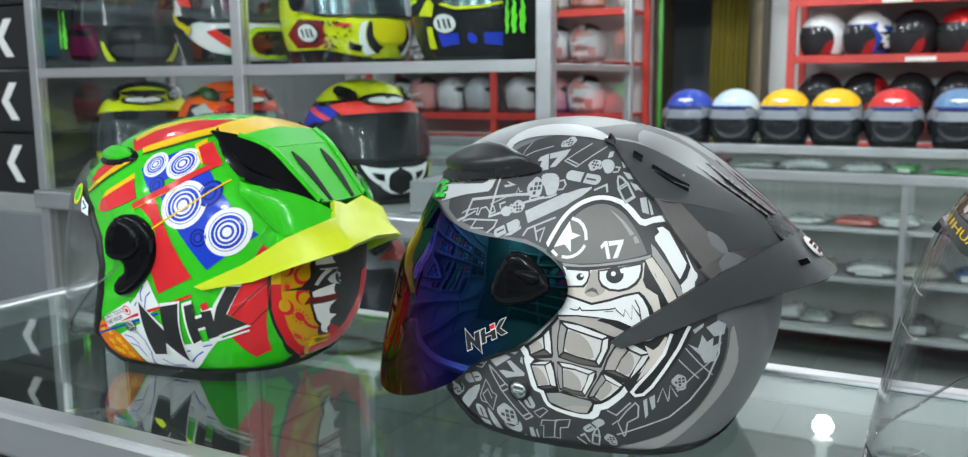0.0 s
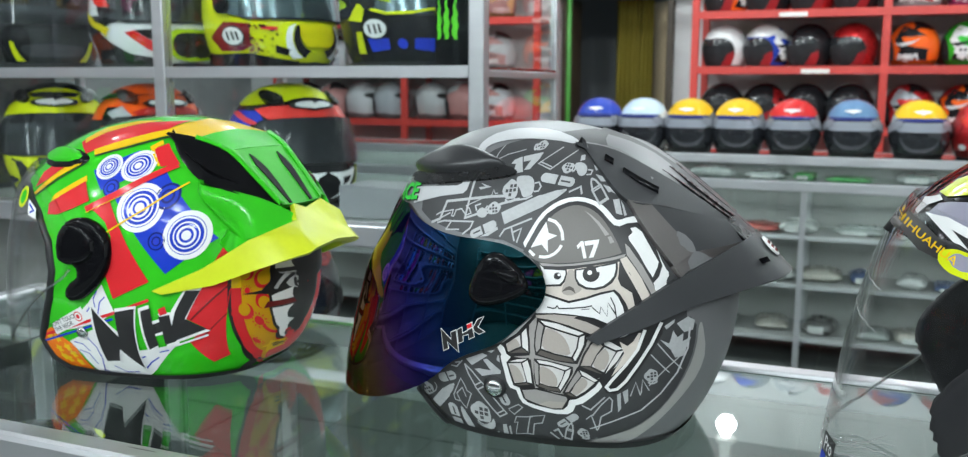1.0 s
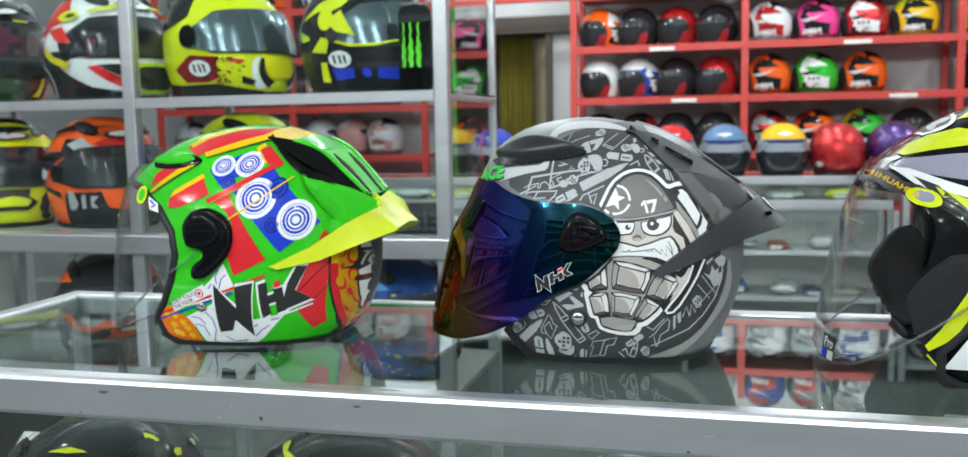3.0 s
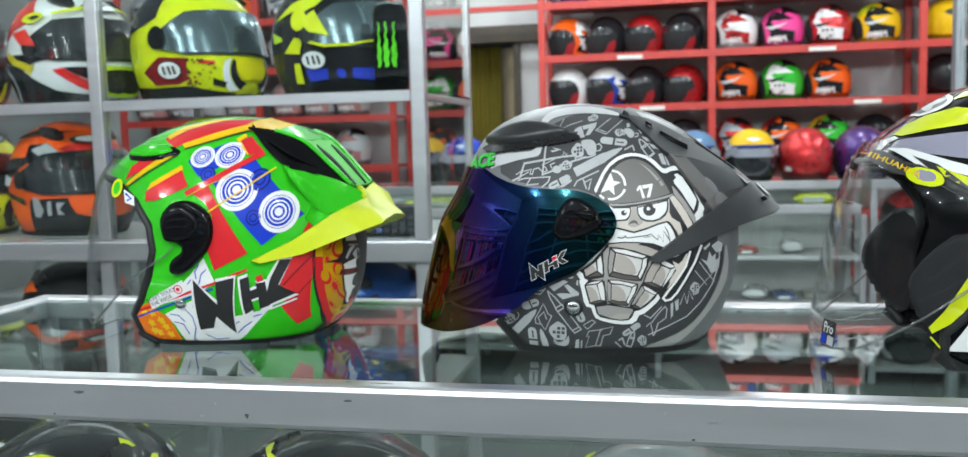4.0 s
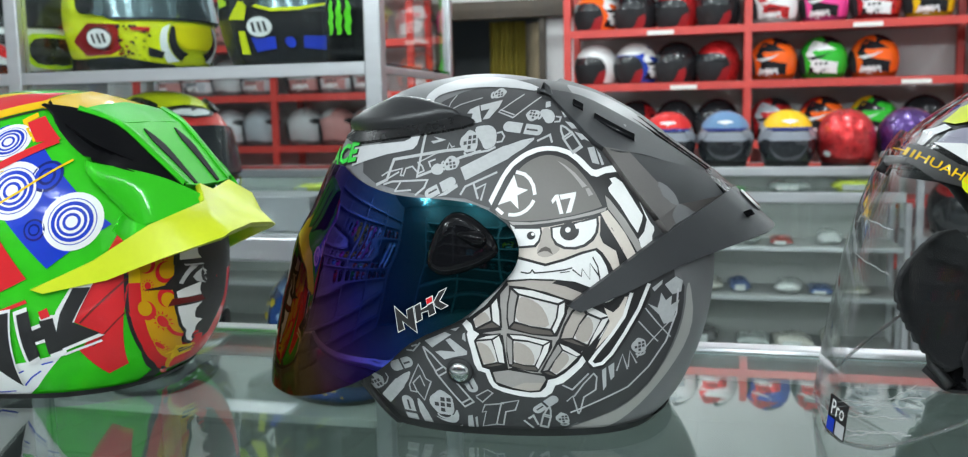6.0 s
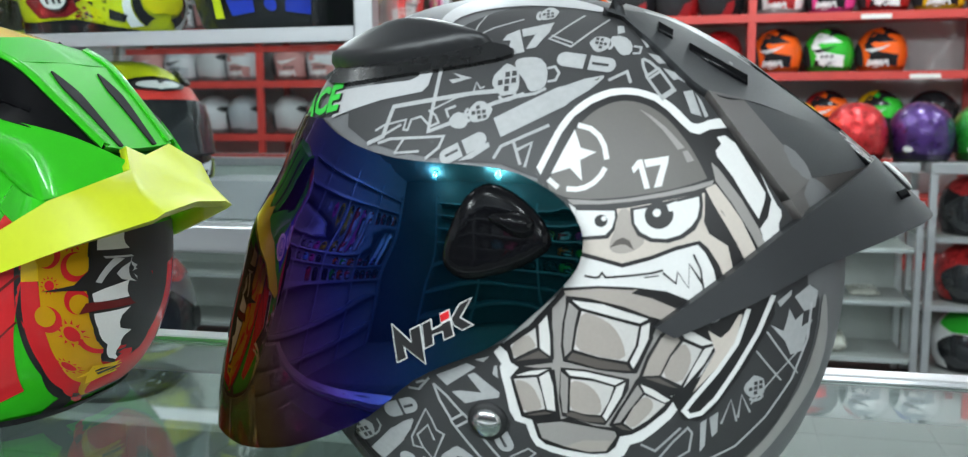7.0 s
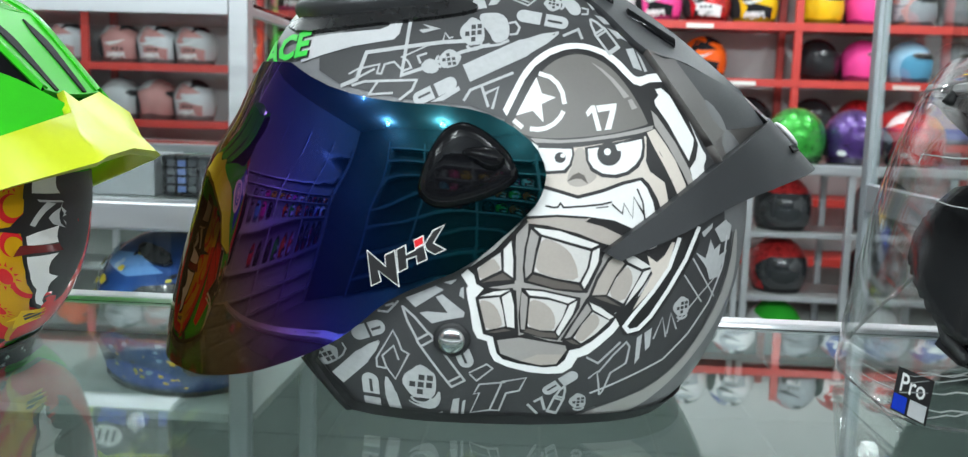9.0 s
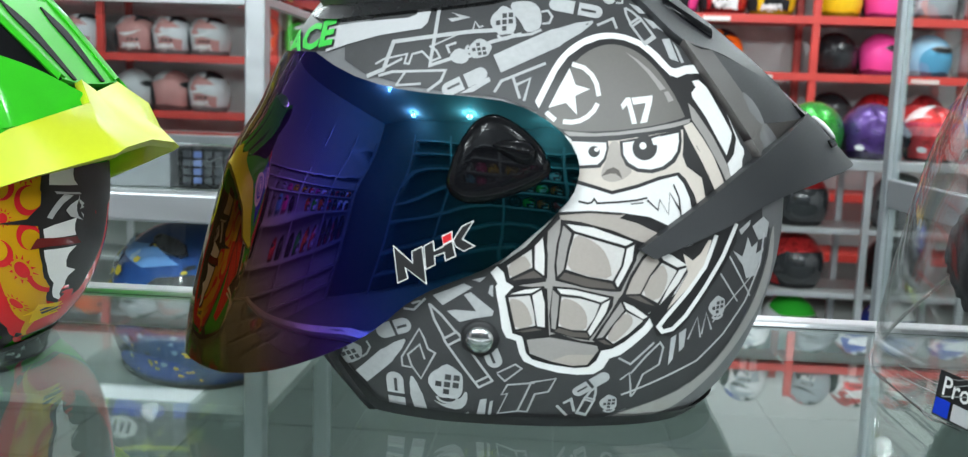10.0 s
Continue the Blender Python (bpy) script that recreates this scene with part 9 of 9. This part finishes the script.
# ---- small things ----
def drink_can(x, y, z, turn=0):
    t = thing("drink_can", "tall black drink can with green claw marks", "can", pose(x, y, z, 0, 0, turn), "cans in the cabinet")
    bm = bmesh.new()
    turned(bm, [(0.026, 0.0), (0.031, 0.006), (0.033, 0.012), (0.033, 0.148), (0.031, 0.156), (0.027, 0.162)], 28)
    part("body", bm, GLOSS_BLACK, t)
    bm = bmesh.new()
    turned(bm, [(0.027, 0.1622), (0.0275, 0.166), (0.026, 0.1675), (0.024, 0.165)], 28)
    part("lid", bm, CHROME, t, "silver lid")
    bm = bmesh.new()
    for a0 in (-0.5, -0.05, 0.4):
        prev = None
        for k in range(13):
            z1 = 0.045 + 0.085 * k / 12
            wob = 0.05 * math.sin(k * 2.1 + a0 * 3)
            wide = 0.16 * (0.35 + 0.65 * math.sin(math.pi * min(1, (k + 1) / 9)))
            cur = [bm.verts.new((0.0336 * math.cos(-math.pi / 2 + a), 0.0336 * math.sin(-math.pi / 2 + a), z1)) for a in (a0 + wob - wide, a0 + wob, a0 + wob + wide)]
            if prev:
                for i in range(2):
                    bm.faces.new((prev[i], prev[i + 1], cur[i + 1], cur[i]))
            prev = cur
    part("claw_marks", bm, gloss("green_ink", (0.10, 0.55, 0.02)), t)
    return t


drink_can(-0.722, 1.475, 1.2725, 5)
drink_can(-1.90, 1.50, 1.2725, -10)


def carton(x0, x1, y0, y1, z0, z1, label, color=(0.012, 0.012, 0.013), marks=True):
    t = thing("carton", label, "box", pose((x0 + x1) / 2, y0, z0), "cartons")
    hx = (x1 - x0) / 2
    box("body", -hx, hx, 0, y1 - y0, 0, z1 - z0, grain(material("carton_print", color, 0.4), 60, 0.08, 0.0001, 0.05), t, 0.002)
    if marks:
        h, s = z1 - z0, (z1 - z0) * 0.62
        for k, pts in enumerate(([(-0.1, 0.0), (0.28, 0.5), (0.62, 0.5), (0.22, 0.02), (0.62, -0.5), (0.28, -0.5)],)):
            bm = bmesh.new()
            bm.faces.new([bm.verts.new((px * s + hx * 0.2, -0.0012, h / 2 + pz * s)) for px, pz in pts])
            part("white_bar", bm, INK_WHITE, t, smooth=False)
    return t


for k in range(4):
    carton(-2.30, -1.985, 1.45, 1.78, 0.975 + 0.15 * k, 1.120 + 0.15 * k, "black carton with a white angular mark, in a stack")
base = thing("stand", "grey box stand with a stack of cartons on it", "stand", pose(-2.14, 1.6, 0))
box("body", -0.18, 0.17, -0.15, 0.2, 0.0, 0.974, BOARD, base, 0.004)
box("front_panel", -0.165, 0.155, -0.166, -0.1505, 0.06, 0.93, ALU_DARK, base, 0.003)
box("handle", 0.09, 0.11, -0.18, -0.1665, 0.6, 0.72, CHROME, base, 0.002)
carton(-1.36, -1.06, 0.86, 1.10, 0.62, 0.80, "black carton with a white angular mark, beside the counter")
stool = thing("stool", "plain grey stool that carries a carton", "stool", pose(-1.21, 0.98, 0))
box("seat", -0.16, 0.16, -0.13, 0.13, 0.59, 0.619, BOARD, stool, 0.004)
for a in (-0.14, 0.12):
    for b in (-0.11, 0.09):
        box("leg", a, a + 0.02, b, b + 0.02, 0.0, 0.5895, ALU, stool, 0.002)

# the till calculator and the grey box on the cabinet's deck
calc = thing("calculator", "black desk calculator with rows of keys", "calculator", pose(-0.735, 1.475, 0.9925, 0, 0, 0))
box("body", -0.055, 0.055, 0.0, 0.035, 0.0, 0.062, BLACK, calc, 0.004)
keys = material("key_plastic", (0.035, 0.037, 0.042), 0.45)
blue_keys = material("blue_key_plastic", (0.07, 0.10, 0.24), 0.45)
for i in range(6):
    for j in range(4):
        box("key", -0.045 + i * 0.016, -0.033 + i * 0.016, -0.0026, -0.0002, 0.008 + j * 0.0125, 0.017 + j * 0.0125, blue_keys if i == 1 else keys, calc)
gb = thing("carton", "plain grey carton on the cabinet deck", "box", pose(-0.88, 1.475, 0.9925), "cartons")
box("body", -0.08, 0.08, 0.0, 0.12, 0.0, 0.06, grain(material("grey_card", (0.22, 0.22, 0.23), 0.7), 60, 0.08), gb, 0.002)

# packets in the drawer and on the shelves of the long counter
rnd = random.Random(4)
shades = [(0.30, 0.06, 0.05), (0.42, 0.48, 0.06), (0.08, 0.30, 0.10), (0.42, 0.44, 0.43), (0.30, 0.33, 0.32), (0.40, 0.39, 0.35), (0.08, 0.12, 0.25), (0.10, 0.10, 0.10)]
packs = [grain(material("packet_film", c, 0.25), 60, 0.25, 0.002, 0.1, 9) for c in shades]


def packet(x, y, z, w, d, h, mat, turn, tag):
    """A crumpled film packet: a flattened cushion with uneven folds and a paper tag."""
    t = thing("packet", "crumpled plastic packet of accessories on a counter shelf", "packet", pose(x, y, z, 0, 0, turn), "packets")
    bm = bmesh.new()
    bmesh.ops.create_cube(bm, size=2.0)
    bmesh.ops.subdivide_edges(bm, edges=bm.edges[:], cuts=5, use_grid_fill=True)
    for v in bm.verts:
        a, b, c = v.co
        puff = (1 - 0.75 * a**6) * (1 - 0.7 * b**6)
        f = 0.5 + 0.5 * c * puff
        wrinkle = rnd.uniform(-0.10, 0.10) if c > -0.9 else 0
        v.co = (a * w / 2 * (1 - 0.06 * rnd.random()), d / 2 + b * d / 2 * (1 - 0.08 * rnd.random()), max(0.0, h * (f + wrinkle * puff)))
    low = min(v.co.z for v in bm.verts)
    for v in bm.verts:
        v.co.z -= low
    part("body", bm, mat, t)
    if tag:
        box("paper_tag", -w * 0.3, w * 0.2, -0.003, 0.0, h * 0.2, h * 0.72, packs[3], t)


for z, hs, pick in ((0.8285, 0.055, (0, 1, 2, 3, 1, 4)), (0.5925, 0.07, (0, 2, 4, 3, 4, 3)), (0.3725, 0.07, (3, 4, 5, 4, 6)), (0.1325, 0.09, (4, 5, 3, 0, 7))):
    x = -2.2
    while x < 0.4:
        w = rnd.uniform(0.08, 0.22)
        packet(x + w / 2, 4.262 + rnd.uniform(0, 0.06), z, w, 0.2, hs * rnd.uniform(0.35, 1), packs[rnd.choice(pick)], rnd.uniform(-8, 8), rnd.random() < 0.4)
        x += w + rnd.uniform(-0.0, 0.10)

# helmets in the cubbies
for x, z, c, b in ((0.86, 0.645, BLK, REDP), (0.86, 0.365, REDP, REDP), (0.86, 0.075, WHT, GRN), (1.30, 0.645, GRY, BLK), (1.30, 0.365, BLK, BLK), (1.30, 0.075, BLU, WHT)):
    stock_jet(x, 4.40, z, -70, c, "smoke", b, label="glossy helmet in an open grey cubby", group="helmets in the cubbies")

# the racks behind the viewer, seen in visors and lacquer
stock = [o for o in scene.objects if o.name.startswith("helmet") and o.get("group") == "helmets on the racks"][:33]
for place in (pose(0.6, 2.25, 0, 0, 0, 180), pose(1.15, -2.3, 0, 0, 0, 90)):
    rack([-1.01, 0.005, 1.17, 2.3, 3.4], [0.35, 0.69, 1.02, 1.355, 1.665, 1.985, 2.3], "grey steel shelf rack with rows of helmets", ALU_DARK, place)
    for o in stock:
        copy_thing(o, place @ o.matrix_basis)

# price strips on the rack lips
paper = material("price_paper", (0.7, 0.68, 0.64), 0.7)
for x, z in ((-0.42, 1.345), (0.80, 1.345), (-0.55, 1.655), (0.55, 1.655), (1.7, 1.345)):
    tagged(box("price_strip", x, x + 0.15, 5.4725, 5.4755, z - 0.028, z - 0.004, paper), "white paper price strip on a red shelf lip", "price strip", "price strips")

# floor tiles
tile_mesh = None
for i in range(-8, 10):
    for j in range(-4, 13):
        if tile_mesh is None:
            bm = bmesh.new()
            add_box(bm, -0.197, 0.197, -0.197, 0.197, -0.010, 0.0, 0.0015)
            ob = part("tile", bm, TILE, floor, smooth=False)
            tile_mesh = ob.data
        else:
            ob = new("tile", tile_mesh)
            ob.parent = floor
        ob.location = (i * 0.4, j * 0.4 + 0.2, 0.0)
